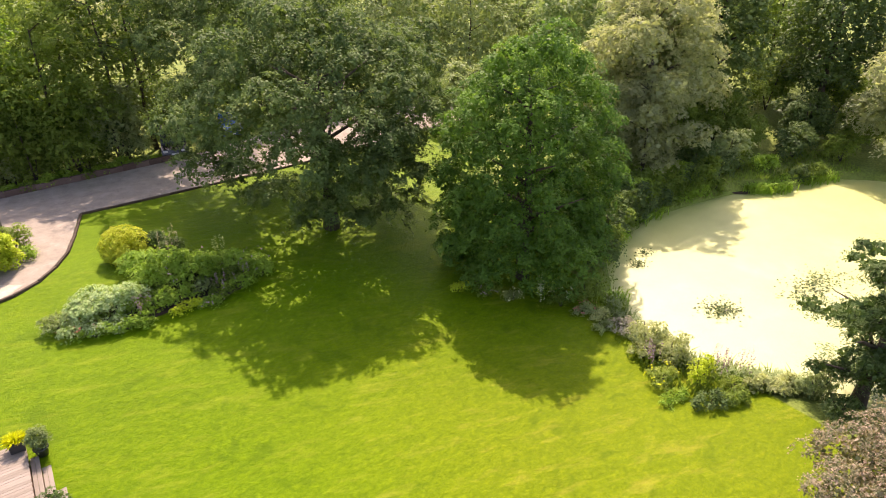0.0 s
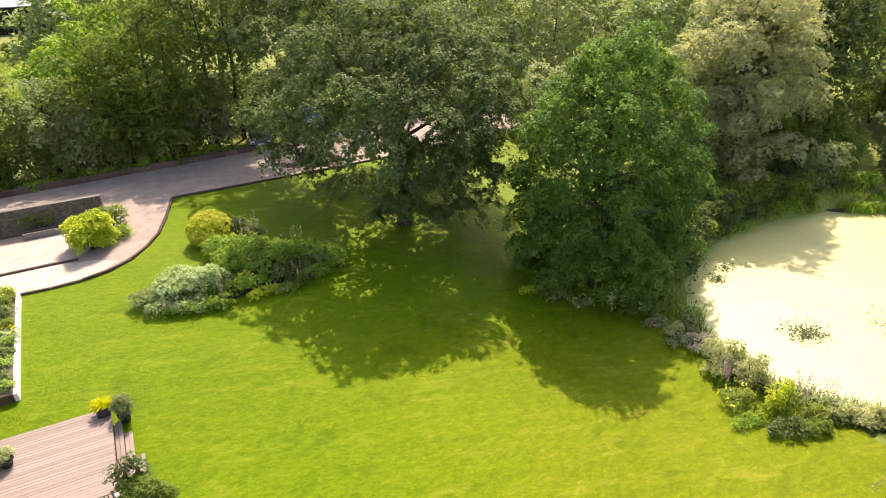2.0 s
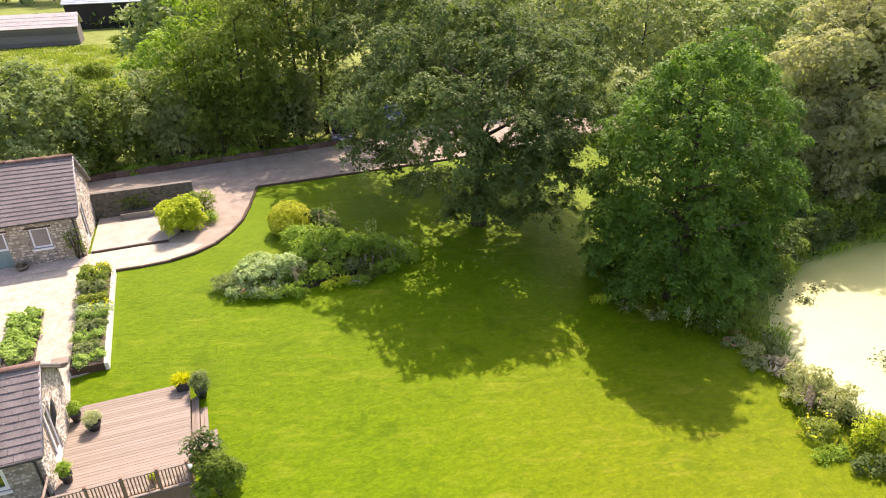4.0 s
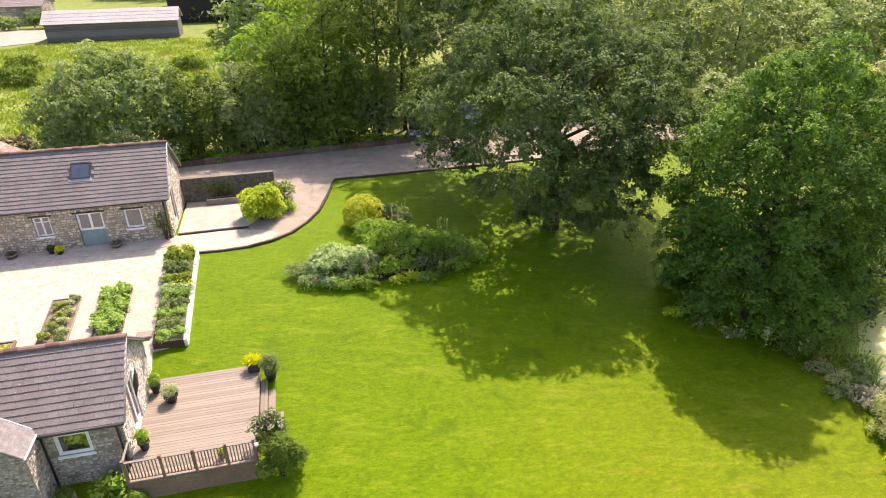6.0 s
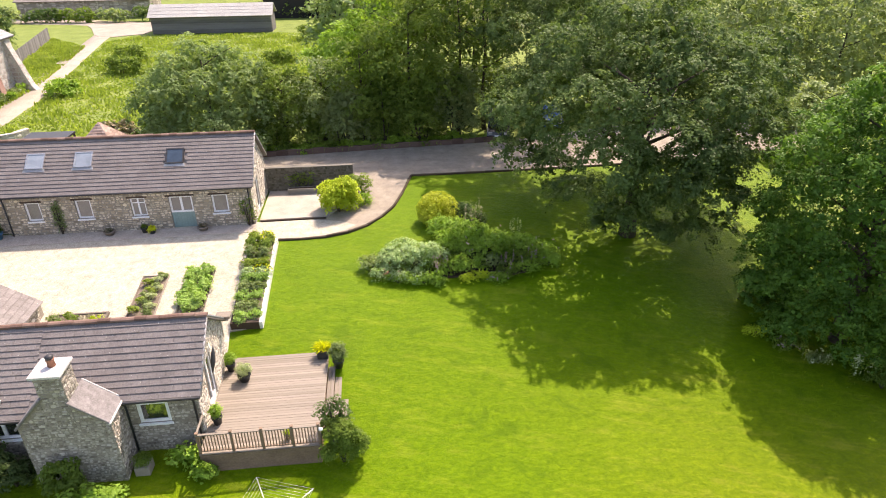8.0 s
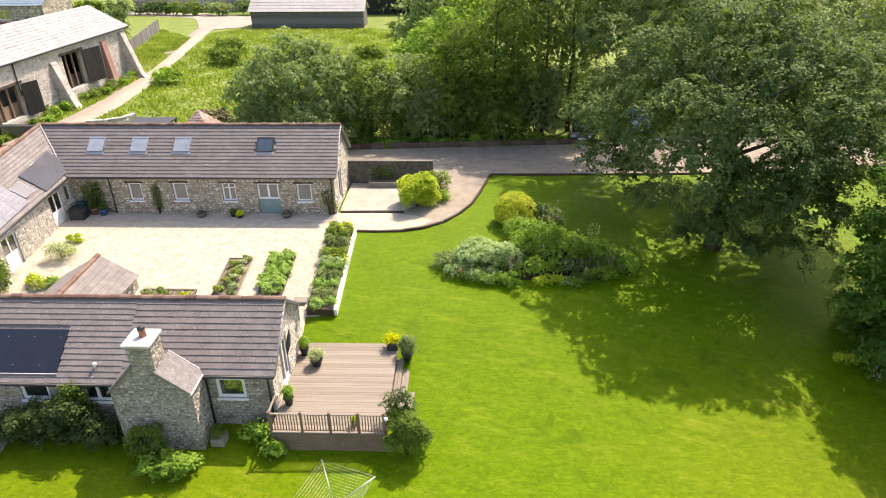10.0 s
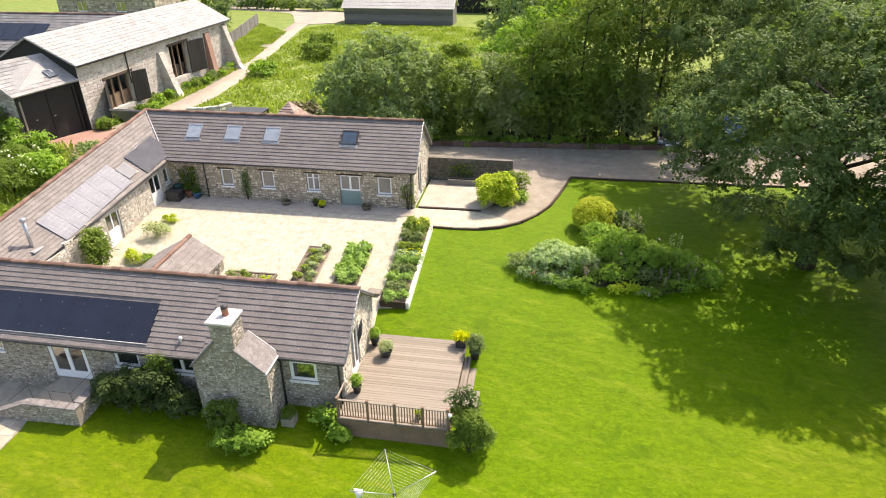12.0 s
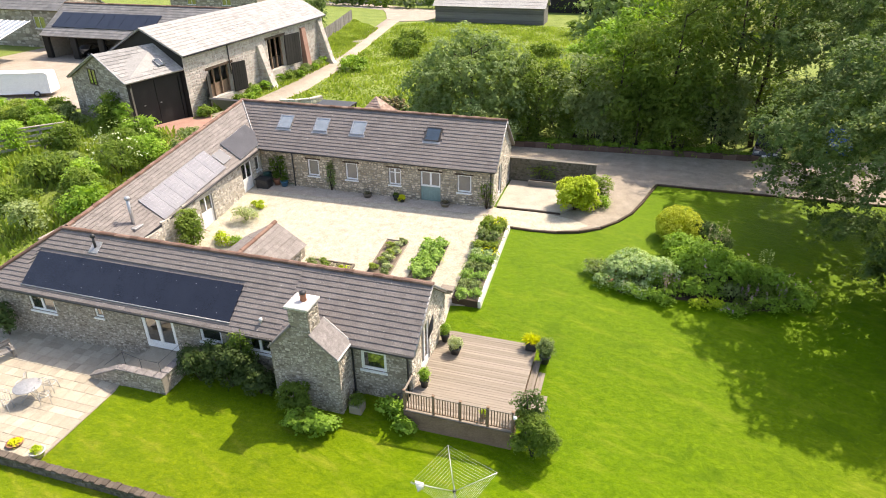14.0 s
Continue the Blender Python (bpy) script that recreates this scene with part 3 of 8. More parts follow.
def rubble(u0, u1, v0, v1, holes, place, seed, size=(0.09, 0.27), course=(0.075, 0.14), top=None, proud=(0.008, 0.03)):
    """Random rubble over a wall face: bands of uneven height, each filled with single stones or stacks of thin ones; place(u, v, out) gives the world point."""
    r = np.random.default_rng(seed)
    verts, faces = [], []
    cells = []
    v = v0
    while v < v1 - 0.03:
        band = min(r.uniform(course[0] * 1.5, course[1] * 2.0), v1 - v)
        u = u0 - r.uniform(0, 0.1)
        while u < u1 - 0.02:
            w = r.uniform(*size) * r.choice([0.7, 1.0, 1.3])
            n = int(min(3, max(1, round(band / r.uniform(course[0], course[1] * 1.5)))))
            cuts = np.sort(np.concatenate([[0, 1], (np.arange(1, n) + r.uniform(-0.22, 0.22, n - 1)) / n]))
            for c0, c1 in zip(cuts, cuts[1:]):
                cells.append((u, u + w, v + band * c0, v + band * c1))
            u += w
        v += band
    for a, b, c, d in cells:
        a, b = max(a + r.uniform(-0.03, 0.03), u0), min(b + r.uniform(-0.03, 0.03), u1)
        hit = [q for q in holes if a < q[1] and b > q[0] and c < q[3] and d > q[2]]
        if hit:
            if a < hit[0][0] - 0.06:
                b = hit[0][0]
            elif b > hit[0][1] + 0.06:
                a = hit[0][1]
            else:
                continue
        if b - a < 0.05 or (top is not None and d > top((a + b) / 2)):
            continue
        p, i = r.uniform(*proud), len(verts)
        cu, cv, hu, hv = (a + b) / 2, (c + d) / 2, (b - a) / 2 - r.uniform(0.004, 0.014), (d - c) / 2 - r.uniform(0.003, 0.012)
        w = (np.arange(6) + r.uniform(0.15, 0.85, 6)) * (math.pi / 3)
        e = np.maximum(np.abs(np.cos(w)), np.abs(np.sin(w))) ** 0.8
        ring = [(cu + hu * math.cos(q) / z * 1.02, cv + hv * math.sin(q) / z * 1.02) for q, z in zip(w, e)]
        verts += [place(x, y, -0.01) for x, y in ring] + [place(cu + (x - cu) * 0.8, cv + (y - cv) * 0.72, p) for x, y in ring]
        faces += [tuple(range(i + 6, i + 12))] + [(i + q, i + (q + 1) % 6, i + 6 + (q + 1) % 6, i + 6 + q) for q in range(6)]
    return verts, faces


def wall(parent, start, end, z0, z1, thick, openings=(), material=MORTAR, stones=STONE, seed=1, name="wall", peak=0.0, stone_kw=None):
    """A straight wall with openings through it and stones on its outer face. Outer face lies on start-end, to the right of that way.
    openings: (u0, u1, v0, v1), metres along and heights in the world. peak: height of a gable over z1."""
    (x0, y0), (x1, y1) = start, end
    run = math.hypot(x1 - x0, y1 - y0)
    dx, dy = (x1 - x0) / run, (y1 - y0) / run
    ox, oy = dy, -dx

    def place(u, v, out):
        return (x0 + dx * u + ox * out, y0 + dy * u + oy * out, v)

    us = sorted({0.004, run - 0.004, *(o[0] for o in openings), *(o[1] for o in openings)})
    vs = sorted({z0, z1, *(o[2] for o in openings), *(o[3] for o in openings)})
    solid = {}
    for i in range(len(us) - 1):
        for j in range(len(vs) - 1):
            cu, cv = (us[i] + us[i + 1]) / 2, (vs[j] + vs[j + 1]) / 2
            solid[i, j] = not any(o[0] < cu < o[1] and o[2] < cv < o[3] for o in openings)
    verts, faces = [], []

    def quad(*pts):
        k = len(verts)
        verts.extend(pts)
        faces.append(tuple(range(k, k + len(pts))))

    for (i, j), full in solid.items():
        if not full:
            continue
        a, b, c, d = us[i], us[i + 1], vs[j], vs[j + 1]
        quad(place(a, c, 0), place(b, c, 0), place(b, d, 0), place(a, d, 0))
        quad(place(b, c, -thick), place(a, c, -thick), place(a, d, -thick), place(b, d, -thick))
        if not solid.get((i - 1, j)):
            quad(place(a, c, -thick), place(a, c, 0), place(a, d, 0), place(a, d, -thick))
        if not solid.get((i + 1, j)):
            quad(place(b, c, 0), place(b, c, -thick), place(b, d, -thick), place(b, d, 0))
        if not solid.get((i, j + 1)):
            quad(place(a, d, 0), place(b, d, 0), place(b, d, -thick), place(a, d, -thick))
        if not solid.get((i, j - 1)):
            quad(place(a, c, -thick), place(b, c, -thick), place(b, c, 0), place(a, c, 0))
    if peak:
        quad(place(0, z1, 0), place(run, z1, 0), place(run / 2, z1 + peak, 0))
        quad(place(run, z1, -thick), place(0, z1, -thick), place(run / 2, z1 + peak, -thick))
        quad(place(0, z1, -thick), place(0, z1, 0), place(run / 2, z1 + peak, 0), place(run / 2, z1 + peak, -thick))
        quad(place(run, z1, 0), place(run, z1, -thick), place(run / 2, z1 + peak, -thick), place(run / 2, z1 + peak, 0))
    body = raw(name, verts, faces, material, parent)
    if stones is not None:
        top = (lambda u: z1 + peak * (1 - abs(2 * u / run - 1))) if peak else None
        v, f = rubble(0, run, z0, z1 + peak, openings, place, seed, top=top, **(stone_kw or {}))
        tagged(raw("stonework", v, f, stones, body), kind="stuff")
    return body, place


def window(parent, place, u0, u1, v0, v1, lights=2, glass=GLASS, name="window", inset=0.10, bar=0.07, sill=True, transom=0.0, frame_mat=WHITE, door=False):
    """A framed opening: outer frame, mullions, panes and a sill, set back in the wall."""
    def bar_of(kind, a, b, c, d, o0, o1, parent_):
        p = [place(a, c, o0), place(b, c, o0), place(b, c, o1), place(a, c, o1), place(a, d, o0), place(b, d, o0), place(b, d, o1), place(a, d, o1)]
        return raw(kind, p, [(3, 2, 1, 0), (4, 5, 6, 7), (0, 1, 5, 4), (1, 2, 6, 5), (2, 3, 7, 6), (3, 0, 4, 7)], frame_mat, parent_)

    o0, o1 = -inset - 0.07, -inset
    foot = bar * (2.2 if door else 1)
    out_, in_ = ((u0, v0), (u1, v0), (u1, v1), (u0, v1)), ((u0 + bar, v0 + foot), (u1 - bar, v0 + foot), (u1 - bar, v1 - bar), (u0 + bar, v1 - bar))
    ring = [place(p, q, o) for o in (o0, o1) for rect in (out_, in_) for p, q in rect]
    fs = []
    for k in range(4):
        n = (k + 1) % 4
        fs += [(8 + k, 8 + n, 12 + n, 12 + k), (n, k, 4 + k, 4 + n), (k, n, 8 + n, 8 + k), (4 + n, 4 + k, 12 + k, 12 + n)]
    ob = raw(name, ring, fs, frame_mat, parent)
    edges = [u0 + (u1 - u0) * k / lights for k in range(lights + 1)]
    for e in edges[1:-1]:
        bar_of("mullion", e - bar * 0.55, e + bar * 0.55, v0 + foot - 0.01, v1 - bar + 0.01, o0 + 0.004, o1 + 0.01, ob)
    if transom:
        bar_of("transom", u0 + bar - 0.01, u1 - bar + 0.01, v0 + (v1 - v0) * transom - 0.025, v0 + (v1 - v0) * transom + 0.025, o0 + 0.008, o1 + 0.006, ob)
    for a, b in zip(edges, edges[1:]):
        g = bmesh.new()
        v = [g.verts.new(place(p, q, o)) for o in (o0 + 0.02, o0 + 0.04) for p, q in ((a + bar * 0.5, v0 + bar * 0.5), (b - bar * 0.5, v0 + bar * 0.5), (b - bar * 0.5, v1 - bar * 0.5), (a + bar * 0.5, v1 - bar * 0.5))]
        for f in ((3, 2, 1, 0), (4, 5, 6, 7), (0, 1, 5, 4), (1, 2, 6, 5), (2, 3, 7, 6), (3, 0, 4, 7)):
            g.faces.new([v[i] for i in f])
        part("pane", g, glass, ob)
    if sill:
        bm = bmesh.new()
        v = [bm.verts.new(place(p, q, o)) for q in (v0 - 0.09, v0 - 0.004) for p, o in ((u0 - 0.05, 0.07), (u1 + 0.05, 0.07), (u1 + 0.05, -inset), (u0 - 0.05, -inset))]
        for f in ((3, 2, 1, 0), (4, 5, 6, 7), (0, 1, 5, 4), (1, 2, 6, 5), (2, 3, 7, 6), (3, 0, 4, 7)):
            bm.faces.new([v[i] for i in f])
        part("sill", bm, frame_mat, ob)
    return ob


def slope(parent, ridge0, ridge1, eave0, eave1, material, seed, course=0.30, width=0.33, thick=0.022, keep=None, singles=None, name="roof", back=0.12):
    """A roof slope from ridge line to eave line: a deck under rows of overlapping tiles. keep(u, v) drops tiles; singles(u, v) makes a tile its own object."""
    r0, r1, e0, e1 = (Vector(p) for p in (ridge0, ridge1, eave0, eave1))
    n = (r1 - r0).cross(e0 - r0).normalized()
    if n.z < 0:
        n = -n
    low = [q - n * back for q in (r0, r1, e1, e0)]
    k = [r0 - n * 0.02, r1 - n * 0.02, e1 - n * 0.02, e0 - n * 0.02] + low
    deck = raw(name, k, [(0, 1, 2, 3), (7, 6, 5, 4), (0, 4, 5, 1), (1, 5, 6, 2), (2, 6, 7, 3), (3, 7, 4, 0)], material, parent)
    rows = max(2, round(((r0 - e0).length + (r1 - e1).length) / 2 / course))
    rnd = np.random.default_rng(seed)
    verts, faces = [], []
    for j in range(rows):
        va, vb = j / rows, (j + 1.12) / rows
        a0, a1, b0, b1 = r0.lerp(e0, va), r1.lerp(e1, va), r0.lerp(e0, vb), r1.lerp(e1, vb)
        m = max(1, round(((a1 - a0).length + (b1 - b0).length) / 2 / width))
        shift = 0.5 / m if j % 2 else 0.0
        for i in range(m + (1 if shift else 0)):
            ua, ub = max(0, i / m - shift) + 0.0025 / m * 4, min(1, (i + 1) / m - shift) - 0.0025 / m * 4
            if ub - ua < 0.1 / m or (keep and not keep((ua + ub) / 2, (j + 0.5) / rows)):
                continue
            t0, t1 = 0.006, thick + 0.014 + rnd.uniform(-0.004, 0.006)
            pts = [a0.lerp(a1, ua) + n * t0, a0.lerp(a1, ub) + n * t0, b0.lerp(b1, ub) + n * t1, b0.lerp(b1, ua) + n * (t1 + rnd.uniform(-0.004, 0.004)),
                   b0.lerp(b1, ub) + n * 0.004, b0.lerp(b1, ua) + n * 0.004]
            fs = [(0, 1, 2, 3), (3, 2, 4, 5), (0, 3, 5), (1, 4, 2)]
            if singles and singles((ua + ub) / 2, (j + 0.5) / rows):
                raw("tile", pts, fs, TILE_OB, deck)
            else:
                q = len(verts)
                verts += pts
                faces += [tuple(q + w for w in f) for f in fs]
    if verts:
        tagged(raw("tiling", verts, faces, material, deck), kind="stuff")
    return deck


def ridge_tiles(parent, a, b, material=RIDGE, radius=0.13, length=0.45):
    """Half-round tiles laid end to end along a ridge or hip."""
    a, b = Vector(a), Vector(b)
    n = max(1, round((b - a).length / length))
    d = (b - a).normalized()
    side = d.cross(Vector((0, 0, 1))).normalized()
    up_ = side.cross(d)
    for i in range(n):
        p, q = a.lerp(b, i / n), a.lerp(b, (i + 0.985) / n)
        lift = 0.012 * math.sin(i * 4.3)
        vs, fs = [], []
        for s, c in enumerate((p, q)):
            for k in range(6):
                w = math.pi * (k / 5) * 1.1 - 0.05 * math.pi
                vs.append(c + side * math.cos(w) * radius + up_ * (math.sin(w) * radius * 0.8 + lift - 0.02))
        fs = [(k, k + 1, k + 7, k + 6) for k in range(5)] + [tuple(range(5, -1, -1)), tuple(range(6, 12))]
        raw("ridge_tile", vs, fs, material, parent)
# ---------------------------------------------------------------- the house with its long stone front

house = thing("house", (-17.0, 21.3, -2.3), "long low stone cottage with a brown tiled roof", "house")
HF = -1.45
FINE = {"size": (0.075, 0.2), "course": (0.052, 0.095)}
RIDGE_Y, RIDGE_Z, FALL = 21.34, 2.41, 0.739


def roof_z(y):
    return RIDGE_Z - FALL * abs(RIDGE_Y - y)


def span(x0, x1, start):
    return (x0 - start, x1 - start)


WX = -29.5
front_holes = [(*span(-27.17, -25.6, WX), -0.91, 0.12), (*span(-23.18, -22.7, WX), -0.61, 0.07), (*span(-20.5, -18.72, WX), -1.74, 0.26),
               (*span(-17.35, -16.2, WX), -0.78, 0.14), (*span(-14.85, -13.7, WX), -0.81, 0.15)]
front, front_at = wall(house, (WX, 18.75), (-13.2, 18.75), -2.7, 0.30, 0.45, front_holes, seed=3, stone_kw=FINE)
window(front, front_at, *front_holes[0], lights=2, bar=0.1, inset=0.05)
window(front, front_at, *front_holes[1], lights=1, bar=0.1, inset=0.05)
window(front, front_at, *front_holes[2], lights=2, name="french_door", door=True, sill=False, bar=0.17, inset=0.03)
window(front, front_at, *front_holes[3], lights=1, bar=0.12, inset=0.05)
window(front, front_at, *front_holes[4], lights=2, bar=0.11, inset=0.05)
east_holes = [(*span(-9.63, -8.47, -13.2), -0.82, 0.16)]
front_e, front_e_at = wall(house, (-13.2, 19.05), (-7.35, 19.05), -2.7, 0.50, 0.45, east_holes, seed=4, stone_kw=FINE)
window(front_e, front_e_at, *east_holes[0], lights=1, bar=0.13, inset=0.05)
gable_holes = [(20.25 - 19.05, 21.3 - 19.05, -1.40, 0.75)]
gable, gable_at = wall(house, (-7.35, 19.05), (-7.35, 23.63), -2.7, 0.69, 0.45, gable_holes, MORTAR_PALE, STONE_PALE, seed=5, peak=1.69, stone_kw=FINE)
window(gable, gable_at, *gable_holes[0], lights=2, name="french_door", door=True, sill=False, bar=0.10, inset=0.05)
wall(house, (-7.35, 23.63), (WX, 23.63), -2.2, 0.69, 0.45, (), stones=None)
wall(house, (WX, 23.63), (WX, 18.75), -2.7, 0.30, 0.45, (), stones=None)


def pv_gap(u, v):
    x = -26.67 + u * (26.67 - 13.15) - (1 - u) * 3.05 * v
    return not (-27.25 < x < -15.75 and 0.36 < v < 0.9)


EAVE_Y = 18.49
roof_w = slope(house, (-26.67, RIDGE_Y, RIDGE_Z), (-13.15, RIDGE_Y, RIDGE_Z), (-29.72, EAVE_Y, roof_z(EAVE_Y)), (-13.15, EAVE_Y, roof_z(EAVE_Y)), TILE, 1, keep=pv_gap, course=0.27)
roof_e = slope(house, (-13.15, RIDGE_Y, RIDGE_Z), (-7.12, RIDGE_Y, RIDGE_Z), (-13.15, 18.80, roof_z(18.80)), (-7.12, 18.80, roof_z(18.80)), TILE, 2, singles=lambda u, v: True, course=0.27)
slope(house, (-7.12, RIDGE_Y, RIDGE_Z), (-26.67, RIDGE_Y, RIDGE_Z), (-7.12, 23.95, roof_z(23.95)), (-29.72, 24.19, roof_z(24.19)), TILE, 3)
slope(house, (-26.67, RIDGE_Y + 0.02, RIDGE_Z), (-26.67, RIDGE_Y - 0.02, RIDGE_Z), (-29.72, 24.19, roof_z(24.19)), (-29.72, EAVE_Y, roof_z(EAVE_Y)), TILE, 4)
ridge_tiles(house, (-26.6, RIDGE_Y, RIDGE_Z + 0.03), (-7.1, RIDGE_Y, RIDGE_Z + 0.03))
ridge_tiles(house, (-26.7, RIDGE_Y, RIDGE_Z + 0.03), (-29.75, EAVE_Y, roof_z(EAVE_Y) + 0.03))
# verge coping at the gable, gutters and down-pipes
for y0, y1 in ((18.78, RIDGE_Y), (24.0, RIDGE_Y)):
    tube("verge", [(-7.15, y0, roof_z(y0) - 0.02), (-7.15, y1, RIDGE_Z - 0.02)], 0.045, LEAD, house, 6)
boxed("kneeler", -7.5, -6.87, 23.3, 23.75, 0.85, 0.98, COPING, house, 0.02)
tube("gutter", [(-29.6, EAVE_Y - 0.07, roof_z(EAVE_Y) - 0.06), (-13.2, EAVE_Y - 0.07, roof_z(EAVE_Y) - 0.06)], 0.06, DARKMETAL, house, 8)
tube("gutter", [(-13.1, 18.73, roof_z(18.8) - 0.06), (-7.15, 18.73, roof_z(18.8) - 0.06)], 0.06, DARKMETAL, house, 8)
for x, y, z in ((-9.95, 18.95, 0.42), (-7.5, 18.96, 0.42)):
    tube("downpipe", [(x, y - 0.2, z), (x, y, z - 0.25), (x, y, -2.4)], 0.04, DARKMETAL, house, 8)

# solar panels let into the roof
pv_origin = Vector((-27.25, 18.72, roof_z(18.72) + 0.035))
pv_up = Vector((0, 1, FALL)).normalized()
solar = thing("solar_array", pv_origin, "row of flush dark blue-black solar panels in the roof", "solar panels")
for k in range(11):
    bm = bmesh.new()
    a = pv_origin + Vector((k * 1.055, 0, 0))
    n = Vector((0, -FALL, 1)).normalized()
    ring = [a + Vector((x, 0, 0)) + pv_up * y + n * z for z in (-0.03, 0.03) for x, y in ((0, 0), (1.049, 0), (1.049, 1.82), (0, 1.82))]
    v = [bm.verts.new(q) for q in ring]
    for f in ((3, 2, 1, 0), (4, 5, 6, 7), (0, 1, 5, 4), (1, 2, 6, 5), (2, 3, 7, 6), (3, 0, 4, 7)):
        bm.faces.new([v[i] for i in f])
    part("panel", bm, PVBLUE, solar)
tube("edge_strip", [pv_origin + Vector((-0.03, 0, 0.02)), pv_origin + Vector((11.63, 0, 0.02))], 0.03, LEAD, solar, 6)
for k in range(22):
    a = pv_origin + Vector((0.25 + 0.53 * k, 0, 0)) + pv_up * (1.5 if k % 2 else 0.35) + Vector((0, -FALL, 1)).normalized() * 0.03
    boxed("bracket", a.x - 0.013, a.x + 0.013, a.y - 0.013, a.y + 0.013, a.z, a.z + 0.016, LEAD, solar, 0.0)
for x, y, s in ((-24.2, 20.7, 1.0), ):
    flue = thing("flue_pipe", (x, y, roof_z(y)), "short lead-collared metal flue on the roof", "flue")
    z = roof_z(y)
    bm = bmesh.new()
    box(bm, -0.28, 0.28, -0.32, 0.32, 0.0, 0.03, 0.01, Matrix.Translation((x, y, z + 0.03)) @ Matrix.Rotation(math.atan(FALL), 4, "X"))
    part("collar", bm, LEAD, flue, "pale lead collar")
    tube("pipe", [(x, y, z), (x, y, z + 0.62)], 0.06, DARKMETAL, flue, 10)
    lathe("cowl", (x, y, z + 0.55), [(0.06, 0), (0.12, 0.05), (0.10, 0.16), (0.02, 0.22)], DARKMETAL, flue)
vent = thing("roof_vent", (-14.18, 18.96, roof_z(18.96)), "small white plastic vent cowl on roof tiles", "roof vent")
lathe("cap", (-14.18, 18.96, roof_z(18.96)), [(0.05, 0), (0.05, 0.12), (0.08, 0.14), (0.07, 0.24), (0.02, 0.27)], WHITE, vent, 10)

# the great chimney breast on the front
chimney = thing("chimney", (-11.5, 18.2, -2.4), "broad stepped stone chimney breast with pale coping", "chimney")
CX0, CX1, SX0, SX1, CY = -13.05, -10.0, -11.98, -11.1, 17.75


def stonework(parent, name, faces_of, mortar, stone, seed):
    """Closed stone body from wall faces given as (start, end, z0, z1)."""
    for k, (a, b, z0, z1, peak) in enumerate(faces_of):
        wall(parent, a, b, z0, z1, 0.12, (), mortar, stone, seed + k, name, peak, FINE)


stonework(chimney, "breast", [((CX0, CY), (CX1, CY), -2.6, 0.46, 0), ((CX1, CY), (CX1, 19.0), -2.6, 0.46, 0), ((CX0, 19.0), (CX0, CY), -2.6, 0.46, 0)], MORTAR, STONE, 20)
stonework(chimney, "shaft", [((SX0, CY), (SX1, CY), 0.46, 2.62, 0), ((SX1, CY), (SX1, 18.62), 0.3, 2.62, 0), ((SX1, 18.62), (SX0, 18.62), 0.3, 2.62, 0), ((SX0, 18.62), (SX0, CY), 0.3, 2.62, 0)], MORTAR, STONE, 30)
for side, x_in, x_out in ((1, SX1, CX1), (-1, SX0, CX0)):
    # shoulder under a sloping slab
    a, b = (x_in, x_out) if side > 0 else (x_out, x_in)
    zi, zo = (1.42, 0.5) if side > 0 else (1.66, 0.5)
    za, zb = (zi, zo) if side > 0 else (zo, zi)
    vs = [(a, CY, 0.44), (b, CY, 0.44), (b, CY, zb), (a, CY, za), (a, 18.95, 0.44), (b, 18.95, 0.44), (b, 18.95, zb), (a, 18.95, za)]
    sh = raw("shoulder", vs, [(0, 1, 2, 3), (5, 4, 7, 6), (3, 2, 6, 7), (1, 5, 6, 2), (4, 0, 3, 7)], MORTAR, chimney)
    top = (lambda u: 0.5 + 0.9 * (1 - u / 1.1)) if side > 0 else (lambda u: 0.5 + 1.1 * (u / 1.07))
    v, f = rubble(0, b - a, 0.46, 1.6, (), lambda u, v_, o, a=a: (a + u, CY - o, v_), 44 + side, top=top, **FINE)
    tagged(raw("stonework", v, f, STONE, sh), kind="stuff")
    ang = math.atan2(zi - zo, abs(x_out - x_in))
    L = math.hypot(x_out - x_in, zi - zo) + 0.16
    m = Matrix.Translation(((x_in + x_out) / 2, (CY + 18.9) / 2, (zi + zo) / 2 + 0.05)) @ Matrix.Rotation(side * ang, 4, "Y")
    boxed("coping", -L / 2, L / 2, -0.68, 0.62, -0.035, 0.05, GREYSLAB, chimney, 0.02, m, "lichen-stained sloping stone slab")
    if side > 0:
        boxed("coping_edge", L / 2 - 0.05, L / 2 + 0.02, -0.72, 0.64, -0.05, 0.075, SLAB, chimney, 0.02, m)
        boxed("coping_edge", -L / 2, L / 2, 0.62, 0.68, -0.05, 0.07, SLAB, chimney, 0.02, m)
boxed("cap", SX0 - 0.08, SX1 + 0.08, CY - 0.13, 18.72, 2.62, 2.73, SLAB, chimney, 0.02, None, "pale flat stone cap")
lathe("pot", (-11.5, 18.25, 2.73), [(0.13, 0), (0.12, 0.22), (0.14, 0.24), (0.14, 0.30), (0.11, 0.31)], TERRACOTTA, chimney, 14, "terracotta chimney pot")
lathe("pot_cowl", (-11.5, 18.25, 3.04), [(0.13, 0), (0.14, 0.08), (0.05, 0.13)], DARKMETAL, chimney, 14)

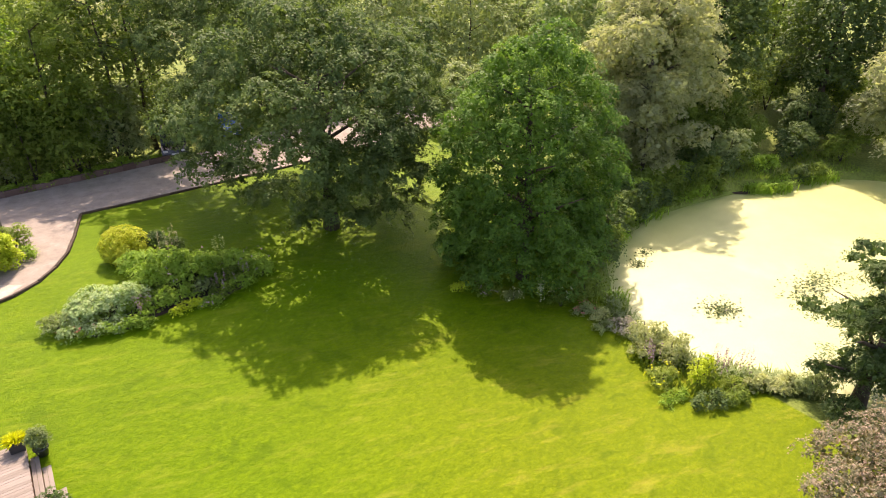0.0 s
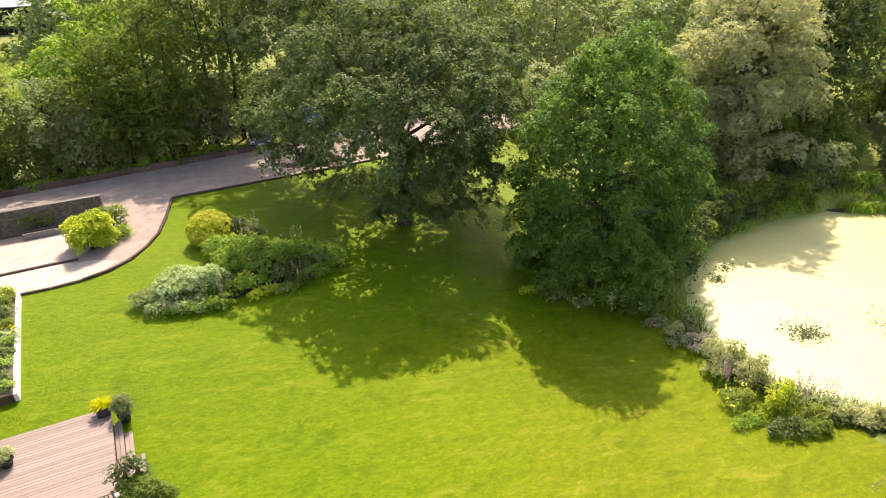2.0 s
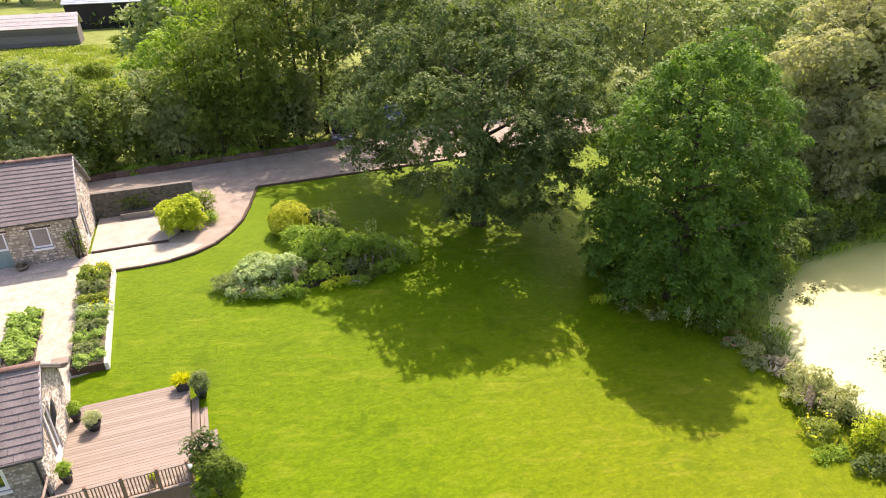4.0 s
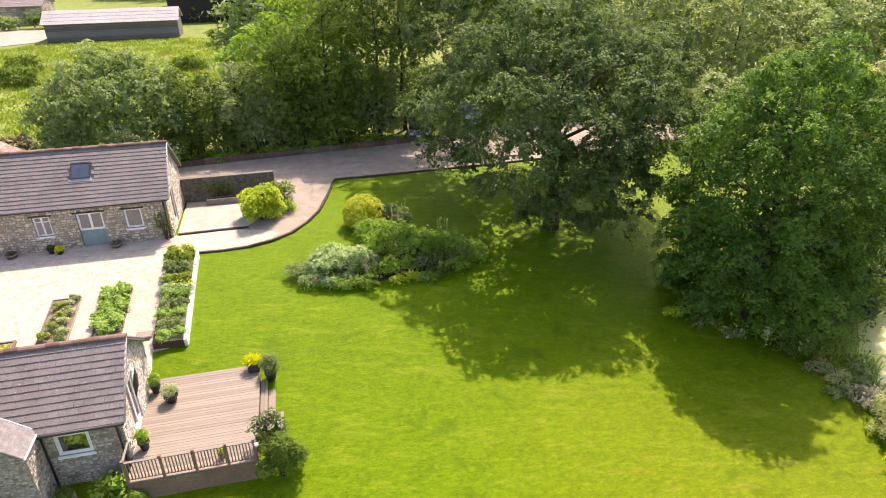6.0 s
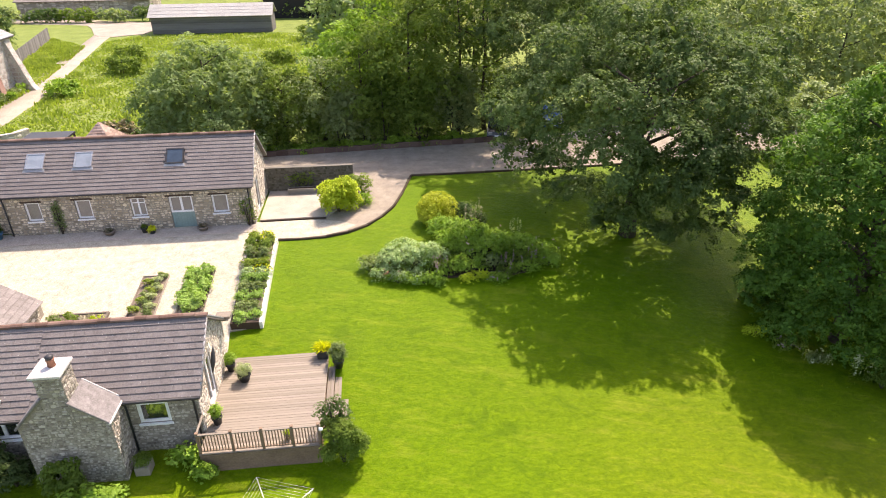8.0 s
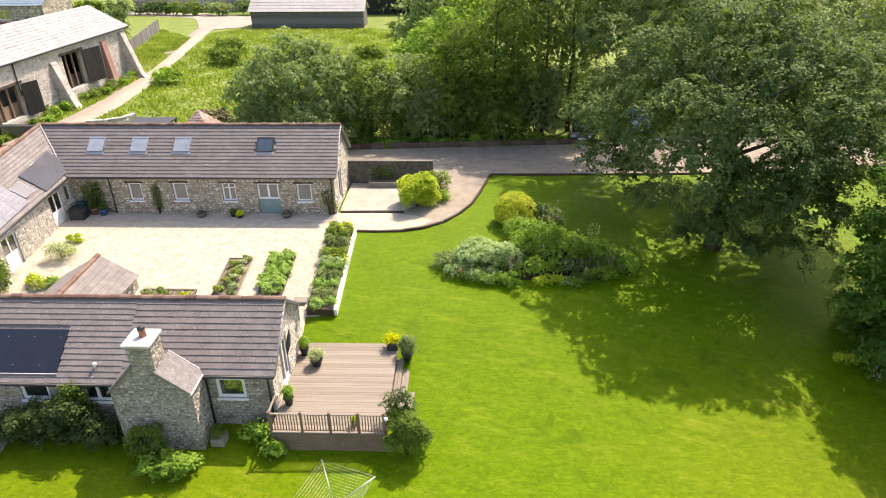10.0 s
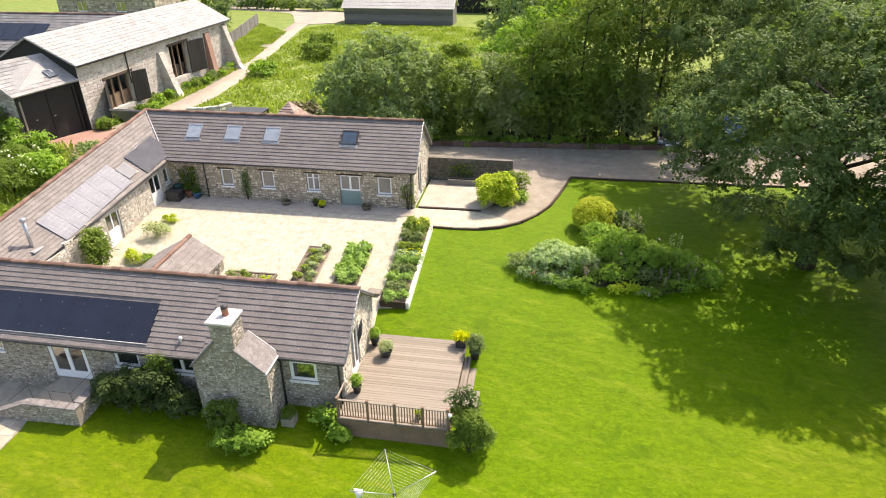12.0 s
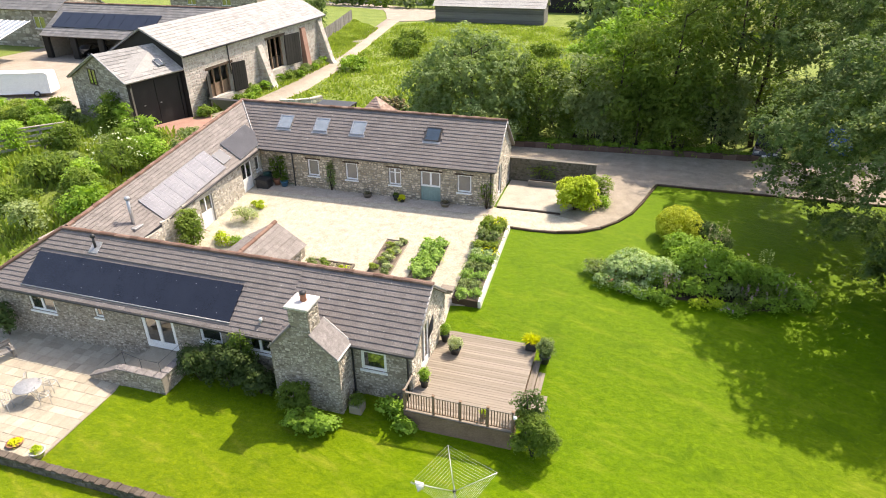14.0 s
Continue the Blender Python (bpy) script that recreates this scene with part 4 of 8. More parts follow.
# raised landing with stone parapet before the french door
landing = thing("landing", (-19.6, 17.7, -2.4), "raised stone landing with low parapet walls and steps", "landing")
boxed("platform", -20.3, -18.15, 17.0, 18.74, -2.5, -1.76, FLAG, landing, 0.02)
for k in range(3):
    boxed("step", -20.6 - 0.3 * k, -20.3 - 0.3 * k, 17.0, 18.6, -2.5, -1.93 - 0.17 * k, FLAG, landing, 0.02)
rake = lambda u: -1.5 if u > 1.65 else -2.25 + 0.75 * u / 1.65
pv = [(x, y, z) for y in (16.65, 16.97) for x, z in ((-22.0, -2.6), (-18.0, -2.6), (-18.0, -1.5), (-20.35, -1.5), (-22.0, -2.25))]
para = raw("parapet", pv, [(0, 1, 2, 3, 4), (9, 8, 7, 6, 5), (1, 6, 7, 2), (2, 7, 8, 3), (3, 8, 9, 4), (4, 9, 5, 0)], MORTAR, landing)
v, f = rubble(0, 4.0, -2.6, -1.5, (), lambda u, v_, o: (-22.0 + u, 16.65 - o, v_), 61, top=rake, **FINE)
tagged(raw("stonework", v, f, STONE, para), kind="stuff")
wall(landing, (-18.0, 16.98), (-18.0, 18.5), -2.6, -1.5, 0.32, (), seed=62, name="parapet", stone_kw=FINE)
for a, b, z0, z1 in ((-22.05, -20.35, -2.25, -1.5), (-20.35, -17.97, -1.5, -1.5)):
    n = round((b - a) / 0.45)
    for k in range(n):
        x0, x1 = a + (b - a) * k / n, a + (b - a) * (k + 1) / n
        zz = z0 + (z1 - z0) * (k + 0.5) / n
        m = Matrix.Translation(((x0 + x1) / 2, 16.8, zz)) @ Matrix.Rotation(-math.atan2(z1 - z0, b - a), 4, "Y")
        w = math.hypot(x1 - x0, (z1 - z0) / n) / 2
        boxed("coping", -w + 0.008, w - 0.008, -0.2, 0.2, -0.02, 0.06, GREYSLAB, landing, 0.02, m)
for k in range(4):
    boxed("coping", -18.36, -17.95, 17.02 + 0.38 * k, 17.39 + 0.38 * k, -1.5, -1.43, GREYSLAB, landing, 0.02)
rail = thing("handrail", (-20.3, 16.9, -1.6), "thin dark iron handrail round the landing", "handrail")
for x, y in ((-20.3, 17.1), (-19.2, 16.9), (-18.2, 16.9), (-18.2, 18.4)):
    tube("post", [(x, y, -1.62), (x, y, -0.85)], 0.012, DARKMETAL, rail, 6)
tube("bar", [(-21.6, 17.1, -1.9), (-20.3, 17.1, -0.87), (-19.2, 16.9, -0.86), (-18.2, 16.9, -0.86), (-18.2, 18.4, -0.86)], 0.013, DARKMETAL, rail, 6)

# ---------------------------------------------------------------- timber deck at the gable
deck = thing("deck", (-5.0, 20.8, -2.3), "raised brown timber deck with a balustrade", "deck")
DZ = -1.43
X0, X1, Y0, Y1 = -7.32, -2.86, 17.78, 23.57
nb = 39
for k in range(nb):
    y0 = Y0 + (Y1 - Y0) * k / nb
    boxed("deck_board", X0, X1 + 0.012 * math.sin(k * 2.9), y0 + 0.0025, y0 + (Y1 - Y0) / nb - 0.0025, DZ - 0.03, DZ + 0.003 * math.sin(k * 1.7), BOARD, deck, 0.004)
for k in range(6):
    boxed("fascia_board", X0 + 0.02, X1 - 0.02, Y0 + 0.01, Y0 + 0.04, DZ - 0.06 - 0.165 * (k + 1) + 0.004, DZ - 0.06 - 0.165 * k, TIMBER, deck, 0.004)
    boxed("fascia_board", X1 - 0.05, X1 - 0.02, Y0 + 0.05, Y1 - 0.02, DZ - 0.06 - 0.165 * (k + 1) + 0.004, DZ - 0.06 - 0.165 * k, TIMBER, deck, 0.004)
for k in range(3):
    z = DZ - 0.02 - 0.17 * (k + 1)
    ya, yb = (19.6, 22.7) if k < 2 else (19.6, 21.3)
    for q in range(2):
        boxed("tread", X1 + 0.02 + 0.30 * k + 0.15 * q, X1 + 0.16 + 0.30 * k + 0.15 * q, ya, yb, z - 0.035, z, BOARD, deck, 0.004)
    boxed("riser", X1 + 0.27 + 0.30 * k, X1 + 0.30 + 0.30 * k, ya, yb, z - 0.35, z - 0.035, TIMBER, deck, 0.004)
RY = Y0 + 0.07
posts = [X0 + 0.06, -6.05, -4.95, -3.85, X1 - 0.02]
for x in posts:
    boxed("post", x - 0.045, x + 0.045, RY - 0.045, RY + 0.045, DZ - 0.02, DZ + 0.98, TIMBER, deck, 0.008)
    boxed("post_cap", x - 0.06, x + 0.06, RY - 0.06, RY + 0.06, DZ + 0.98, DZ + 1.01, TIMBER, deck, 0.008)
boxed("top_rail", X0, X1 + 0.05, RY - 0.05, RY + 0.05, DZ + 0.88, DZ + 0.92, BOARD, deck, 0.006)
boxed("bottom_rail", X0, X1, RY - 0.03, RY + 0.03, DZ + 0.09, DZ + 0.13, TIMBER, deck, 0.006)
n = 40
for k in range(n):
    x = X0 + 0.12 + (X1 - X0 - 0.2) * k / (n - 1)
    if min(abs(x - p) for p in posts) > 0.06:
        boxed("baluster", x - 0.017, x + 0.017, RY - 0.017, RY + 0.017, DZ + 0.13, DZ + 0.88, TIMBER, deck, 0.0)
# short return of the balustrade to the house
boxed("side_rail", X0 - 0.0, X0 + 0.08, RY + 0.05, 18.9, DZ + 0.88, DZ + 0.92, BOARD, deck, 0.006)
# ---------------------------------------------------------------- the barn along the north of the courtyard

barn = thing("barn", (-16.5, 37.4, 0.0), "stone barn conversion with brown tiled roof and rooflights", "barn")
BY, BN, BRY, BRZ, BE = 34.8, 40.0, 37.4, 4.87, 2.52
BX0, BX1 = -24.0, -7.65
BF = (BRZ - BE) / (BRY - (BY - 0.2))
holes = [(*span(-20.27, -19.44, -21.45), 0.88, 2.02), (*span(-17.53, -16.66, -21.45), 0.90, 2.05), (*span(-14.51, -13.67, -21.45), 0.88, 2.02),
         (*span(-12.36, -11.04, -21.45), -0.02, 2.02), (*span(-9.95, -9.04, -21.45), 0.87, 2.01)]
bw, bat = wall(barn, (-21.45, BY), (BX1, BY), -0.3, BE, 0.5, holes, MORTAR, STONE_BUFF, 7)
for h in (holes[0], holes[1], holes[4]):
    window(bw, bat, *h, lights=1, glass=BLIND, bar=0.1)
window(bw, bat, *holes[2], lights=2, glass=BLIND, bar=0.085, transom=0.72)
for h in holes:
    a, b = bat(h[0] - 0.15, h[3], 0.0), bat(h[1] + 0.15, h[3] + 0.11, 0.03)
    boxed("lintel", a[0], b[0], b[1], a[1] + 0.1, a[2], b[2], SLEEPER, bw, 0.01)
# stable door: glazed above, sage boards below
h = holes[3]
window(bw, bat, h[0], h[1], 0.98, h[3], lights=2, glass=BLIND, bar=0.11, sill=False)
sd = boxed("stable_door", bat(h[0], 0, 0)[0], bat(h[1], 0, 0)[0], BY + 0.1, BY + 0.16, 0.02, 0.98, SAGE, bw, 0.006, None, "sage green boarded stable door")
for k in range(8):
    x = bat(h[0], 0, 0)[0] + 0.08 + (h[1] - h[0] - 0.16) * k / 7
    boxed("board", x - 0.07, x + 0.07, BY + 0.086, BY + 0.102, 0.05, 0.95, SAGE, sd, 0.004)
wall(barn, (BX0 - 2.2, BY + 0.35), (-21.45, BY + 0.35), -0.3, BE + 0.28, 0.5, (), MORTAR, STONE_BUFF, 8)
wall(barn, (-21.45, BY + 0.36), (-21.45, BY + 0.001), -0.3, BE, 0.3, (), MORTAR, STONE_BUFF, 9)
gh = [(36.2 - BY, 37.1 - BY, 0.15, 2.2)]
gb, gat = wall(barn, (BX1, BY), (BX1, BN), -0.3, BE, 0.5, gh, MORTAR_PALE, STONE_PALE, 10, peak=BRZ - BE - 0.03)
window(gb, gat, *gh[0], lights=1, name="door", door=True, sill=False, bar=0.1, inset=0.06)
wall(barn, (BX1, BN), (BX0 - 4.5, BN), -0.3, BE, 0.5, (), MORTAR, None)
EY = BY - 0.22
bez = BRZ - BF * (BRY - EY)
rooflights = [(-22.85, -21.87), (-20.18, -19.18), (-17.53, -16.54), (-12.44, -11.44)]


def barn_keep(u, v):
    x = -26.3 + u * (26.3 - 7.45) + (1 - u) * v * 2.6
    y = BRY - v * (BRY - EY)
    return not any(a - 0.03 < x < b + 0.03 and 35.85 < y < 36.62 for a, b in rooflights)


slope(barn, (-26.3, BRY, BRZ), (-7.45, BRY, BRZ), (-23.7, EY, bez), (-7.45, EY, bez), TILE, 11, keep=barn_keep, course=0.27)
slope(barn, (-7.45, BRY, BRZ), (-29.0, BRY, BRZ), (-7.45, 40.2, BRZ - BF * 2.8), (-29.0, 40.2, BRZ - BF * 2.8), TILE, 12)
ridge_tiles(barn, (-26.3, BRY, BRZ + 0.03), (-7.43, BRY, BRZ + 0.03))
for s in (-1, 1):
    tube("verge", [(-7.47, BRY + s * 2.8, BRZ - BF * 2.8 - 0.02), (-7.47, BRY, BRZ - 0.02)], 0.045, LEAD, barn, 6)
tube("gutter", [(-23.4, EY - 0.06, bez - 0.05), (-7.5, EY - 0.06, bez - 0.05)], 0.055, DARKMETAL, barn, 8)
tube("downpipe", [(-21.3, BY - 0.08, bez - 0.1), (-21.3, BY - 0.08, 0.0)], 0.04, DARKMETAL, barn, 8)
tube("downpipe", [(-7.8, BY - 0.08, bez - 0.1), (-7.8, BY - 0.08, 0.0)], 0.04, DARKMETAL, barn, 8)
ang_b = math.atan(BF)
for k, (a, b) in enumerate(rooflights):
    m = Matrix.Translation(((a + b) / 2, 36.25, BRZ - BF * (BRY - 36.25) + 0.05)) @ Matrix.Rotation(ang_b, 4, "X")
    w = (b - a) / 2
    bm = bmesh.new()
    for x0, x1, y0, y1 in ((-w, -w + 0.07, -0.5, 0.5), (w - 0.07, w, -0.5, 0.5), (-w + 0.07, w - 0.07, 0.43, 0.5), (-w + 0.07, w - 0.07, -0.5, -0.43)):
        box(bm, x0, x1, y0, y1, -0.05, 0.07, 0.0, m)
    rl = part("roof_window", bm, METAL if k < 3 else DARKMETAL, barn)
    boxed("pane", -w + 0.06, w - 0.06, -0.45, 0.45, 0.02, 0.045, SKYGLASS if k < 3 else BLUEGLASS, rl, 0.0, m)
    boxed("flashing", -w - 0.08, w + 0.08, -0.68, -0.5, -0.02, 0.012, LEAD, rl, 0.0, m)

# ---------------------------------------------------------------- the wing that joins barn and house, stepping down the slope
wing = thing("wing", (-25.0, 29.0, -1.0), "stone wing with solar panels on a worn tiled roof", "outbuilding")
WR0, WR1 = Vector((-26.3, 37.3, 4.9)), Vector((-26.5, 21.4, 2.47))
WE0, WE1 = Vector((-23.72, 34.6, 2.46)), Vector((-24.2, 22.6, 0.95))
WXW = -24.0


def wing_eave(y):
    return 0.95 + (y - 22.6) * 0.126


for k, (y0, y1, hole) in enumerate([(22.8, 25.0, None), (25.0, 26.8, None), (26.8, 28.2, None), (28.2, 29.6, (0.1, 1.3, -0.66, 1.30)), (29.6, 31.2, None), (31.2, 32.7, None),
                                    (32.7, 34.15, (0.1, 1.3, -0.22, 1.86)), (34.15, 35.2, (0.25, 0.8, 0.9, 1.9))]):
    w_, at_ = wall(wing, (WXW, y0), (WXW, y1), gz(WXW, y0) - 0.4, wing_eave(y0) + 0.1, 0.45, [hole] if hole else (), MORTAR_PALE, STONE_PALE, 80 + k)
    if hole:
        if k == 7:
            window(w_, at_, *hole, lights=1)
        else:
            window(w_, at_, hole[0], hole[1], hole[2] + 0.95, hole[3], lights=2, name="window", sill=False)
            boxed("door", WXW - 0.18, WXW - 0.1, y0 + hole[0], y0 + hole[1], hole[2], hole[2] + 0.95, WHITE, w_, 0.006)
            boxed("doorstep", WXW - 0.1, WXW + 0.35, y0 + hole[0], y0 + hole[1], hole[2] - 0.25, hole[2], FLAG, w_, 0.02)
wall(wing, (-28.9, 35.0), (-28.9, 21.5), -1.6, 1.4, 0.45, (), MORTAR, None)
slope(wing, WR0, WR1, WE0, WE1, TILE_WORN, 16, course=0.27)
slope(wing, WR1, WR0, (-29.2, 21.4, 0.55), (-29.0, 40.0, 2.6), TILE_WORN, 17)
ridge_tiles(wing, WR0 + Vector((0, 0.1, 0.03)), WR1 + Vector((0, 0, 0.03)))
tube("valley", [WR0 + Vector((0.02, 0, 0.05)), WE0 + Vector((0.0, 0.0, 0.06))], 0.05, LEAD, wing, 6, "pale lead valley")
tube("gutter", [WE0 + Vector((0.05, 0, -0.06)), WE1 + Vector((0.05, 0, -0.06))], 0.055, DARKMETAL, wing, 8)
wd = (WR1 - WR0).normalized()
wfall = (WE0 - WR0) - wd * (WE0 - WR0).dot(wd)
wfall.normalize()
wn_ = wfall.cross(wd)
wn_ = -wn_ if wn_.z < 0 else wn_


def on_wing(y, down, lift):
    """A point of the wing's roof: y of the ridge point, metres down the slope, lift off it."""
    return WR0 + wd * ((y - WR0.y) / wd.y) + wfall * down + wn_ * lift


def panel(parent, name, y0, y1, d0, d1, material, rim=METAL):
    bm = bmesh.new()
    v = [bm.verts.new(on_wing(y, d, l)) for l in (0.07, 0.12) for y, d in ((y0, d0), (y1, d0), (y1, d1), (y0, d1))]
    for f in ((3, 2, 1, 0), (4, 5, 6, 7), (0, 1, 5, 4), (1, 2, 6, 5), (2, 3, 7, 6), (3, 0, 4, 7)):
        bm.faces.new([v[i] for i in f])
    bmesh.ops.recalc_face_normals(bm, faces=bm.faces[:])
    ob = part(name, bm, material, parent)
    c = [on_wing(y, d, 0.1) for y, d in ((y0, d0), (y1, d0), (y1, d1), (y0, d1), (y0, d0))]
    tube("rim", c, 0.022, rim, ob, 5)
    return ob


def cells(ob, y0, y1, d0, d1, n, m, material):
    """Thin raised strips between the cells of a panel."""
    for k in range(1, n):
        y = y0 + (y1 - y0) * k / n
        tube("cell_strip", [on_wing(y, d0, 0.118), on_wing(y, d1, 0.118)], 0.009, material, ob, 4)
    for k in range(1, m):
        d = d0 + (d1 - d0) * k / m
        tube("cell_strip", [on_wing(y0, d, 0.118), on_wing(y1, d, 0.118)], 0.009, material, ob, 4)


arr = thing("solar_array", on_wing(28, 1.0, 0), "glazed solar panels on rails over tiles, sun glare painted grey-blue", "solar panels")
for k in range(6):
    y = 25.15 + 0.995 * k
    cells(panel(arr, "panel", y, y + 0.965, 1.2, 2.9, PVGLARE, METAL), y, y + 0.965, 1.2, 2.9, 4, 7, METAL)
one = thing("solar_collector", on_wing(34, 1.2, 0), "single dark glazed solar collector on the tiled roof", "solar panel")
panel(one, "collector", 32.45, 35.35, 1.5, 3.1, PVDULL)
wl = thing("roof_window", on_wing(32, 1.2, 0), "small roof window between the solar panels", "roof window")
panel(wl, "pane", 31.2, 32.05, 1.75, 2.65, BLUEGLASS, WHITE)
fl = thing("flue_pipe", (-24.85, 23.94, 1.55), "tall galvanised metal stove flue", "flue")
tube("pipe", [(-24.85, 23.94, 1.5), (-24.85, 23.94, 3.1)], 0.085, METAL, fl, 10)
lathe("cowl", (-24.85, 23.94, 3.05), [(0.09, 0), (0.15, 0.03), (0.15, 0.14), (0.05, 0.2)], METAL, fl, 12)
boxed("collar", -25.2, -24.5, 23.6, 24.3, 1.45, 1.56, LEAD, fl, 0.02, None)

# porch roof that runs out from the back of the house
porch = thing("porch", (-18.4, 25.5, -1.1), "low tiled porch roof with terracotta ridge", "porch")
slope(porch, (-18.3, 23.0, 1.0), (-18.45, 27.5, 1.0), (-16.5, 23.0, 0.0), (-16.5, 27.2, 0.0), TILE_WORN, 18)
slope(porch, (-18.45, 27.5, 1.0), (-18.3, 23.0, 1.0), (-20.3, 27.2, 0.0), (-20.3, 23.0, 0.0), TILE_WORN, 19)
ridge_tiles(porch, (-18.3, 23.0, 1.03), (-18.46, 27.5, 1.03))
wall(porch, (-20.1, 27.1), (-16.75, 27.1), -1.3, -0.05, 0.3, (), MORTAR, STONE_PALE, 95, peak=0.9)
wall(porch, (-16.75, 24.2), (-16.75, 27.1), -1.6, -0.05, 0.3, (), MORTAR, STONE_PALE, 96)
# ---------------------------------------------------------------- farm buildings beyond the track

big = thing("barn", (-42.0, 60.0, 0.0), "large pale stone barn with buttresses and slate roof", "barn")
BW, BEZ, BRG = -38.6, 5.6, 7.75
bholes = [(50.2 - 47.0, 53.8 - 47.0, 0.9, 3.6), (60.8 - 47.0, 64.2 - 47.0, 1.3, 4.6)]
bwall, bwat = wall(big, (BW, 47.0), (BW, 73.8), -0.5, BEZ, 0.6, bholes, MORTAR_PALE, STONE_OLD, 101, stone_kw={"size": (0.25, 0.6), "course": (0.16, 0.28)})
wall(big, (-46.0, 47.0), (BW, 47.0), -0.5, BEZ, 0.6, (), BLACKWOOD, None, 102, peak=2.1)
wall(big, (BW, 73.8), (-46.0, 73.8), -0.5, BEZ, 0.6, (), MORTAR_PALE, STONE_OLD, 103, peak=2.1)
wall(big, (-46.0, 73.8), (-46.0, 47.0), -0.5, BEZ, 0.6, (), MORTAR_PALE, None, 104)
slope(big, (-42.3, 46.7, BRG), (-42.3, 74.1, BRG), (BW + 0.35, 46.7, BEZ - 0.05), (BW + 0.35, 74.1, BEZ - 0.05), SLATE, 105, course=0.42, width=0.5)
slope(big, (-42.3, 74.1, BRG), (-42.3, 46.7, BRG), (-46.3, 74.1, BEZ - 0.05), (-46.3, 46.7, BEZ - 0.05), SLATE, 106, course=0.6, width=0.8)
tube("gutter", [(BW + 0.42, 46.7, BEZ - 0.12), (BW + 0.42, 74.0, BEZ - 0.12)], 0.08, DARKMETAL, big, 6)
tube("downpipe", [(BW + 0.1, 53.6, BEZ - 0.2), (BW + 0.1, 53.6, 2.6)], 0.06, DARKMETAL, big, 6)
for k, (u0, u1, v0, v1) in enumerate(bholes):
    boxed("lintel", BW - 0.3, BW + 0.05, 47.0 + u0 - 0.4, 47.0 + u1 + 0.4, v1, v1 + 0.25, SLEEPER, big, 0.02)
    for y in np.linspace(47.0 + u0 + 0.1, 47.0 + u1 - 0.1, 4):
        boxed("stud", BW - 0.5, BW - 0.35, y - 0.08, y + 0.08, v0, v1, TIMBER, big, 0.01)
    boxed("infill", BW - 0.62, BW - 0.52, 47.0 + u0, 47.0 + u1, v0 - 0.1, v0 + 1.2, BLACKWOOD if k else TIMBER, big, 0.01)
# open black door leaves
for y, ang, w, z0, z1 in ((50.2, 150, 1.8, 0.6, 3.4), (53.8, 16, 1.7, 0.8, 3.6), (64.2, 10, 2.6, 1.3, 4.6)):
    m = Matrix.Translation((BW + 0.08, y, 0)) @ Matrix.Rotation(radians(-ang), 4, "Z")
    leaf = boxed("door_leaf", 0, 0.07, 0, w, z0, z1, BLACKWOOD, big, 0.01, m, "black boarded barn door standing open")
    for q in range(6):
        boxed("board", 0.07, 0.085, w * q / 6 + 0.012, w * (q + 1) / 6 - 0.012, z0 + 0.03, z1 - 0.03, BLACKWOOD, leaf, 0.0, m)
# raking buttresses
for y, out, top in ((59.0, 1.9, 4.4), (68.4, 1.0, 4.8), (72.6, 2.2, 5.1)):
    vs = []
    for yy in (y - 0.45, y + 0.45):
        vs += [(BW, yy, -0.3), (BW + out, yy, -0.3), (BW + out * 0.72, yy, 0.6), (BW + 0.25, yy, top), (BW, yy, top)]
    fs = [(0, 1, 2, 3, 4), (9, 8, 7, 6, 5), (1, 6, 7, 2), (2, 7, 8, 3), (3, 8, 9, 4), (0, 5, 6, 1)]
    bt = raw("buttress", vs, fs, REDYARD if y == 68.4 else MORTAR_PALE, big)
    if y == 68.4:
        continue
    v, f = rubble(0, 0.9, 0.2, top - 0.1, (), lambda u, v_, o, y=y, out=out, top=top: (BW + 0.25 + (out * 0.72 - 0.25) * (top - v_) / (top - 0.6) + o, y - 0.45 + u, v_), 120 + int(y), size=(0.3, 0.6), course=(0.2, 0.3))
    tagged(raw("stonework", v, f, STONE_OLD, bt), kind="stuff")
    v, f = rubble(0, out * 0.8, 0.0, top - 0.6, (), lambda u, v_, o, y=y: (BW + u, y - 0.45 - o, v_), 130 + int(y), size=(0.3, 0.6), course=(0.2, 0.3), top=lambda u, top=top, out=out: top * (1 - u / (out * 0.8)))
    tagged(raw("stonework", v, f, STONE_OLD, bt), kind="stuff")

# garage with the black doors
gar = thing("garage", (-44.0, 45.5, 0.0), "stone garage with slate roof and tall black doors", "garage")
GA, GD, GN = Vector((-40.65, 42.1, 0)), Vector((0.334, 0.943, 0)), Vector((-0.943, 0.334, 0))


def gp(a, b, z):
    q = GA + GD * a + GN * b
    return (q.x, q.y, z)


GW, GL, GE, GRZ = 5.0, 9.6, 4.15, 6.05
g2 = lambda a, b: gp(a, b, 0)[:2]
wall(gar, g2(0, 0), g2(GW, 0), -0.3, GE, 0.3, [(0.25, GW - 0.25, 0.0, 3.9)], BLACKWOOD, None)
gg, ggat = wall(gar, g2(0, GL), g2(0, 0), -0.3, 3.6, 0.4, (), MORTAR, STONE, 141, stone_kw={"size": (0.22, 0.55), "course": (0.12, 0.24)})
window(gg, ggat, GL - 6.05, GL - 4.75, 3.25, 4.65, lights=2, frame_mat=SLEEPER, name="window", inset=-0.08, sill=False)
vs = [gp(0, 0, 3.6), gp(0, 0, GE), gp(0, 4.0, GRZ), gp(0, GL, 3.6)]
up_g = raw("gable", vs + [tuple(Vector(q) + GD * 0.4) for q in vs], [(3, 2, 1, 0), (4, 5, 6, 7)], MORTAR, gar)
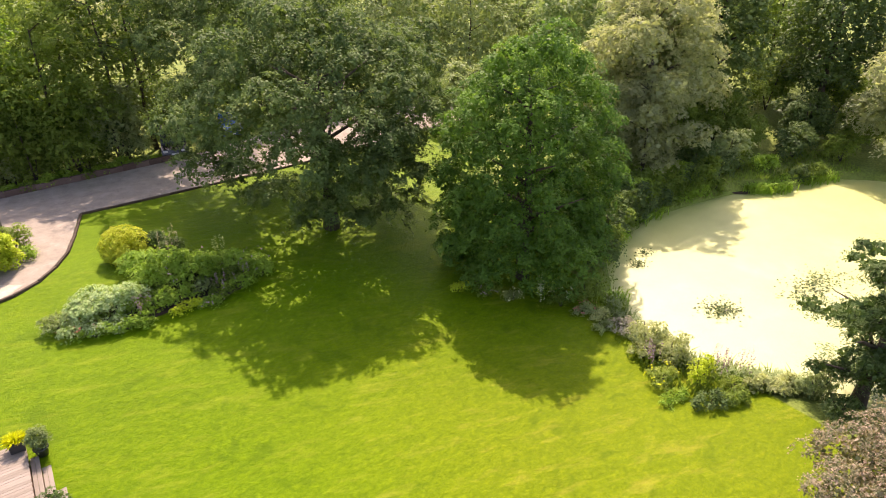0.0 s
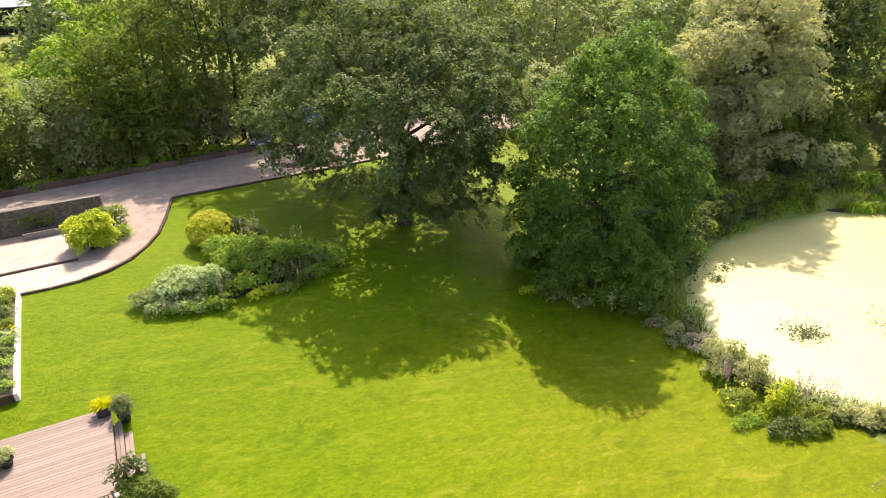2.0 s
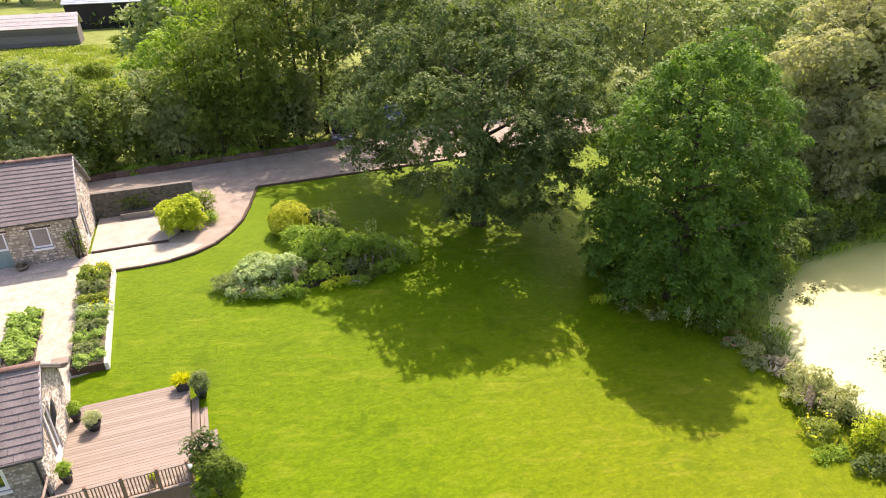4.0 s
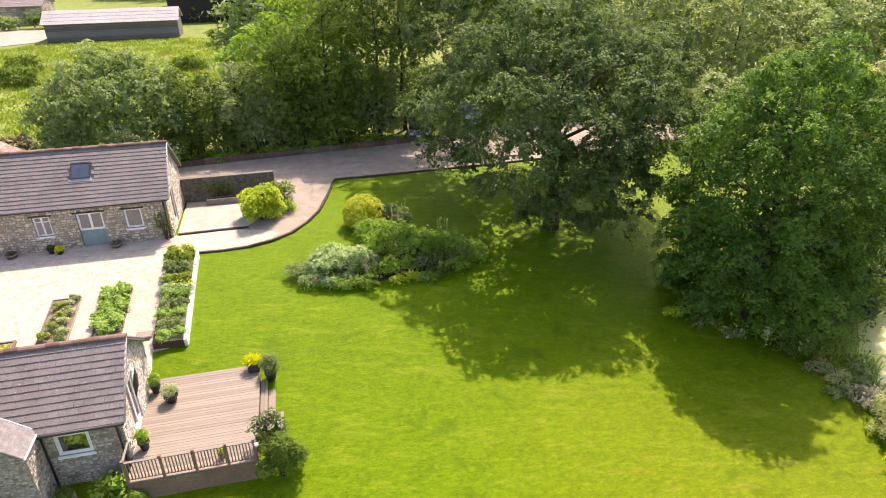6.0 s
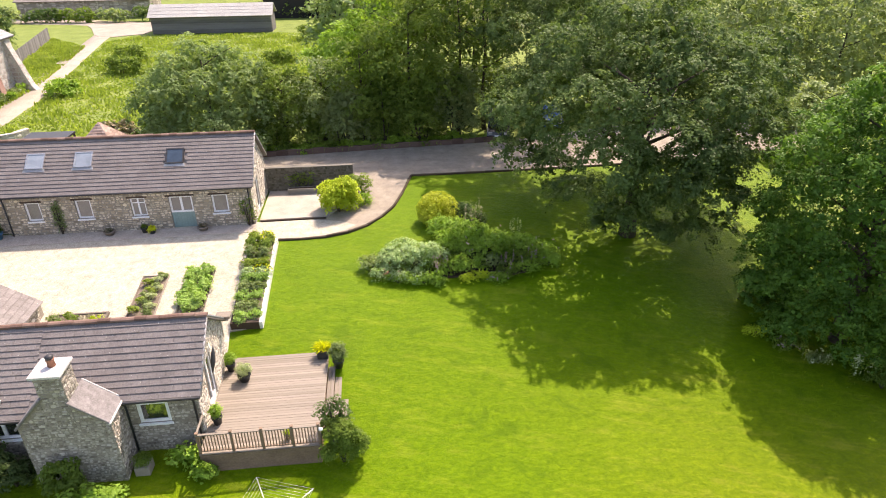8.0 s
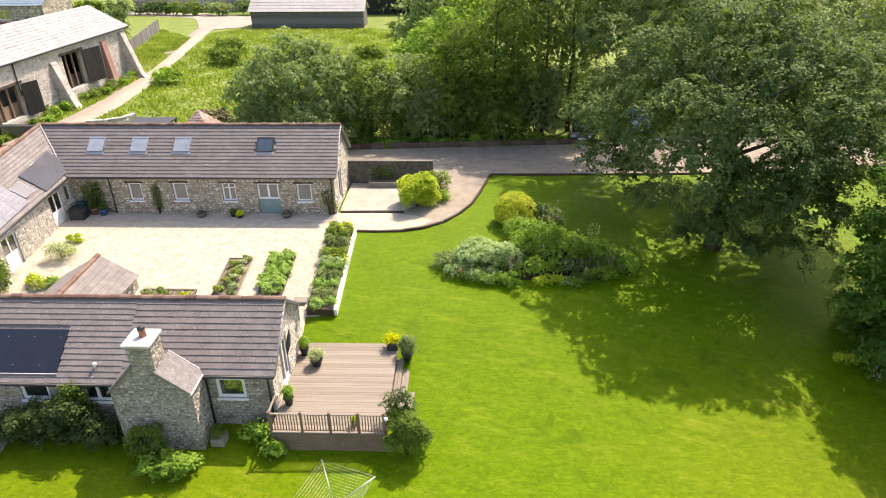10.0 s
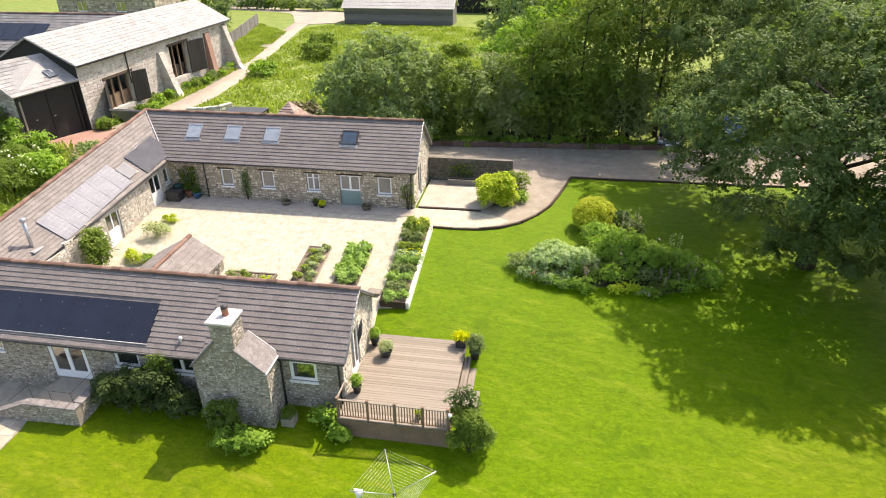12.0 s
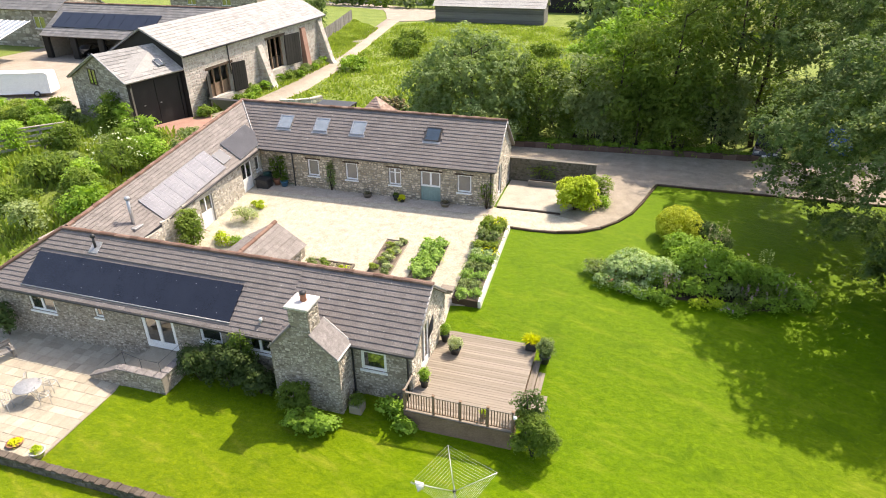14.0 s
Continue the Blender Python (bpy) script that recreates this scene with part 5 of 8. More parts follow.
v, f = rubble(0, GL, 3.6, GRZ, (), lambda u, v_, o: tuple(Vector(gp(0, GL - u, v_)) - GD * o), 142, size=(0.22, 0.55), course=(0.12, 0.24),
              top=lambda u: 3.6 + (GRZ - 3.6) * (u / 5.6) if u < 5.6 else GRZ - (GRZ - GE) * (u - 5.6) / 4.0)
tagged(raw("stonework", v, f, STONE, up_g), kind="stuff")
wall(gar, g2(GW, GL), g2(0, GL), -0.3, 3.5, 0.4, (), MORTAR, None)
for k in range(2):
    d = raw("door", [gp(0.28 + k * 2.24, 0.08, 0.05), gp(2.48 + k * 2.24, 0.08, 0.05), gp(2.48 + k * 2.24, 0.08, 3.88), gp(0.28 + k * 2.24, 0.08, 3.88),
                     gp(0.28 + k * 2.24, 0.18, 0.05), gp(2.48 + k * 2.24, 0.18, 0.05), gp(2.48 + k * 2.24, 0.18, 3.88), gp(0.28 + k * 2.24, 0.18, 3.88)],
            [(0, 1, 2, 3), (7, 6, 5, 4), (3, 2, 6, 7), (0, 3, 7, 4), (1, 5, 6, 2)], BLACKWOOD, gar)
    raw("handle", [gp(1.2 + k * 1.5, 0.03, 1.9), gp(1.35 + k * 1.5, 0.03, 1.9), gp(1.35 + k * 1.5, 0.03, 1.96), gp(1.2 + k * 1.5, 0.03, 1.96),
                   gp(1.2 + k * 1.5, 0.08, 1.9), gp(1.35 + k * 1.5, 0.08, 1.9), gp(1.35 + k * 1.5, 0.08, 1.96), gp(1.2 + k * 1.5, 0.08, 1.96)],
        [(0, 1, 2, 3), (3, 2, 6, 7), (0, 3, 7, 4), (1, 5, 6, 2)], METAL, d)
roof_corners = [Vector(gp(-0.25, 4.0, GRZ)), Vector(gp(4.4, 2.3, GRZ + 0.42)), Vector(gp(-0.25, -0.3, GE - 0.05)), Vector(gp(GW + 0.3, -0.3, GE + 0.22))]
slope(gar, *roof_corners, SLATE, 143, course=0.42, width=0.5)
slope(gar, roof_corners[1], roof_corners[0], gp(GW + 0.3, GL + 0.3, 3.45), gp(-0.25, GL + 0.3, 3.45), SLATE, 144, course=0.5, width=0.6)
tube("verge", [gp(-0.27, -0.3, GE - 0.03), gp(-0.27, 4.0, GRZ + 0.02), gp(-0.27, GL + 0.3, 3.47)], 0.06, LEAD, gar, 6)


def on_garage(s_, d, lift):
    """A point of the garage's front slope: share along it, share down it, lift off it."""
    r0, r1, e0, e1 = roof_corners
    return tuple(r0.lerp(r1, s_).lerp(e0.lerp(e1, s_), d) + Vector((0.3, -0.2, 0.9)) * lift)


light_at = ((0.70, 0.56), (0.80, 0.56), (0.80, 0.76), (0.70, 0.76))
gv = raw("roof_window", [on_garage(a, b, c) for c in (0.06, 0.14) for a, b in light_at],
         [(4, 5, 6, 7), (0, 1, 5, 4), (1, 2, 6, 5), (2, 3, 7, 6), (3, 0, 4, 7)], BLUEGLASS, gar)
tube("rim", [on_garage(a, b, 0.15) for a, b in light_at + light_at[:1]], 0.045, METAL, gv, 5)

# long open-fronted shed with solar panels across the yard
cart = thing("cart_shed", (-66.0, 74.0, 0.0), "long slate-roofed cart shed with open black bays", "cart shed")
C0, C1, CD = -75.0, -48.5, 66.0
for k, x in enumerate(np.linspace(C0, C1, 7)):
    boxed("post", x - 0.45, x + 0.45, CD, CD + 0.4, 0, 2.9, BLACKWOOD, cart, 0.03)
boxed("beam", C0 - 0.4, C1 + 0.4, CD - 0.02, CD + 0.42, 2.7, 3.1, BLACKWOOD, cart, 0.03)
wall(cart, (C1, 76.0), (C0, 76.0), -0.3, 3.0, 0.4, (), MORTAR, None)
wall(cart, (C0, 76.0), (C0, CD + 0.42), -0.3, 3.0, 0.4, (), MORTAR, None)
wall(cart, (C1, CD + 0.42), (C1, 76.0), -0.3, 3.0, 0.4, (), MORTAR, None)
slope(cart, (C0 - 0.4, 71.0, 6.3), (C1 + 0.4, 71.0, 6.3), (C0 - 0.4, CD - 0.4, 2.95), (C1 + 0.4, CD - 0.4, 2.95), SLATE_GREY, 151, course=0.5, width=0.6)
slope(cart, (C1 + 0.4, 71.0, 6.3), (C0 - 0.4, 71.0, 6.3), (C1 + 0.4, 76.4, 2.9), (C0 - 0.4, 76.4, 2.9), SLATE_GREY, 152, course=0.8, width=1.0)
ridge_tiles(cart, (C0 - 0.4, 71.0, 6.33), (C1 + 0.4, 71.0, 6.33), RIDGE, 0.16, 0.9)
ca = thing("solar_array", (-70.0, 69.0, 5.0), "long row of dark solar panels on slates", "solar panels")
cf = (6.3 - 2.95) / 5.4
for k in range(9):
    x0 = -74.3 + 1.75 * k
    ring = [(x0 + x, 66.9 + y, 2.95 + cf * (66.9 + y - 65.6) + z) for z in (0.08, 0.14) for x, y in ((0, 0), (1.7, 0), (1.7, 2.4), (0, 2.4))]
    raw("panel", ring, [(4, 5, 6, 7), (0, 1, 5, 4), (1, 2, 6, 5), (2, 3, 7, 6), (3, 0, 4, 7)], PVBLUE, ca)


def plain_house(label, x0, x1, y0, y1, eave, ridge, walls, roofing, seed, category="building", along="x", wins=()):
    """A small far building: four walls, two slopes, windows in its south front."""
    h = thing("building", ((x0 + x1) / 2, (y0 + y1) / 2, 0), label, category)
    st = STONE if walls is MORTAR else (STONE_PALE if walls is MORTAR_PALE else None)
    big_st = {"size": (0.4, 1.0), "course": (0.25, 0.45)}
    f, at = wall(h, (x0, y0), (x1, y0), -0.3, eave, 0.4, wins, walls, st, seed, stone_kw=big_st)
    for w in wins:
        window(f, at, *w, lights=2)
    wall(h, (x1, y0), (x1, y1), -0.3, eave, 0.4, (), walls, st, seed + 1, stone_kw=big_st, peak=(ridge - eave) if along == "x" else 0)
    wall(h, (x1, y1), (x0, y1), -0.3, eave, 0.4, (), walls, None)
    wall(h, (x0, y1), (x0, y0), -0.3, eave, 0.4, (), walls, None, peak=(ridge - eave) if along == "x" else 0)
    ym = (y0 + y1) / 2
    slope(h, (x0 - 0.3, ym, ridge), (x1 + 0.3, ym, ridge), (x0 - 0.3, y0 - 0.4, eave - 0.05), (x1 + 0.3, y0 - 0.4, eave - 0.05), roofing, seed + 2, course=0.6, width=0.9)
    slope(h, (x1 + 0.3, ym, ridge), (x0 - 0.3, ym, ridge), (x1 + 0.3, y1 + 0.4, eave - 0.05), (x0 - 0.3, y1 + 0.4, eave - 0.05), roofing, seed + 3, course=0.9, width=1.4)
    return h


plain_house("grey stone farmhouse with a slate roof", -92.0, -78.0, 72.0, 80.0, 5.2, 8.0, MORTAR, SLATE_GREY, 161, "farmhouse", wins=[(9.0, 11.0, 2.6, 4.2)])
plain_house("stone outbuilding under a blue-grey tin roof", -92.0, -72.0, 112.0, 121.0, 3.6, 6.6, MORTAR, TIN, 171, wins=[(4.0, 6.0, 1.2, 2.8), (12.0, 14.0, 1.2, 2.8)])
plain_house("low rubble farm building beyond the lane", -66.0, -42.0, 132.0, 139.0, 3.2, 4.6, MORTAR, TILE_WORN, 181)
plain_house("black clad farm shed in the distance", -20.0, 6.0, 126.0, 138.0, 4.2, 6.5, BLACKWOOD, TIN, 191, "farm shed")
# glasshouse by the farmhouse
gh_ = thing("greenhouse", (-79.0, 62.0, 0.0), "lean-to glasshouse with pale glazing bars", "greenhouse")
boxed("dwarf_wall", -86.0, -76.6, 58.0, 58.4, 0, 0.8, MORTAR_PALE, gh_, 0.02)
raw("roof_glass", [(-86, 58.2, 2.2), (-76.6, 58.2, 2.2), (-76.6, 66.0, 4.6), (-86, 66.0, 4.6), (-86, 58.2, 2.15), (-76.6, 58.2, 2.15), (-76.6, 66.0, 4.55), (-86, 66.0, 4.55)],
    [(0, 1, 2, 3), (7, 6, 5, 4), (0, 4, 5, 1), (1, 5, 6, 2)], SKYGLASS, gh_)
raw("front_glass", [(-86, 58.2, 0.8), (-76.6, 58.2, 0.8), (-76.6, 58.2, 2.2), (-86, 58.2, 2.2), (-86, 58.26, 0.8), (-76.6, 58.26, 0.8), (-76.6, 58.26, 2.2), (-86, 58.26, 2.2)],
    [(0, 1, 2, 3), (7, 6, 5, 4)], SKYGLASS, gh_)
for k in range(11):
    x = -86 + 0.94 * k
    tube("glazing_bar", [(x, 58.15, 0.8), (x, 58.15, 2.23), (x, 66.0, 4.64)], 0.05, WHITE, gh_, 5)

# long grey timber shed
shed = thing("shed", (-26.0, 112.0, 0.0), "long weathered grey timber shed with pale roof", "shed")
for k in range(9):
    z = 0.05 + 0.3 * k
    boxed("weatherboard", -35.4, -16.6, 109.9 - 0.02 * (k % 2), 110.05, z, z + 0.29, GREYWOOD, shed, 0.01)
boxed("side_wall", -16.7, -16.5, 110.06, 114.4, 0, 2.6, GREYWOOD, shed, 0.02)
boxed("side_wall", -35.5, -35.3, 110.06, 114.4, 0, 2.6, GREYWOOD, shed, 0.02)
boxed("back_wall", -35.3, -16.7, 114.4, 114.6, 0, 2.6, GREYWOOD, shed, 0.02)
slope(shed, (-35.8, 112.3, 4.3), (-16.2, 112.3, 4.3), (-35.8, 109.5, 2.65), (-16.2, 109.5, 2.65), SHEETROOF, 201, course=0.9, width=1.0)
slope(shed, (-16.2, 112.3, 4.3), (-35.8, 112.3, 4.3), (-16.2, 115.0, 2.65), (-35.8, 115.0, 2.65), SHEETROOF, 202, course=0.9, width=1.0)
# board fence beside the track
fence = thing("fence", (-45.0, 85.0, 0.0), "weathered grey close-boarded fence on the verge", "fence")
fa, fb = Vector((-42.6, 76.0, 0)), Vector((-50.5, 108.0, 0))
for k in range(60):
    p = fa.lerp(fb, k / 60)
    m = Matrix.Translation(p) @ Matrix.Rotation(math.atan2((fb - fa).y, (fb - fa).x), 4, "Z")
    boxed("board", 0, 0.53, -0.03, 0.03, 0.0, 1.75 + 0.04 * math.sin(k * 2.2), GREYWOOD, fence, 0.01, m)

# small outbuilding behind the barn, and a low curved wall by the track
hut = thing("outbuilding", (-18.8, 44.2, 0.0), "small outbuilding with a pinkish hipped tile roof", "outbuilding")
PINKTILE = surface("old_clay_tile", (0.19, 0.13, 0.10), (0.29, 0.205, 0.165), (0.40, 0.31, 0.26), 1.2, 14.0, 0.85, 0.4, 0.01, island=0.6)
hx0, hx1, hy0, hy1, hz = -20.3, -17.6, 42.2, 45.2, 2.6
for a, b in (((hx0, hy0), (hx1, hy0)), ((hx1, hy0), (hx1, hy1)), ((hx1, hy1), (hx0, hy1)), ((hx0, hy1), (hx0, hy0))):
    wall(hut, a, b, -0.3, hz, 0.3, (), MORTAR, None)
apex = (-18.9, 43.7, 4.1)
for a, b in (((hx0, hy0), (hx1, hy0)), ((hx1, hy0), (hx1, hy1)), ((hx1, hy1), (hx0, hy1)), ((hx0, hy1), (hx0, hy0))):
    slope(hut, (apex[0] - 0.01, apex[1], apex[2]), (apex[0] + 0.01, apex[1], apex[2]), (*a, hz - 0.03), (*b, hz - 0.03), PINKTILE, 231, course=0.26, width=0.3)
curve = thing("garden_wall", (-29.5, 50.0, 0.0), "low pale curved stone wall beside the track", "garden wall")
pts = [(-31.4, 50.2), (-30.0, 50.5), (-28.8, 51.3), (-28.2, 52.6)]
for k, (a, b) in enumerate(zip(pts, pts[1:])):
    wall(curve, a, b, -0.2, 1.35, 0.4, (), MORTAR_PALE, STONE_PALE, 241 + k, stone_kw={"size": (0.2, 0.45), "course": (0.12, 0.22)})
flat = thing("lean_to", (-23.2, 44.0, 0.0), "dark flat felt roof of a lean-to", "lean-to")
boxed("roof", -24.6, -21.6, 42.0, 46.0, 2.75, 2.9, DARKMETAL, flat, 0.02)
for x, y in ((-24.5, 45.9), (-21.7, 45.9), (-24.5, 42.1), (-21.7, 42.1)):
    boxed("post", x - 0.06, x + 0.06, y - 0.06, y + 0.06, -0.1, 2.75, SLEEPER, flat, 0.01)
# ---------------------------------------------------------------- leaves, trees and shrubs

def unit(v):
    return v / (np.linalg.norm(v, axis=-1, keepdims=True) + 1e-9)


def leaf_quads(centres, outs, size, r, up_bias=0.3, spread=0.55, slim=0.55):
    """Folded leaf shapes at the centres, facing loosely outwards."""
    n = len(centres)
    nrm = unit(unit(outs) + np.array([0, 0, up_bias]) + r.normal(0, spread, (n, 3)))
    t = unit(np.cross(nrm, r.normal(0, 1, (n, 3))))
    b = np.cross(nrm, t)
    s = size * r.uniform(0.6, 1.25, (n, 1))
    base, tip = centres - t * s * 0.5, centres + t * s * 0.5 - nrm * s * 0.12
    left, right = centres + b * s * slim * 0.5 + nrm * s * 0.10, centres - b * s * slim * 0.5 + nrm * s * 0.10
    return np.stack([base, right, tip, left], 1)


def crown(name, lobes, size, per_clump, clump, r, material, parent, density=1.0, depth=0.2, slim=0.6, rag=0.12, lift=0.5, core=0.12, sag=0.45, twigs=0):
    """Foliage: shallow domed sprays of leaves, laid like shingles over lumpy lobes with dark gaps between them, and a few leaves inside."""
    ls = np.array(lobes, float)
    cs, os_, inner = [], [], []
    for i, (cx, cy, cz, rx, ry, rz) in enumerate(ls):
        area = 4 * math.pi * ((rx * ry) ** 1.6 / 3 + (rx * rz) ** 1.6 / 3 + (ry * rz) ** 1.6 / 3) ** (1 / 1.6)
        n = max(5, int(density * area / (clump * clump * 2.6)))
        k = np.arange(n) + 0.5
        zz = 1 - 2 * k / n
        ww = k * 2.399963 + r.uniform(0, 6.28)
        d = unit(np.stack([np.sqrt(1 - zz * zz) * np.cos(ww), np.sqrt(1 - zz * zz) * np.sin(ww), zz], 1) + r.normal(0, 0.16, (n, 3)))
        ph = r.uniform(0, 6.28, 2)
        bumps = 1 + rag * np.sin(d[:, 0] * 5 + ph[0]) * np.sin(d[:, 1] * 5 + ph[1] + d[:, 2] * 3)
        p = d * ((1 - depth * r.uniform(0, 1, n) ** 1.5) * bumps)[:, None] * np.array([rx, ry, rz]) + np.array([cx, cy, cz])
        rest = np.delete(ls, i, 0)
        keep = (d[:, 2] > -0.5) | (r.uniform(0, 1, n) < 0.35)
        if len(rest):
            e = (p[:, None, :] - rest[None, :, :3]) / rest[None, :, 3:]
            keep &= ((e * e).sum(-1) > 0.5).all(1)
        cs.append(p[keep])
        os_.append(unit(d / np.array([rx, ry, rz]))[keep])
        m = max(3, int(n * per_clump * core))
        inner.append(unit(r.normal(0, 1, (m, 3))) * (r.uniform(0.2, 1, (m, 1)) ** 0.5) * 0.78 * np.array([rx, ry, rz]) + np.array([cx, cy, cz]))
    c, o = np.concatenate(cs), np.concatenate(os_)
    m = len(c)
    axis = unit(o * (1 - lift) + np.array([0, 0, lift]) + r.normal(0, 0.14, (m, 3)))
    t1 = unit(np.cross(axis, r.normal(0, 1, (m, 3))))
    t2 = np.cross(axis, t1)
    big = clump * r.uniform(0.75, 1.45, (m, 1))
    th, ph = r.uniform(0, 6.283, (m, per_clump)), r.uniform(0, 6.283, (m, 1))
    edge = 1 + 0.22 * np.sin(3 * th + ph) + 0.14 * np.sin(7 * th + 2 * ph)
    u = np.sqrt(r.uniform(0, 1, (m, per_clump)))
    if twigs:
        # leaves gather on a few twigs, with light between them
        pick = r.integers(0, twigs, (m, per_clump))
        tw, tu = r.uniform(0, 6.283, (m, twigs)), np.sqrt(r.uniform(0.02, 1, (m, twigs)))
        fx = np.take_along_axis(tu * np.cos(tw), pick, 1) + r.normal(0, 0.15, (m, per_clump))
        fy = np.take_along_axis(tu * np.sin(tw), pick, 1) + r.normal(0, 0.15, (m, per_clump))
        th, u = np.arctan2(fy, fx), np.hypot(fx, fy)
    rho = u * big * edge
    hgt = -sag * u * u * big + r.normal(0, 0.09, (m, per_clump)) * big
    rad = t1[:, None, :] * np.cos(th)[..., None] + t2[:, None, :] * np.sin(th)[..., None]
    pts = c[:, None, :] + rad * rho[..., None] + axis[:, None, :] * hgt[..., None]
    outs = axis[:, None, :] + rad * (sag * 1.3 * u)[..., None]
    q = np.concatenate([leaf_quads(pts.reshape(-1, 3), outs.reshape(-1, 3), size, r, 0.35, 0.42, slim), leaf_quads(np.concatenate(inner), r.normal(0, 1, (sum(len(v) for v in inner), 3)), size * 1.9, r, slim=0.8)])
    return quads(name, q, material, parent)


def lobed(x, y, z0, z1, rx, ry, n, r, small=0.42, lean=(0, 0), skirt=False):
    """A big lobe and n smaller ones round it, between the heights z0 and z1."""
    cz, rz = (z0 + z1) / 2, (z1 - z0) / 2
    out = [(x, y, cz, rx * 0.74, ry * 0.74, rz * 0.82)]
    for k in range(n):
        w = 2 * math.pi * (k + r.uniform(-0.3, 0.3)) / n * 2.4
        h = -0.75 + 1.55 * (k + 0.5) / n
        s = math.sqrt(max(0.08, 1 - min(1, abs(h)) ** 2.2)) if h > 0 or not skirt else 1.0
        q = small * r.uniform(0.75, 1.2)
        out.append((x + math.cos(w) * rx * s * (1 - q * 0.75) + lean[0] * h, y + math.sin(w) * ry * s * (1 - q * 0.75) + lean[1] * h, cz + h * rz * (1 - q * 0.55),
                    rx * q, ry * q, max(rz * q * 0.8, 0.25 * rx)))
    return out


def branching(ob, x, y, z, height, girth, spread, n, r, first=0.35):
    """A tapered trunk with limbs that leave it at several heights."""
    bend = [(x, y, z - 0.3)]
    for k in range(1, 6):
        bend.append((x + r.normal(0, 0.02) * height * 0.4, y + r.normal(0, 0.02) * height * 0.4, z + height * k / 5))
    tube("trunk", bend, [girth * 1.35] + [girth * (1 - 0.17 * k) for k in range(1, 6)], BARK, ob, 10)
    for k in range(n):
        h = first + (0.9 - first) * k / max(1, n - 1)
        w = k * 2.4 + r.uniform(-0.4, 0.4)
        p0 = Vector(bend[0]).lerp(Vector(bend[5]), h)
        reach = spread * (1 - 0.45 * h) * r.uniform(0.7, 1.0)
        p1 = p0 + Vector((math.cos(w) * reach * 0.5, math.sin(w) * reach * 0.5, reach * 0.30))
        p2 = p0 + Vector((math.cos(w + 0.15) * reach, math.sin(w + 0.15) * reach, reach * 0.55))
        g = girth * (0.48 - 0.25 * h)
        tube("limb", [p0, p1, p2], [g, g * 0.65, g * 0.2], BARK, ob, 6)


def tree(label, x, y, top, rx, ry, low, leaf, seed, lobes=14, size=0.2, per=36, clump=0.6, girth=0.35, name="tree", density=1.0, small=0.42, slim=0.55, group="", depth=0.35, limbs=9, skirt=False, core=0.10, twigs=0):
    r = np.random.default_rng(seed)
    z = gz(x, y)
    ob = thing(name, (x, y, z), label, "tree", group)
    branching(ob, x, y, z, (top - z) * 0.86, girth, max(rx, ry) * 0.9, limbs, r)
    ls = lobed(x, y, low, top, rx * 0.9, ry * 0.9, lobes, r, small, (0, 0), skirt)
    for k in range(lobes):
        h, w = (k + 0.5) / lobes, k * 2.4 + seed
        wide = 0.92 * math.sqrt(max(0.05, 1 - h ** 2)) if skirt else 0.92 * math.sin(math.pi * (0.12 + 0.82 * h))
        q = min(rx, top - low) * r.uniform(0.20, 0.32)
        ls.append((x + rx * wide * math.cos(w), y + ry * wide * math.sin(w), low + q * 0.6 + (top - low - q) * h, q, q, q * 0.8))
    crown("crown", ls, size, per, clump, r, leaf, ob, density * 1.25, depth, slim, core=core, lift=0.55, twigs=twigs or (8 if per >= 80 else 0))
    return ob


def shrub(label, x, y, h, rx, ry, leaf, seed, size=0.12, per=30, clump=0.24, name="shrub", lobes=5, density=1.0, z=None, low=0.02, group="", slim=0.6, rag=0.15, category="shrub", flowers=None, flower_n=0, fsize=0.09, stems=4, depth=0.35):
    r = np.random.default_rng(seed)
    z = gz(x, y) if z is None else z
    ob = thing(name, (x, y, z), label, category, group)
    ls = lobed(x, y, z + low * h, z + h * 0.97, rx * 0.92, ry * 0.92, lobes, r, 0.5, skirt=True)
    crown("foliage", ls, size, per, clump, r, leaf, ob, density * 0.62, depth * 0.6, slim, rag, lift=0.55)
    for k in range(stems):
        w = k * 2.1 + seed
        tube("stem", [(x, y, z - 0.05), (x + math.cos(w) * rx * 0.3, y + math.sin(w) * ry * 0.3, z + h * 0.45), (x + math.cos(w) * rx * 0.5, y + math.sin(w) * ry * 0.5, z + h * 0.75)], [0.03 * h ** 0.5, 0.02 * h ** 0.5, 0.008], BARK, ob, 5)
    if flowers is not None:
        d = unit(np.abs(r.normal(0, 1, (flower_n, 3))) * np.array([1, 1, 1]) * r.choice([-1, 1], (flower_n, 3)) * np.array([1, 1, 0]) + np.array([0, 0, 1]) * np.abs(r.normal(0, 0.8, (flower_n, 1))))
        p = np.array([x, y, z + h * 0.5]) + d * np.array([rx, ry, h * 0.52]) * r.uniform(0.95, 1.08, (flower_n, 1))
        p = np.repeat(p, 4, 0) + r.normal(0, fsize * 0.7, (flower_n * 4, 3))
        quads("blossom", leaf_quads(p, np.repeat(d, 4, 0), fsize, r, slim=0.9), flowers, ob)
    return ob


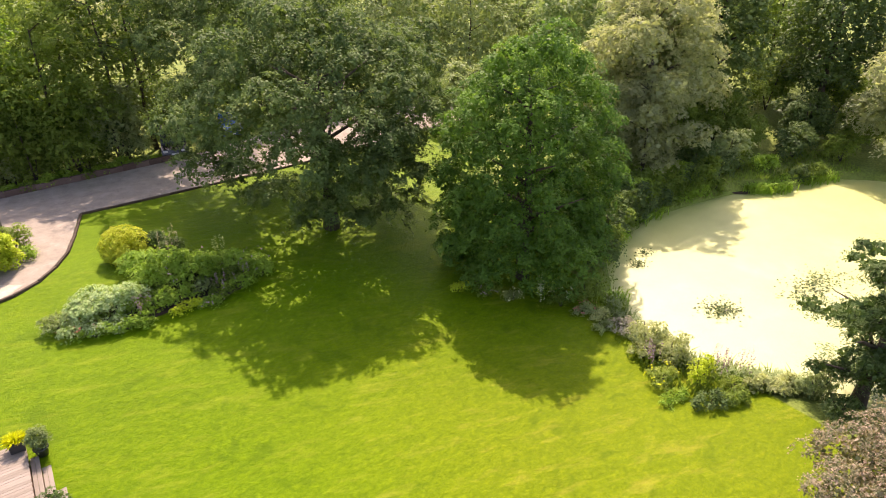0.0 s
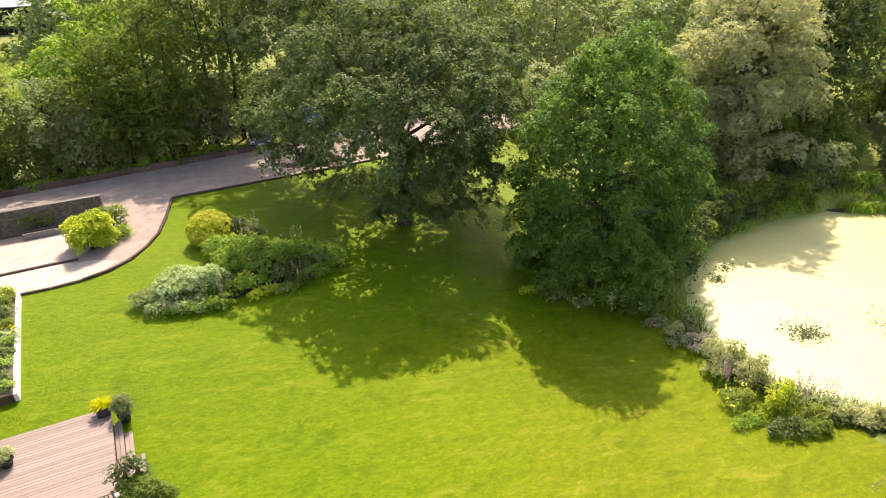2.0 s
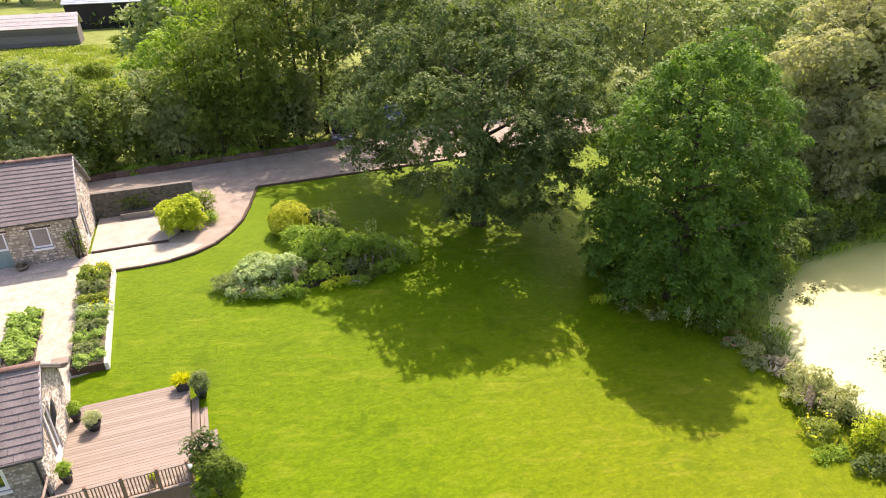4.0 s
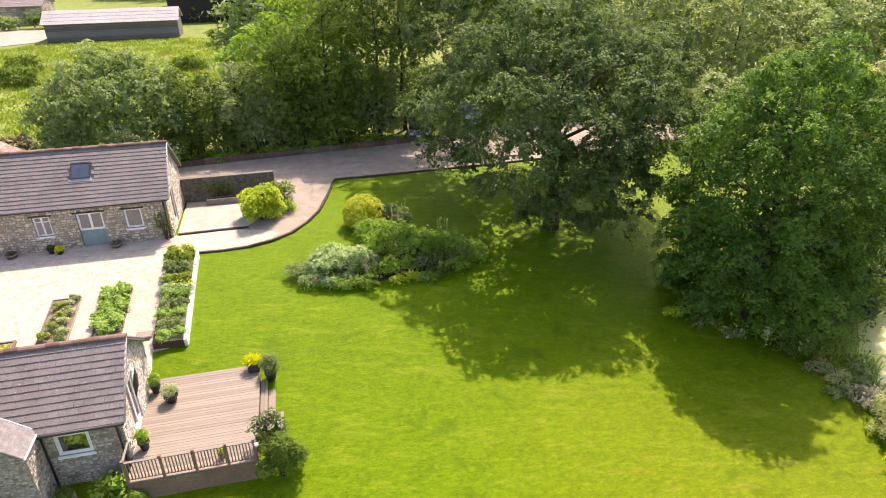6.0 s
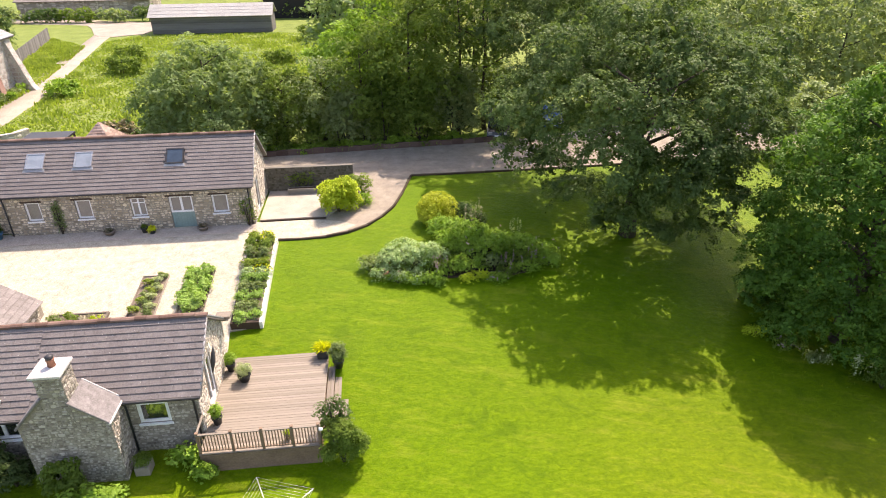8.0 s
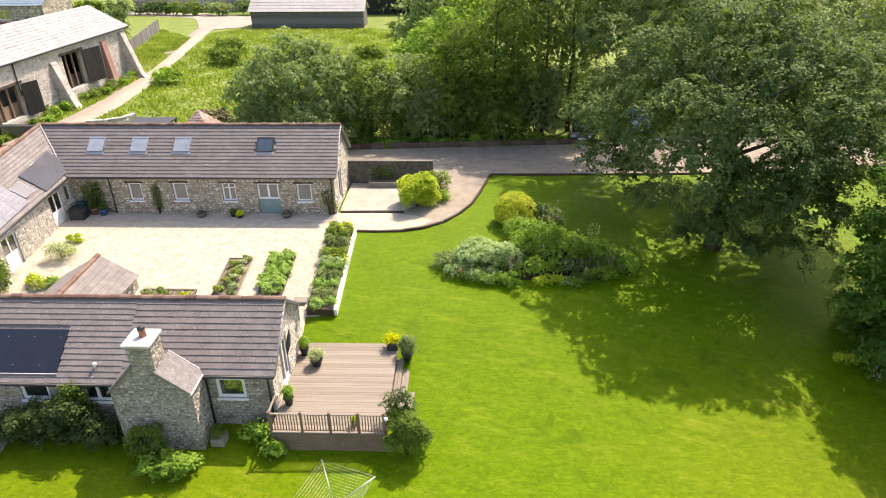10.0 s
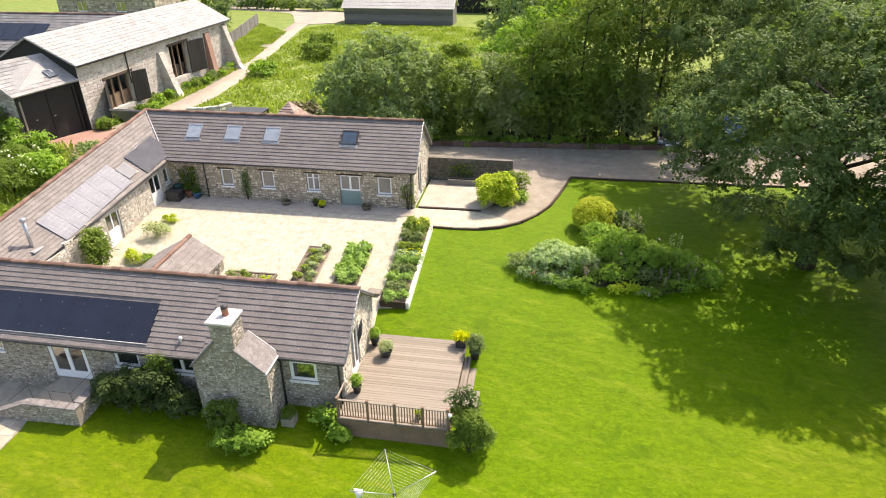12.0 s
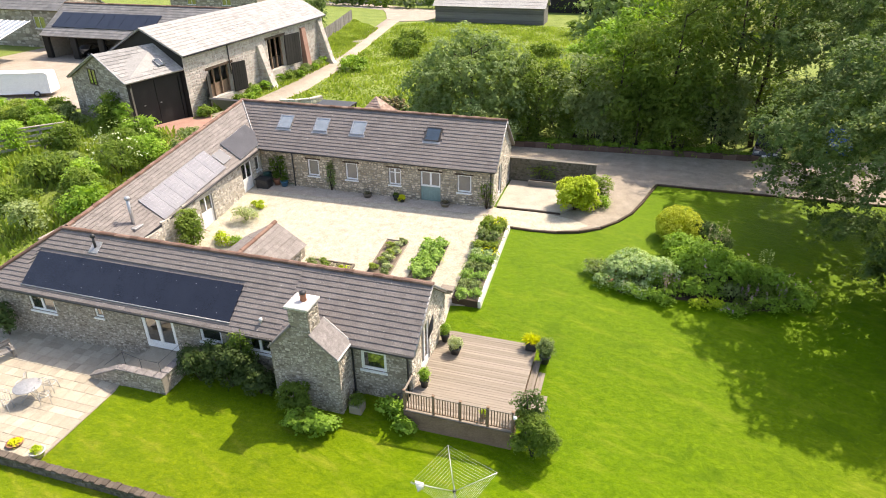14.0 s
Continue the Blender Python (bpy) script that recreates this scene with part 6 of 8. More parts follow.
# the two great trees on the lawn
r1 = np.random.default_rng(101)
OX, OY = 14.15, 31.7
oak = thing("tree", (OX, OY, gz(OX, OY)), "broad spreading oak with dark grey-green leaves shading the lawn", "tree")
branching(oak, OX, OY, gz(OX, OY), 9.4, 0.40, 5.4, 16, r1, 0.42)
oak_lobes = []
for k in range(64):
    # boughs spread over a broad dome, lower and more hanging on the lawn side
    h = 1 - 1.42 * (k + 0.5) / 64
    w = k * 2.399963 + 0.7
    s_ = math.sqrt(max(0.0, 1 - h * h)) * r1.uniform(0.8, 1.04)
    lx, ly, lz = 14.4 + 7.3 * s_ * math.cos(w), 34.6 + 7.4 * s_ * math.sin(w), 6.2 + 5.6 * h + r1.uniform(-0.5, 0.5)
    lr = r1.uniform(1.25, 2.05)
    if (lz < 3.6 and (ly > 36.5 or lx < 9.6)) or (lx < 9.0 and ly < 37.5) or k % 7 == 3:
        continue
    oak_lobes.append((lx, ly, lz, lr, lr, lr * r1.uniform(0.5, 0.68)))
for lx, ly, lz, lr in ((12.2, 28.0, 8.4, 1.6), (10.6, 28.6, 7.0, 1.4), (13.8, 27.2, 7.4, 1.5), (15.6, 27.4, 6.4, 1.5), (9.4, 30.4, 7.0, 1.5), (7.6, 32.0, 7.2, 1.4), (6.6, 33.0, 7.3, 1.2), (8.4, 33.6, 6.6, 1.5),
                       (8.2, 36.8, 5.4, 1.3), (7.8, 36.2, 3.9, 1.1), (9.2, 37.4, 4.6, 1.4), (9.4, 34.0, 3.4, 1.3), (8.4, 41.6, 8.4, 1.9), (9.6, 43.4, 9.6, 2.1), (12.6, 44.0, 10.6, 2.2), (16.4, 43.6, 10.2, 2.2),
                       (17.8, 29.0, 3.2, 1.4), (16.4, 28.8, 4.8, 1.5), (18.6, 30.4, 4.6, 1.5), (17.2, 28.4, 1.9, 1.1), (15.9, 29.4, 2.3, 1.2), (17.0, 29.8, 0.9, 0.9), (12.6, 30.0, 2.2, 1.2), (13.4, 29.4, 3.6, 1.3), (11.0, 31.2, 3.2, 1.3), (12.0, 30.6, 0.9, 0.9), (15.0, 29.2, 0.9, 0.8),
                       (22.5, 35.3, 8.0, 1.6), (21.5, 33.5, 6.5, 1.5), (23.4, 36.5, 9.5, 1.6), (20.5, 36.5, 8.5, 1.6), (20.6, 32.6, 7.4, 1.6), (21.2, 34.4, 8.8, 1.7), (19.8, 31.0, 6.0, 1.5),
                       (9.4, 39.8, 6.8, 1.7), (11.4, 38.8, 7.6, 1.7), (13.2, 40.8, 8.4, 1.8), (15.0, 42.4, 7.4, 1.8), (19.4, 39.4, 7.6, 1.8), (20.6, 37.2, 7.4, 1.7), (15.4, 39.2, 6.2, 1.6), (17.6, 38.6, 5.8, 1.6), (12.4, 37.0, 5.8, 1.5),
                       # boughs mostly above the view, added to shade the lawn and drive
                       (9.6, 42.4, 12.6, 1.9), (9.5, 44.5, 11.0, 1.8), (11.5, 43.5, 11.2, 1.8), (10.5, 46.0, 11.5, 1.8), (12.5, 46.0, 12.0, 1.8), (8.5, 45.5, 12.0, 1.7), (13.5, 42.5, 12.0, 1.8), (12.0, 41.5, 12.2, 1.7), (13.4, 38.6, 13.0, 1.9), (8.6, 43.0, 12.4, 1.8), (10.8, 37.0, 11.6, 1.7),
                       (13.6, 30.2, 3.0, 1.2), (14.7, 30.0, 4.6, 1.3), (14.0, 30.4, 1.6, 0.9), (12.8, 30.2, 5.4, 1.3), (10.2, 35.6, 3.2, 1.2), (11.2, 33.4, 1.9, 1.1), (16.8, 31.4, 2.4, 1.3), (18.6, 32.4, 2.6, 1.3), (13.0, 31.0, 1.2, 0.9), (14.4, 29.8, 2.2, 1.1), (10.4, 33.0, 4.6, 1.3)):
    oak_lobes.append((lx, ly, lz, lr, lr, lr * 0.58))


def clear_of_bed(lobe):
    """False for boughs whose shade would lie over the sunny island bed or the yew, and for a share of those that shade the lawn beside it."""
    h = lobe[2] + 0.5
    sx, sy = lobe[0] - 0.364 * h, lobe[1] - 0.584 * h
    over_bed = ((sx - 4.3) / (3.0 + 0.5 * lobe[3])) ** 2 + ((sy - 30.9) / (1.7 + 0.5 * lobe[3])) ** 2 < 1
    stray = math.hypot(sx - 5.0, sy - 20.0) < 1.8
    over_yew = math.hypot(sx - 2.7, sy - 33.3) < 1.1 + 0.8 * lobe[3]
    return not over_bed and not over_yew and not stray and not (4.5 < sx < 10.5 and 32 < sy < 39 and int(sx * 7 + sy * 3) % 5 == 0)


oak_lobes = [v for v in oak_lobes if clear_of_bed(v)]
crown("crown", oak_lobes, 0.18, 190, 0.68, r1, OAK_LEAF, oak, 0.63, 0.2, core=0.015, lift=0.55, twigs=10)
r2 = np.random.default_rng(102)
lime = thing("tree", (21.5, 22.6, gz(21.5, 22.6)), "tall dense lime tree with fresh green leaves", "tree")
branching(lime, 21.5, 22.6, gz(21.5, 22.6), 11.4, 0.34, 3.6, 16, r2, 0.25)
lime_lobes = []
for k in range(92):
    h = (k + 0.5) / 92
    w = k * 2.399963
    wide = np.interp(h, (0, 0.15, 0.4, 0.6, 0.8, 0.93, 1.0), (3.4, 4.3, 4.8, 4.6, 3.7, 2.4, 1.0)) * r2.uniform(0.86, 1.06)
    lr = r2.uniform(0.9, 1.4) * (1.15 - 0.4 * h)
    lime_lobes.append((22.1 + 0.9 * h + wide * math.cos(w), 23.4 + 0.5 * h + wide * 0.88 * math.sin(w), -1.4 + 11.8 * h, lr, lr, lr * 0.72))
lime_lobes += [(22.9, 23.2, 10.6, 1.2, 1.2, 1.3), (20.6, 23.8, 9.4, 1.2, 1.2, 1.3), (22.0, 23.0, 6.0, 2.8, 2.6, 3.6), (21.6, 23.0, 1.6, 3.2, 3.0, 3.0)]
for k, (lx, ly, lz, la, lb, lc) in enumerate(lime_lobes):
    # the upper boughs over the pond side lean away to the north-east
    if lz > 1.0 and (lx - 0.364 * (lz + 2.2) - 18.45) * 0.653 - (ly - 0.584 * (lz + 2.2) - 14.64) * 0.757 > -0.6:
        lime_lobes[k] = (lx * 1.09, ly * 1.09, EYE_Z - (EYE_Z - lz) * 1.09, la, lb, lc)
crown("crown", lime_lobes, 0.155, 120, 0.56, r2, LIME_LEAF, lime, 0.64, 0.2, core=0.07, lift=0.52, twigs=9)
# trees round the pond and along the bank
tree("tall silvery willow with drooping grey-green foliage beside the pond", 41.4, 30.8, 13.2, 6.2, 5.4, -1.0, SILVER_LEAF, 201, 18, 0.22, 90, 0.62, density=0.34, slim=0.36, name="willow", skirt=True, depth=0.3)
tree("low grey-green willow hanging over the pond bank", 38.6, 28.2, 6.6, 3.4, 2.8, -2.2, SILVER_LEAF, 207, 12, 0.22, 60, 0.55, density=0.4, slim=0.36, name="willow", skirt=True, depth=0.3, girth=0.15, limbs=5)
tree("grey-leaved sallow on the far bank of the pond", 58.5, 18.0, 10.0, 4.8, 4.6, -1.5, SILVER_LEAF, 202, 12, 0.30, 44, 0.7, density=0.5, slim=0.35, name="willow", skirt=True)
tree("tall dark tree standing in shade behind the pond", 53.5, 33.0, 14.5, 4.5, 4.5, -0.5, OAK_LEAF, 203, 14, 0.30, 42, 0.8, density=0.5, skirt=True)
tree("dark conifer standing in shade behind the pond", 62.0, 27.0, 15.0, 4.8, 4.8, -0.5, DARK_LEAF, 204, 14, 0.30, 42, 0.8, density=0.5, skirt=True)
tree("pale green sallow in the wood behind the pond", 46.0, 34.5, 13.5, 6.0, 5.0, 0.0, PALE_LEAF, 205, 14, 0.30, 42, 0.8, density=0.5, skirt=True)
bank = [(-18.2, 54.6, 1.8, 1.6, HEDGE_LEAF), (-7.4, 49.6, 6.6, 2.6, HEDGE_LEAF), (-4.4, 50.0, 7.0, 3.2, PALE_LEAF), (-1.2, 50.2, 8.6, 3.7, HEDGE_LEAF), (2.6, 50.4, 12.5, 4.6, HEDGE_LEAF), (6.6, 50.8, 16.0, 4.8, HEDGE_LEAF),
        (-10.0, 62.0, 3.0, 2.6, PALE_LEAF),
        (-0.6, 55.2, 11.5, 3.8, BRIGHT_LEAF), (4.4, 55.0, 16.0, 4.4, HEDGE_LEAF), (9.0, 52.0, 18.0, 4.8, OAK_LEAF), (13.4, 51.4, 18.0, 5.0, OAK_LEAF), (-3.6, 60.0, 8.0, 3.0, BRIGHT_LEAF), (19.5, 57.0, 14.0, 5.4, OAK_LEAF), (24.0, 58.0, 13.5, 6.0, OAK_LEAF), (33.0, 57.0, 12.5, 5.8, PALE_LEAF),
        (41.0, 53.0, 12.0, 5.8, PALE_LEAF), (49.0, 47.0, 12.5, 5.8, SALLOW_LEAF), (57.0, 41.0, 13.0, 5.8, SILVER_LEAF), (67.0, 35.0, 14.0, 6.0, HEDGE_LEAF), (32.0, 42.0, 5.5, 3.2, PALE_LEAF), (39.0, 38.0, 7.5, 3.8, BRIGHT_LEAF)]
for k, (x, y, h, w, lf) in enumerate(bank):
    tree("leafy broadleaved tree in the belt behind the drive" if k > 6 else "bushy hedgerow tree on the bank above the drive", x, y, h, w, w * 0.85, 3.2 if k in (9, 10) else 0.4, lf, 300 + k, 13, 0.30 if k > 6 else 0.24, 50, 0.8 if k > 6 else 0.62, girth=0.16, group="bank trees", limbs=6, skirt=True, small=0.36, depth=0.25, density=0.32 if h > 14.6 else 0.37, core=0.0 if h > 14.6 else 0.03 if k < 7 else 0.08, twigs=7 if h > 14.6 else 0)
tree("great rounded sallow with silvery green leaves behind the barn", -13.0, 49.6, 8.3, 5.6, 4.4, -0.6, SALLOW_LEAF, 296, 20, 0.21, 80, 0.62, girth=0.25, limbs=6, skirt=True, small=0.4, depth=0.15, density=0.42, name="sallow_tree")
for k, (x, y, h, w, lf) in enumerate([(-2.6, 48.9, 5.6, 2.1, PALE_LEAF), (0.4, 49.0, 6.4, 2.3, HEDGE_LEAF), (3.2, 49.2, 6.2, 2.3, HEDGE_LEAF), (6.0, 49.4, 6.6, 2.4, PALE_LEAF)] ):
    shrub("tall overgrown hedge bush on the bank above the drive", x, y, h, w, 1.3, lf, 345 + k, 0.2, 36, 0.42, lobes=9, group="bank hedge", stems=3, density=1.1)
for k, (x, h, lf) in enumerate([(-5.6, 3.4, HEDGE_LEAF), (-3.2, 4.2, PALE_LEAF), (-0.8, 3.8, HEDGE_LEAF), (1.6, 4.4, HEDGE_LEAF), (3.8, 3.8, HEDGE_LEAF), (6.2, 4.2, DARK_LEAF), (-8.2, 2.8, HEDGE_LEAF)]):
    shrub("dense leafy undergrowth at the foot of the bank trees", x, 49.3 + 0.05 * x, h, 1.8, 0.9, lf, 330 + k, 0.18, 30, 0.34, group="bank undergrowth", stems=2)
for k in range(15):
    x = -8.6 + 1.2 * k
    shrub("low nettles and ferns along the foot of the bank", x, 48.05 + 0.075 * x + 0.15 * math.sin(k * 2.3), 0.9 + 0.3 * math.sin(k * 1.7), 0.8, 0.55, (BRIGHT_LEAF, HEDGE_LEAF, BRIGHT_LEAF)[k % 3], 1130 + k, 0.14, 20, 0.24, group="bank undergrowth", stems=1, lobes=4)
rw = np.random.default_rng(77)
for k in range(26):
    x, y = -40 + 5.6 * k + rw.uniform(-2, 2), 150 - 0.35 * 5.6 * k + rw.uniform(-6, 6)
    if x < -8:
        y += 25
    tree("distant rounded tree on the skyline", x, y, rw.uniform(9, 13), rw.uniform(5, 7), 5.5, 0.0, (HEDGE_LEAF, PALE_LEAF, OAK_LEAF, BRIGHT_LEAF)[k % 4], 400 + k, 5, 0.7, 18, 1.3, density=0.6, girth=0.18, group="far trees", limbs=4, skirt=True)
for k, (x, y) in enumerate([(42, 66), (52, 62), (60, 55), (70, 50), (80, 42), (34, 72), (24, 76), (12, 78), (2, 80), (66, 66), (78, 58), (50, 78), (72, 22), (74, 12), (70, 4), (-2, 72), (90, 30)]):
    tree("mixed woodland tree behind the garden", x, y, rw.uniform(11, 15), rw.uniform(5.5, 7), 6, 0.0, (SALLOW_LEAF, PALE_LEAF, SILVER_LEAF, PALE_LEAF, SALLOW_LEAF)[k % 5], 440 + k, 6, 0.5, 30, 1.1, density=0.6, girth=0.18, group="woodland trees", limbs=4, skirt=True)

# a cedar and a copper-leaved tree by the south end of the pond
rc = np.random.default_rng(31)
cedar = thing("cedar", (27.3, 6.8, gz(27.3, 6.8)), "dark cedar with level tiers of branches by the pond", "tree")
branching(cedar, 27.3, 6.8, gz(27.3, 6.8), 7.5, 0.28, 3.4, 12, rc, 0.1)
tiers = []
for k in range(16):
    w, h = k * 2.4, k / 15
    reach = 4.4 * (1 - 0.55 * h) * (0.62 if h < 0.34 else 1.0)
    for q in (0.3, 0.58, 0.84):
        tiers.append((27.3 + math.cos(w) * reach * q, 6.8 + math.sin(w) * reach * q, -2.0 + 6.6 * h + 0.25 * q, reach * (0.34 - 0.2 * q), reach * (0.34 - 0.2 * q), 0.32))
tiers += [(27.9 + 0.9 * math.cos(k * 2.4), 6.6 + 0.9 * math.sin(k * 2.4), -2.2 + 0.85 * k, 1.5 - 0.08 * k, 1.5 - 0.08 * k, 0.7) for k in range(8)]
crown("crown", tiers, 0.16, 44, 0.34, rc, DARK_LEAF, cedar, 0.8, 0.2, 0.3, lift=0.85, sag=0.2)
tree("small copper-leaved tree with dull pink and green foliage", 20.6, 1.9, 2.0, 4.2, 3.9, -2.4, COPPER_LEAF, 32, 12, 0.10, 90, 0.34, girth=0.16, density=0.42, name="copper_tree", skirt=True)

# ---------------------------------------------------------------- planted beds

def bed(label, loop, lift=0.08):
    return drape("flower_bed", smooth_loop(loop, 3), lift, 0.3, SOIL, label, "flower bed")


bed("dark soil of the island flower bed", [(-0.8, 29.6), (-0.2, 29.0), (1.1, 28.6), (3.0, 28.3), (4.4, 28.4), (6.6, 28.3), (8.4, 29.1), (8.6, 29.8), (7.2, 31.0), (4.6, 32.4), (3.0, 31.4), (1.2, 30.2)])
island = [
    ("silver-white variegated shrub in the island bed", 1.5, 29.5, 1.5, 1.5, 1.2, MINT_LEAF, 0.10), ("silver-white variegated shrub in the island bed", 0.4, 29.3, 1.2, 1.0, 0.8, MINT_LEAF, 0.10),
    ("low pale-leaved perennial at the bed's edge", -0.7, 29.5, 0.85, 0.7, 0.8, PALE_LEAF, 0.08), ("low mounded green perennial at the bed's edge", -0.1, 28.7, 0.7, 0.7, 0.55, MINT_LEAF, 0.08),
    ("low mounded green perennial at the bed's edge", 1.1, 28.4, 0.7, 0.75, 0.5, MINT_LEAF, 0.08), ("low mounded green perennial at the bed's edge", 0.5, 28.25, 0.5, 0.9, 0.35, BRIGHT_LEAF, 0.08), ("low mounded green perennial at the bed's edge", 1.9, 28.1, 0.5, 0.8, 0.35, BRIGHT_LEAF, 0.08), ("low mounded green perennial at the bed's edge", 2.3, 28.1, 0.65, 0.7, 0.5, BRIGHT_LEAF, 0.08),
    ("dense fresh-green mounded shrub in the island bed", 4.4, 30.6, 1.9, 1.5, 1.3, BRIGHT_LEAF, 0.10), ("dense fresh-green mounded shrub in the island bed", 5.6, 30.0, 1.7, 1.3, 1.2, BRIGHT_LEAF, 0.10), ("dense fresh-green mounded shrub in the island bed", 3.4, 31.6, 1.6, 1.0, 0.9, BRIGHT_LEAF, 0.10),
    ("leafy green perennial clump growing in the bed", 3.4, 28.7, 1.0, 0.9, 0.8, BRIGHT_LEAF, 0.09), ("bronze-green airy shrub in the bed", 7.3, 30.0, 1.5, 1.2, 1.0, BRIGHT_LEAF, 0.10), ("bronze-green airy shrub in the bed", 8.3, 29.5, 1.2, 0.9, 0.8, BRIGHT_LEAF, 0.10),
    ("dark green low shrub at the shaded end of the bed", 8.7, 29.0, 0.7, 0.6, 0.55, BRIGHT_LEAF, 0.09), ("acid-green lady's mantle spilling onto the lawn", 4.5, 28.1, 0.5, 0.7, 0.45, GOLD_LEAF, 0.08), ("acid-green lady's mantle spilling onto the lawn", 5.6, 27.9, 0.45, 0.6, 0.4, BRIGHT_LEAF, 0.08),
    ("blue-green clump among the perennials", 6.3, 28.3, 0.6, 0.6, 0.5, HEDGE_LEAF, 0.08), ("mixed green perennials with faded flowers", 7.3, 28.5, 0.75, 0.8, 0.6, BRIGHT_LEAF, 0.08), ("small dark shrub beside the clipped yew", 4.6, 34.0, 1.3, 0.7, 0.7, DARK_LEAF, 0.09), ("brown-stemmed shrub in the island bed", 5.3, 33.0, 1.1, 0.6, 0.6, OAK_LEAF, 0.09)]
for k, (lb, x, y, h, rx, ry, lf, sz) in enumerate(island):
    rx, ry, h = rx * 1.18, ry * 1.15, h * 1.12
    fl, fn = (None, 0)
    if k in (3, 9, 13, 16):
        fl, fn = (ROSE if k == 3 else MAUVE), 8
    shrub(lb, x, y, h, rx, ry, lf, 500 + k, sz * 1.2, 30, 0.22, flowers=fl, flower_n=fn, group="island planting", density=1.1)
rb = np.random.default_rng(529)
fill = [(-0.2, 29.3), (0.6, 28.9), (2.2, 29.0), (2.9, 29.6), (3.3, 30.4), (3.9, 29.3), (4.9, 29.1), (5.8, 29.0), (6.5, 29.7), (7.2, 29.2), (7.9, 29.9), (6.4, 30.8), (5.2, 31.4), (4.4, 31.8), (2.4, 30.4)]
for k, (x, y) in enumerate(fill):
    shrub("leafy green filler plant in the island bed", x, y, rb.uniform(0.75, 1.15), 0.75, 0.7, (BRIGHT_LEAF, HEDGE_LEAF, BRIGHT_LEAF, PALE_LEAF)[k % 4], 1040 + k, 0.10, 24, 0.2, group="island planting", stems=1, lobes=4)
ry_ = np.random.default_rng(530)
yew = thing("topiary", (3.15, 33.9, gz(3.15, 33.9)), "clipped dome of golden yew on the lawn", "topiary")
crown("foliage", [(3.15, 33.9, 0.85, 1.18, 1.1, 1.0), (3.1, 33.9, 0.5, 1.12, 1.05, 0.6)], 0.085, 34, 0.17, ry_, YEW_LEAF, yew, 1.1, 0.05, 0.6, 0.02)
tube("stem", [(3.15, 33.9, gz(3.15, 33.9) - 0.1), (3.15, 33.9, 0.8)], 0.08, BARK, yew, 6)
shrub("large golden-yellow shrub beside the terrace", -2.75, 35.9, 2.5, 1.3, 1.2, GOLD_LEAF, 531, 0.13, 44, 0.26, flower_n=0, density=2.0, depth=0.15, lobes=7)
shrub("rounded fresh green shrub behind the golden one", -1.75, 37.8, 2.0, 1.15, 1.0, HEDGE_LEAF, 532, 0.10, 28, 0.22)
shrub("low green shrub at the drive's edge", -1.2, 36.8, 0.95, 0.5, 0.7, BRIGHT_LEAF, 533, 0.09)


def spikes(label, x, y, n, h, spread, material, seed, name="flower_spikes", stalk=HEDGE_LEAF):
    """Upright flower spikes: thin stalks set with small petals."""
    r = np.random.default_rng(seed)
    z = gz(x, y)
    ob = thing(name, (x, y, z), label, "flowers")
    pts, outs, st = [], [], []
    for k in range(n):
        bx, by = x + r.normal(0, spread), y + r.normal(0, spread)
        hh = h * r.uniform(0.75, 1.1)
        u = r.uniform(0.45, 1, 26)
        pts.append(np.stack([bx + r.normal(0, 0.03, 26), by + r.normal(0, 0.03, 26), z + hh * u], 1))
        outs.append(r.normal(0, 1, (26, 3)))
        u = r.uniform(0, 0.6, 14)
        st.append(np.stack([bx + r.normal(0, 0.07, 14), by + r.normal(0, 0.07, 14), z + hh * u], 1))
    quads("blossom", leaf_quads(np.concatenate(pts), np.concatenate(outs), 0.07, r, slim=0.8), material, ob)
    s = np.concatenate(st)
    quads("foliage", leaf_quads(s, r.normal(0, 1, s.shape), 0.11, r, slim=0.4), stalk, ob)
    return ob


for k, (x, y, n, h, sp, m) in enumerate([(2.9, 28.6, 7, 1.3, 0.25, MAUVE), (5.2, 32.6, 9, 1.9, 0.25, BROWN_LEAF), (6.6, 28.9, 7, 1.1, 0.3, MAUVE), (7.9, 29.0, 6, 1.1, 0.25, MAUVE), (7.4, 31.2, 5, 1.7, 0.2, GREY_LEAF)]):
    spikes("faded mauve flower spikes among perennials" if m is MAUVE else "tall brown and grey seedheads", x, y, n, h, sp, m, 540 + k)

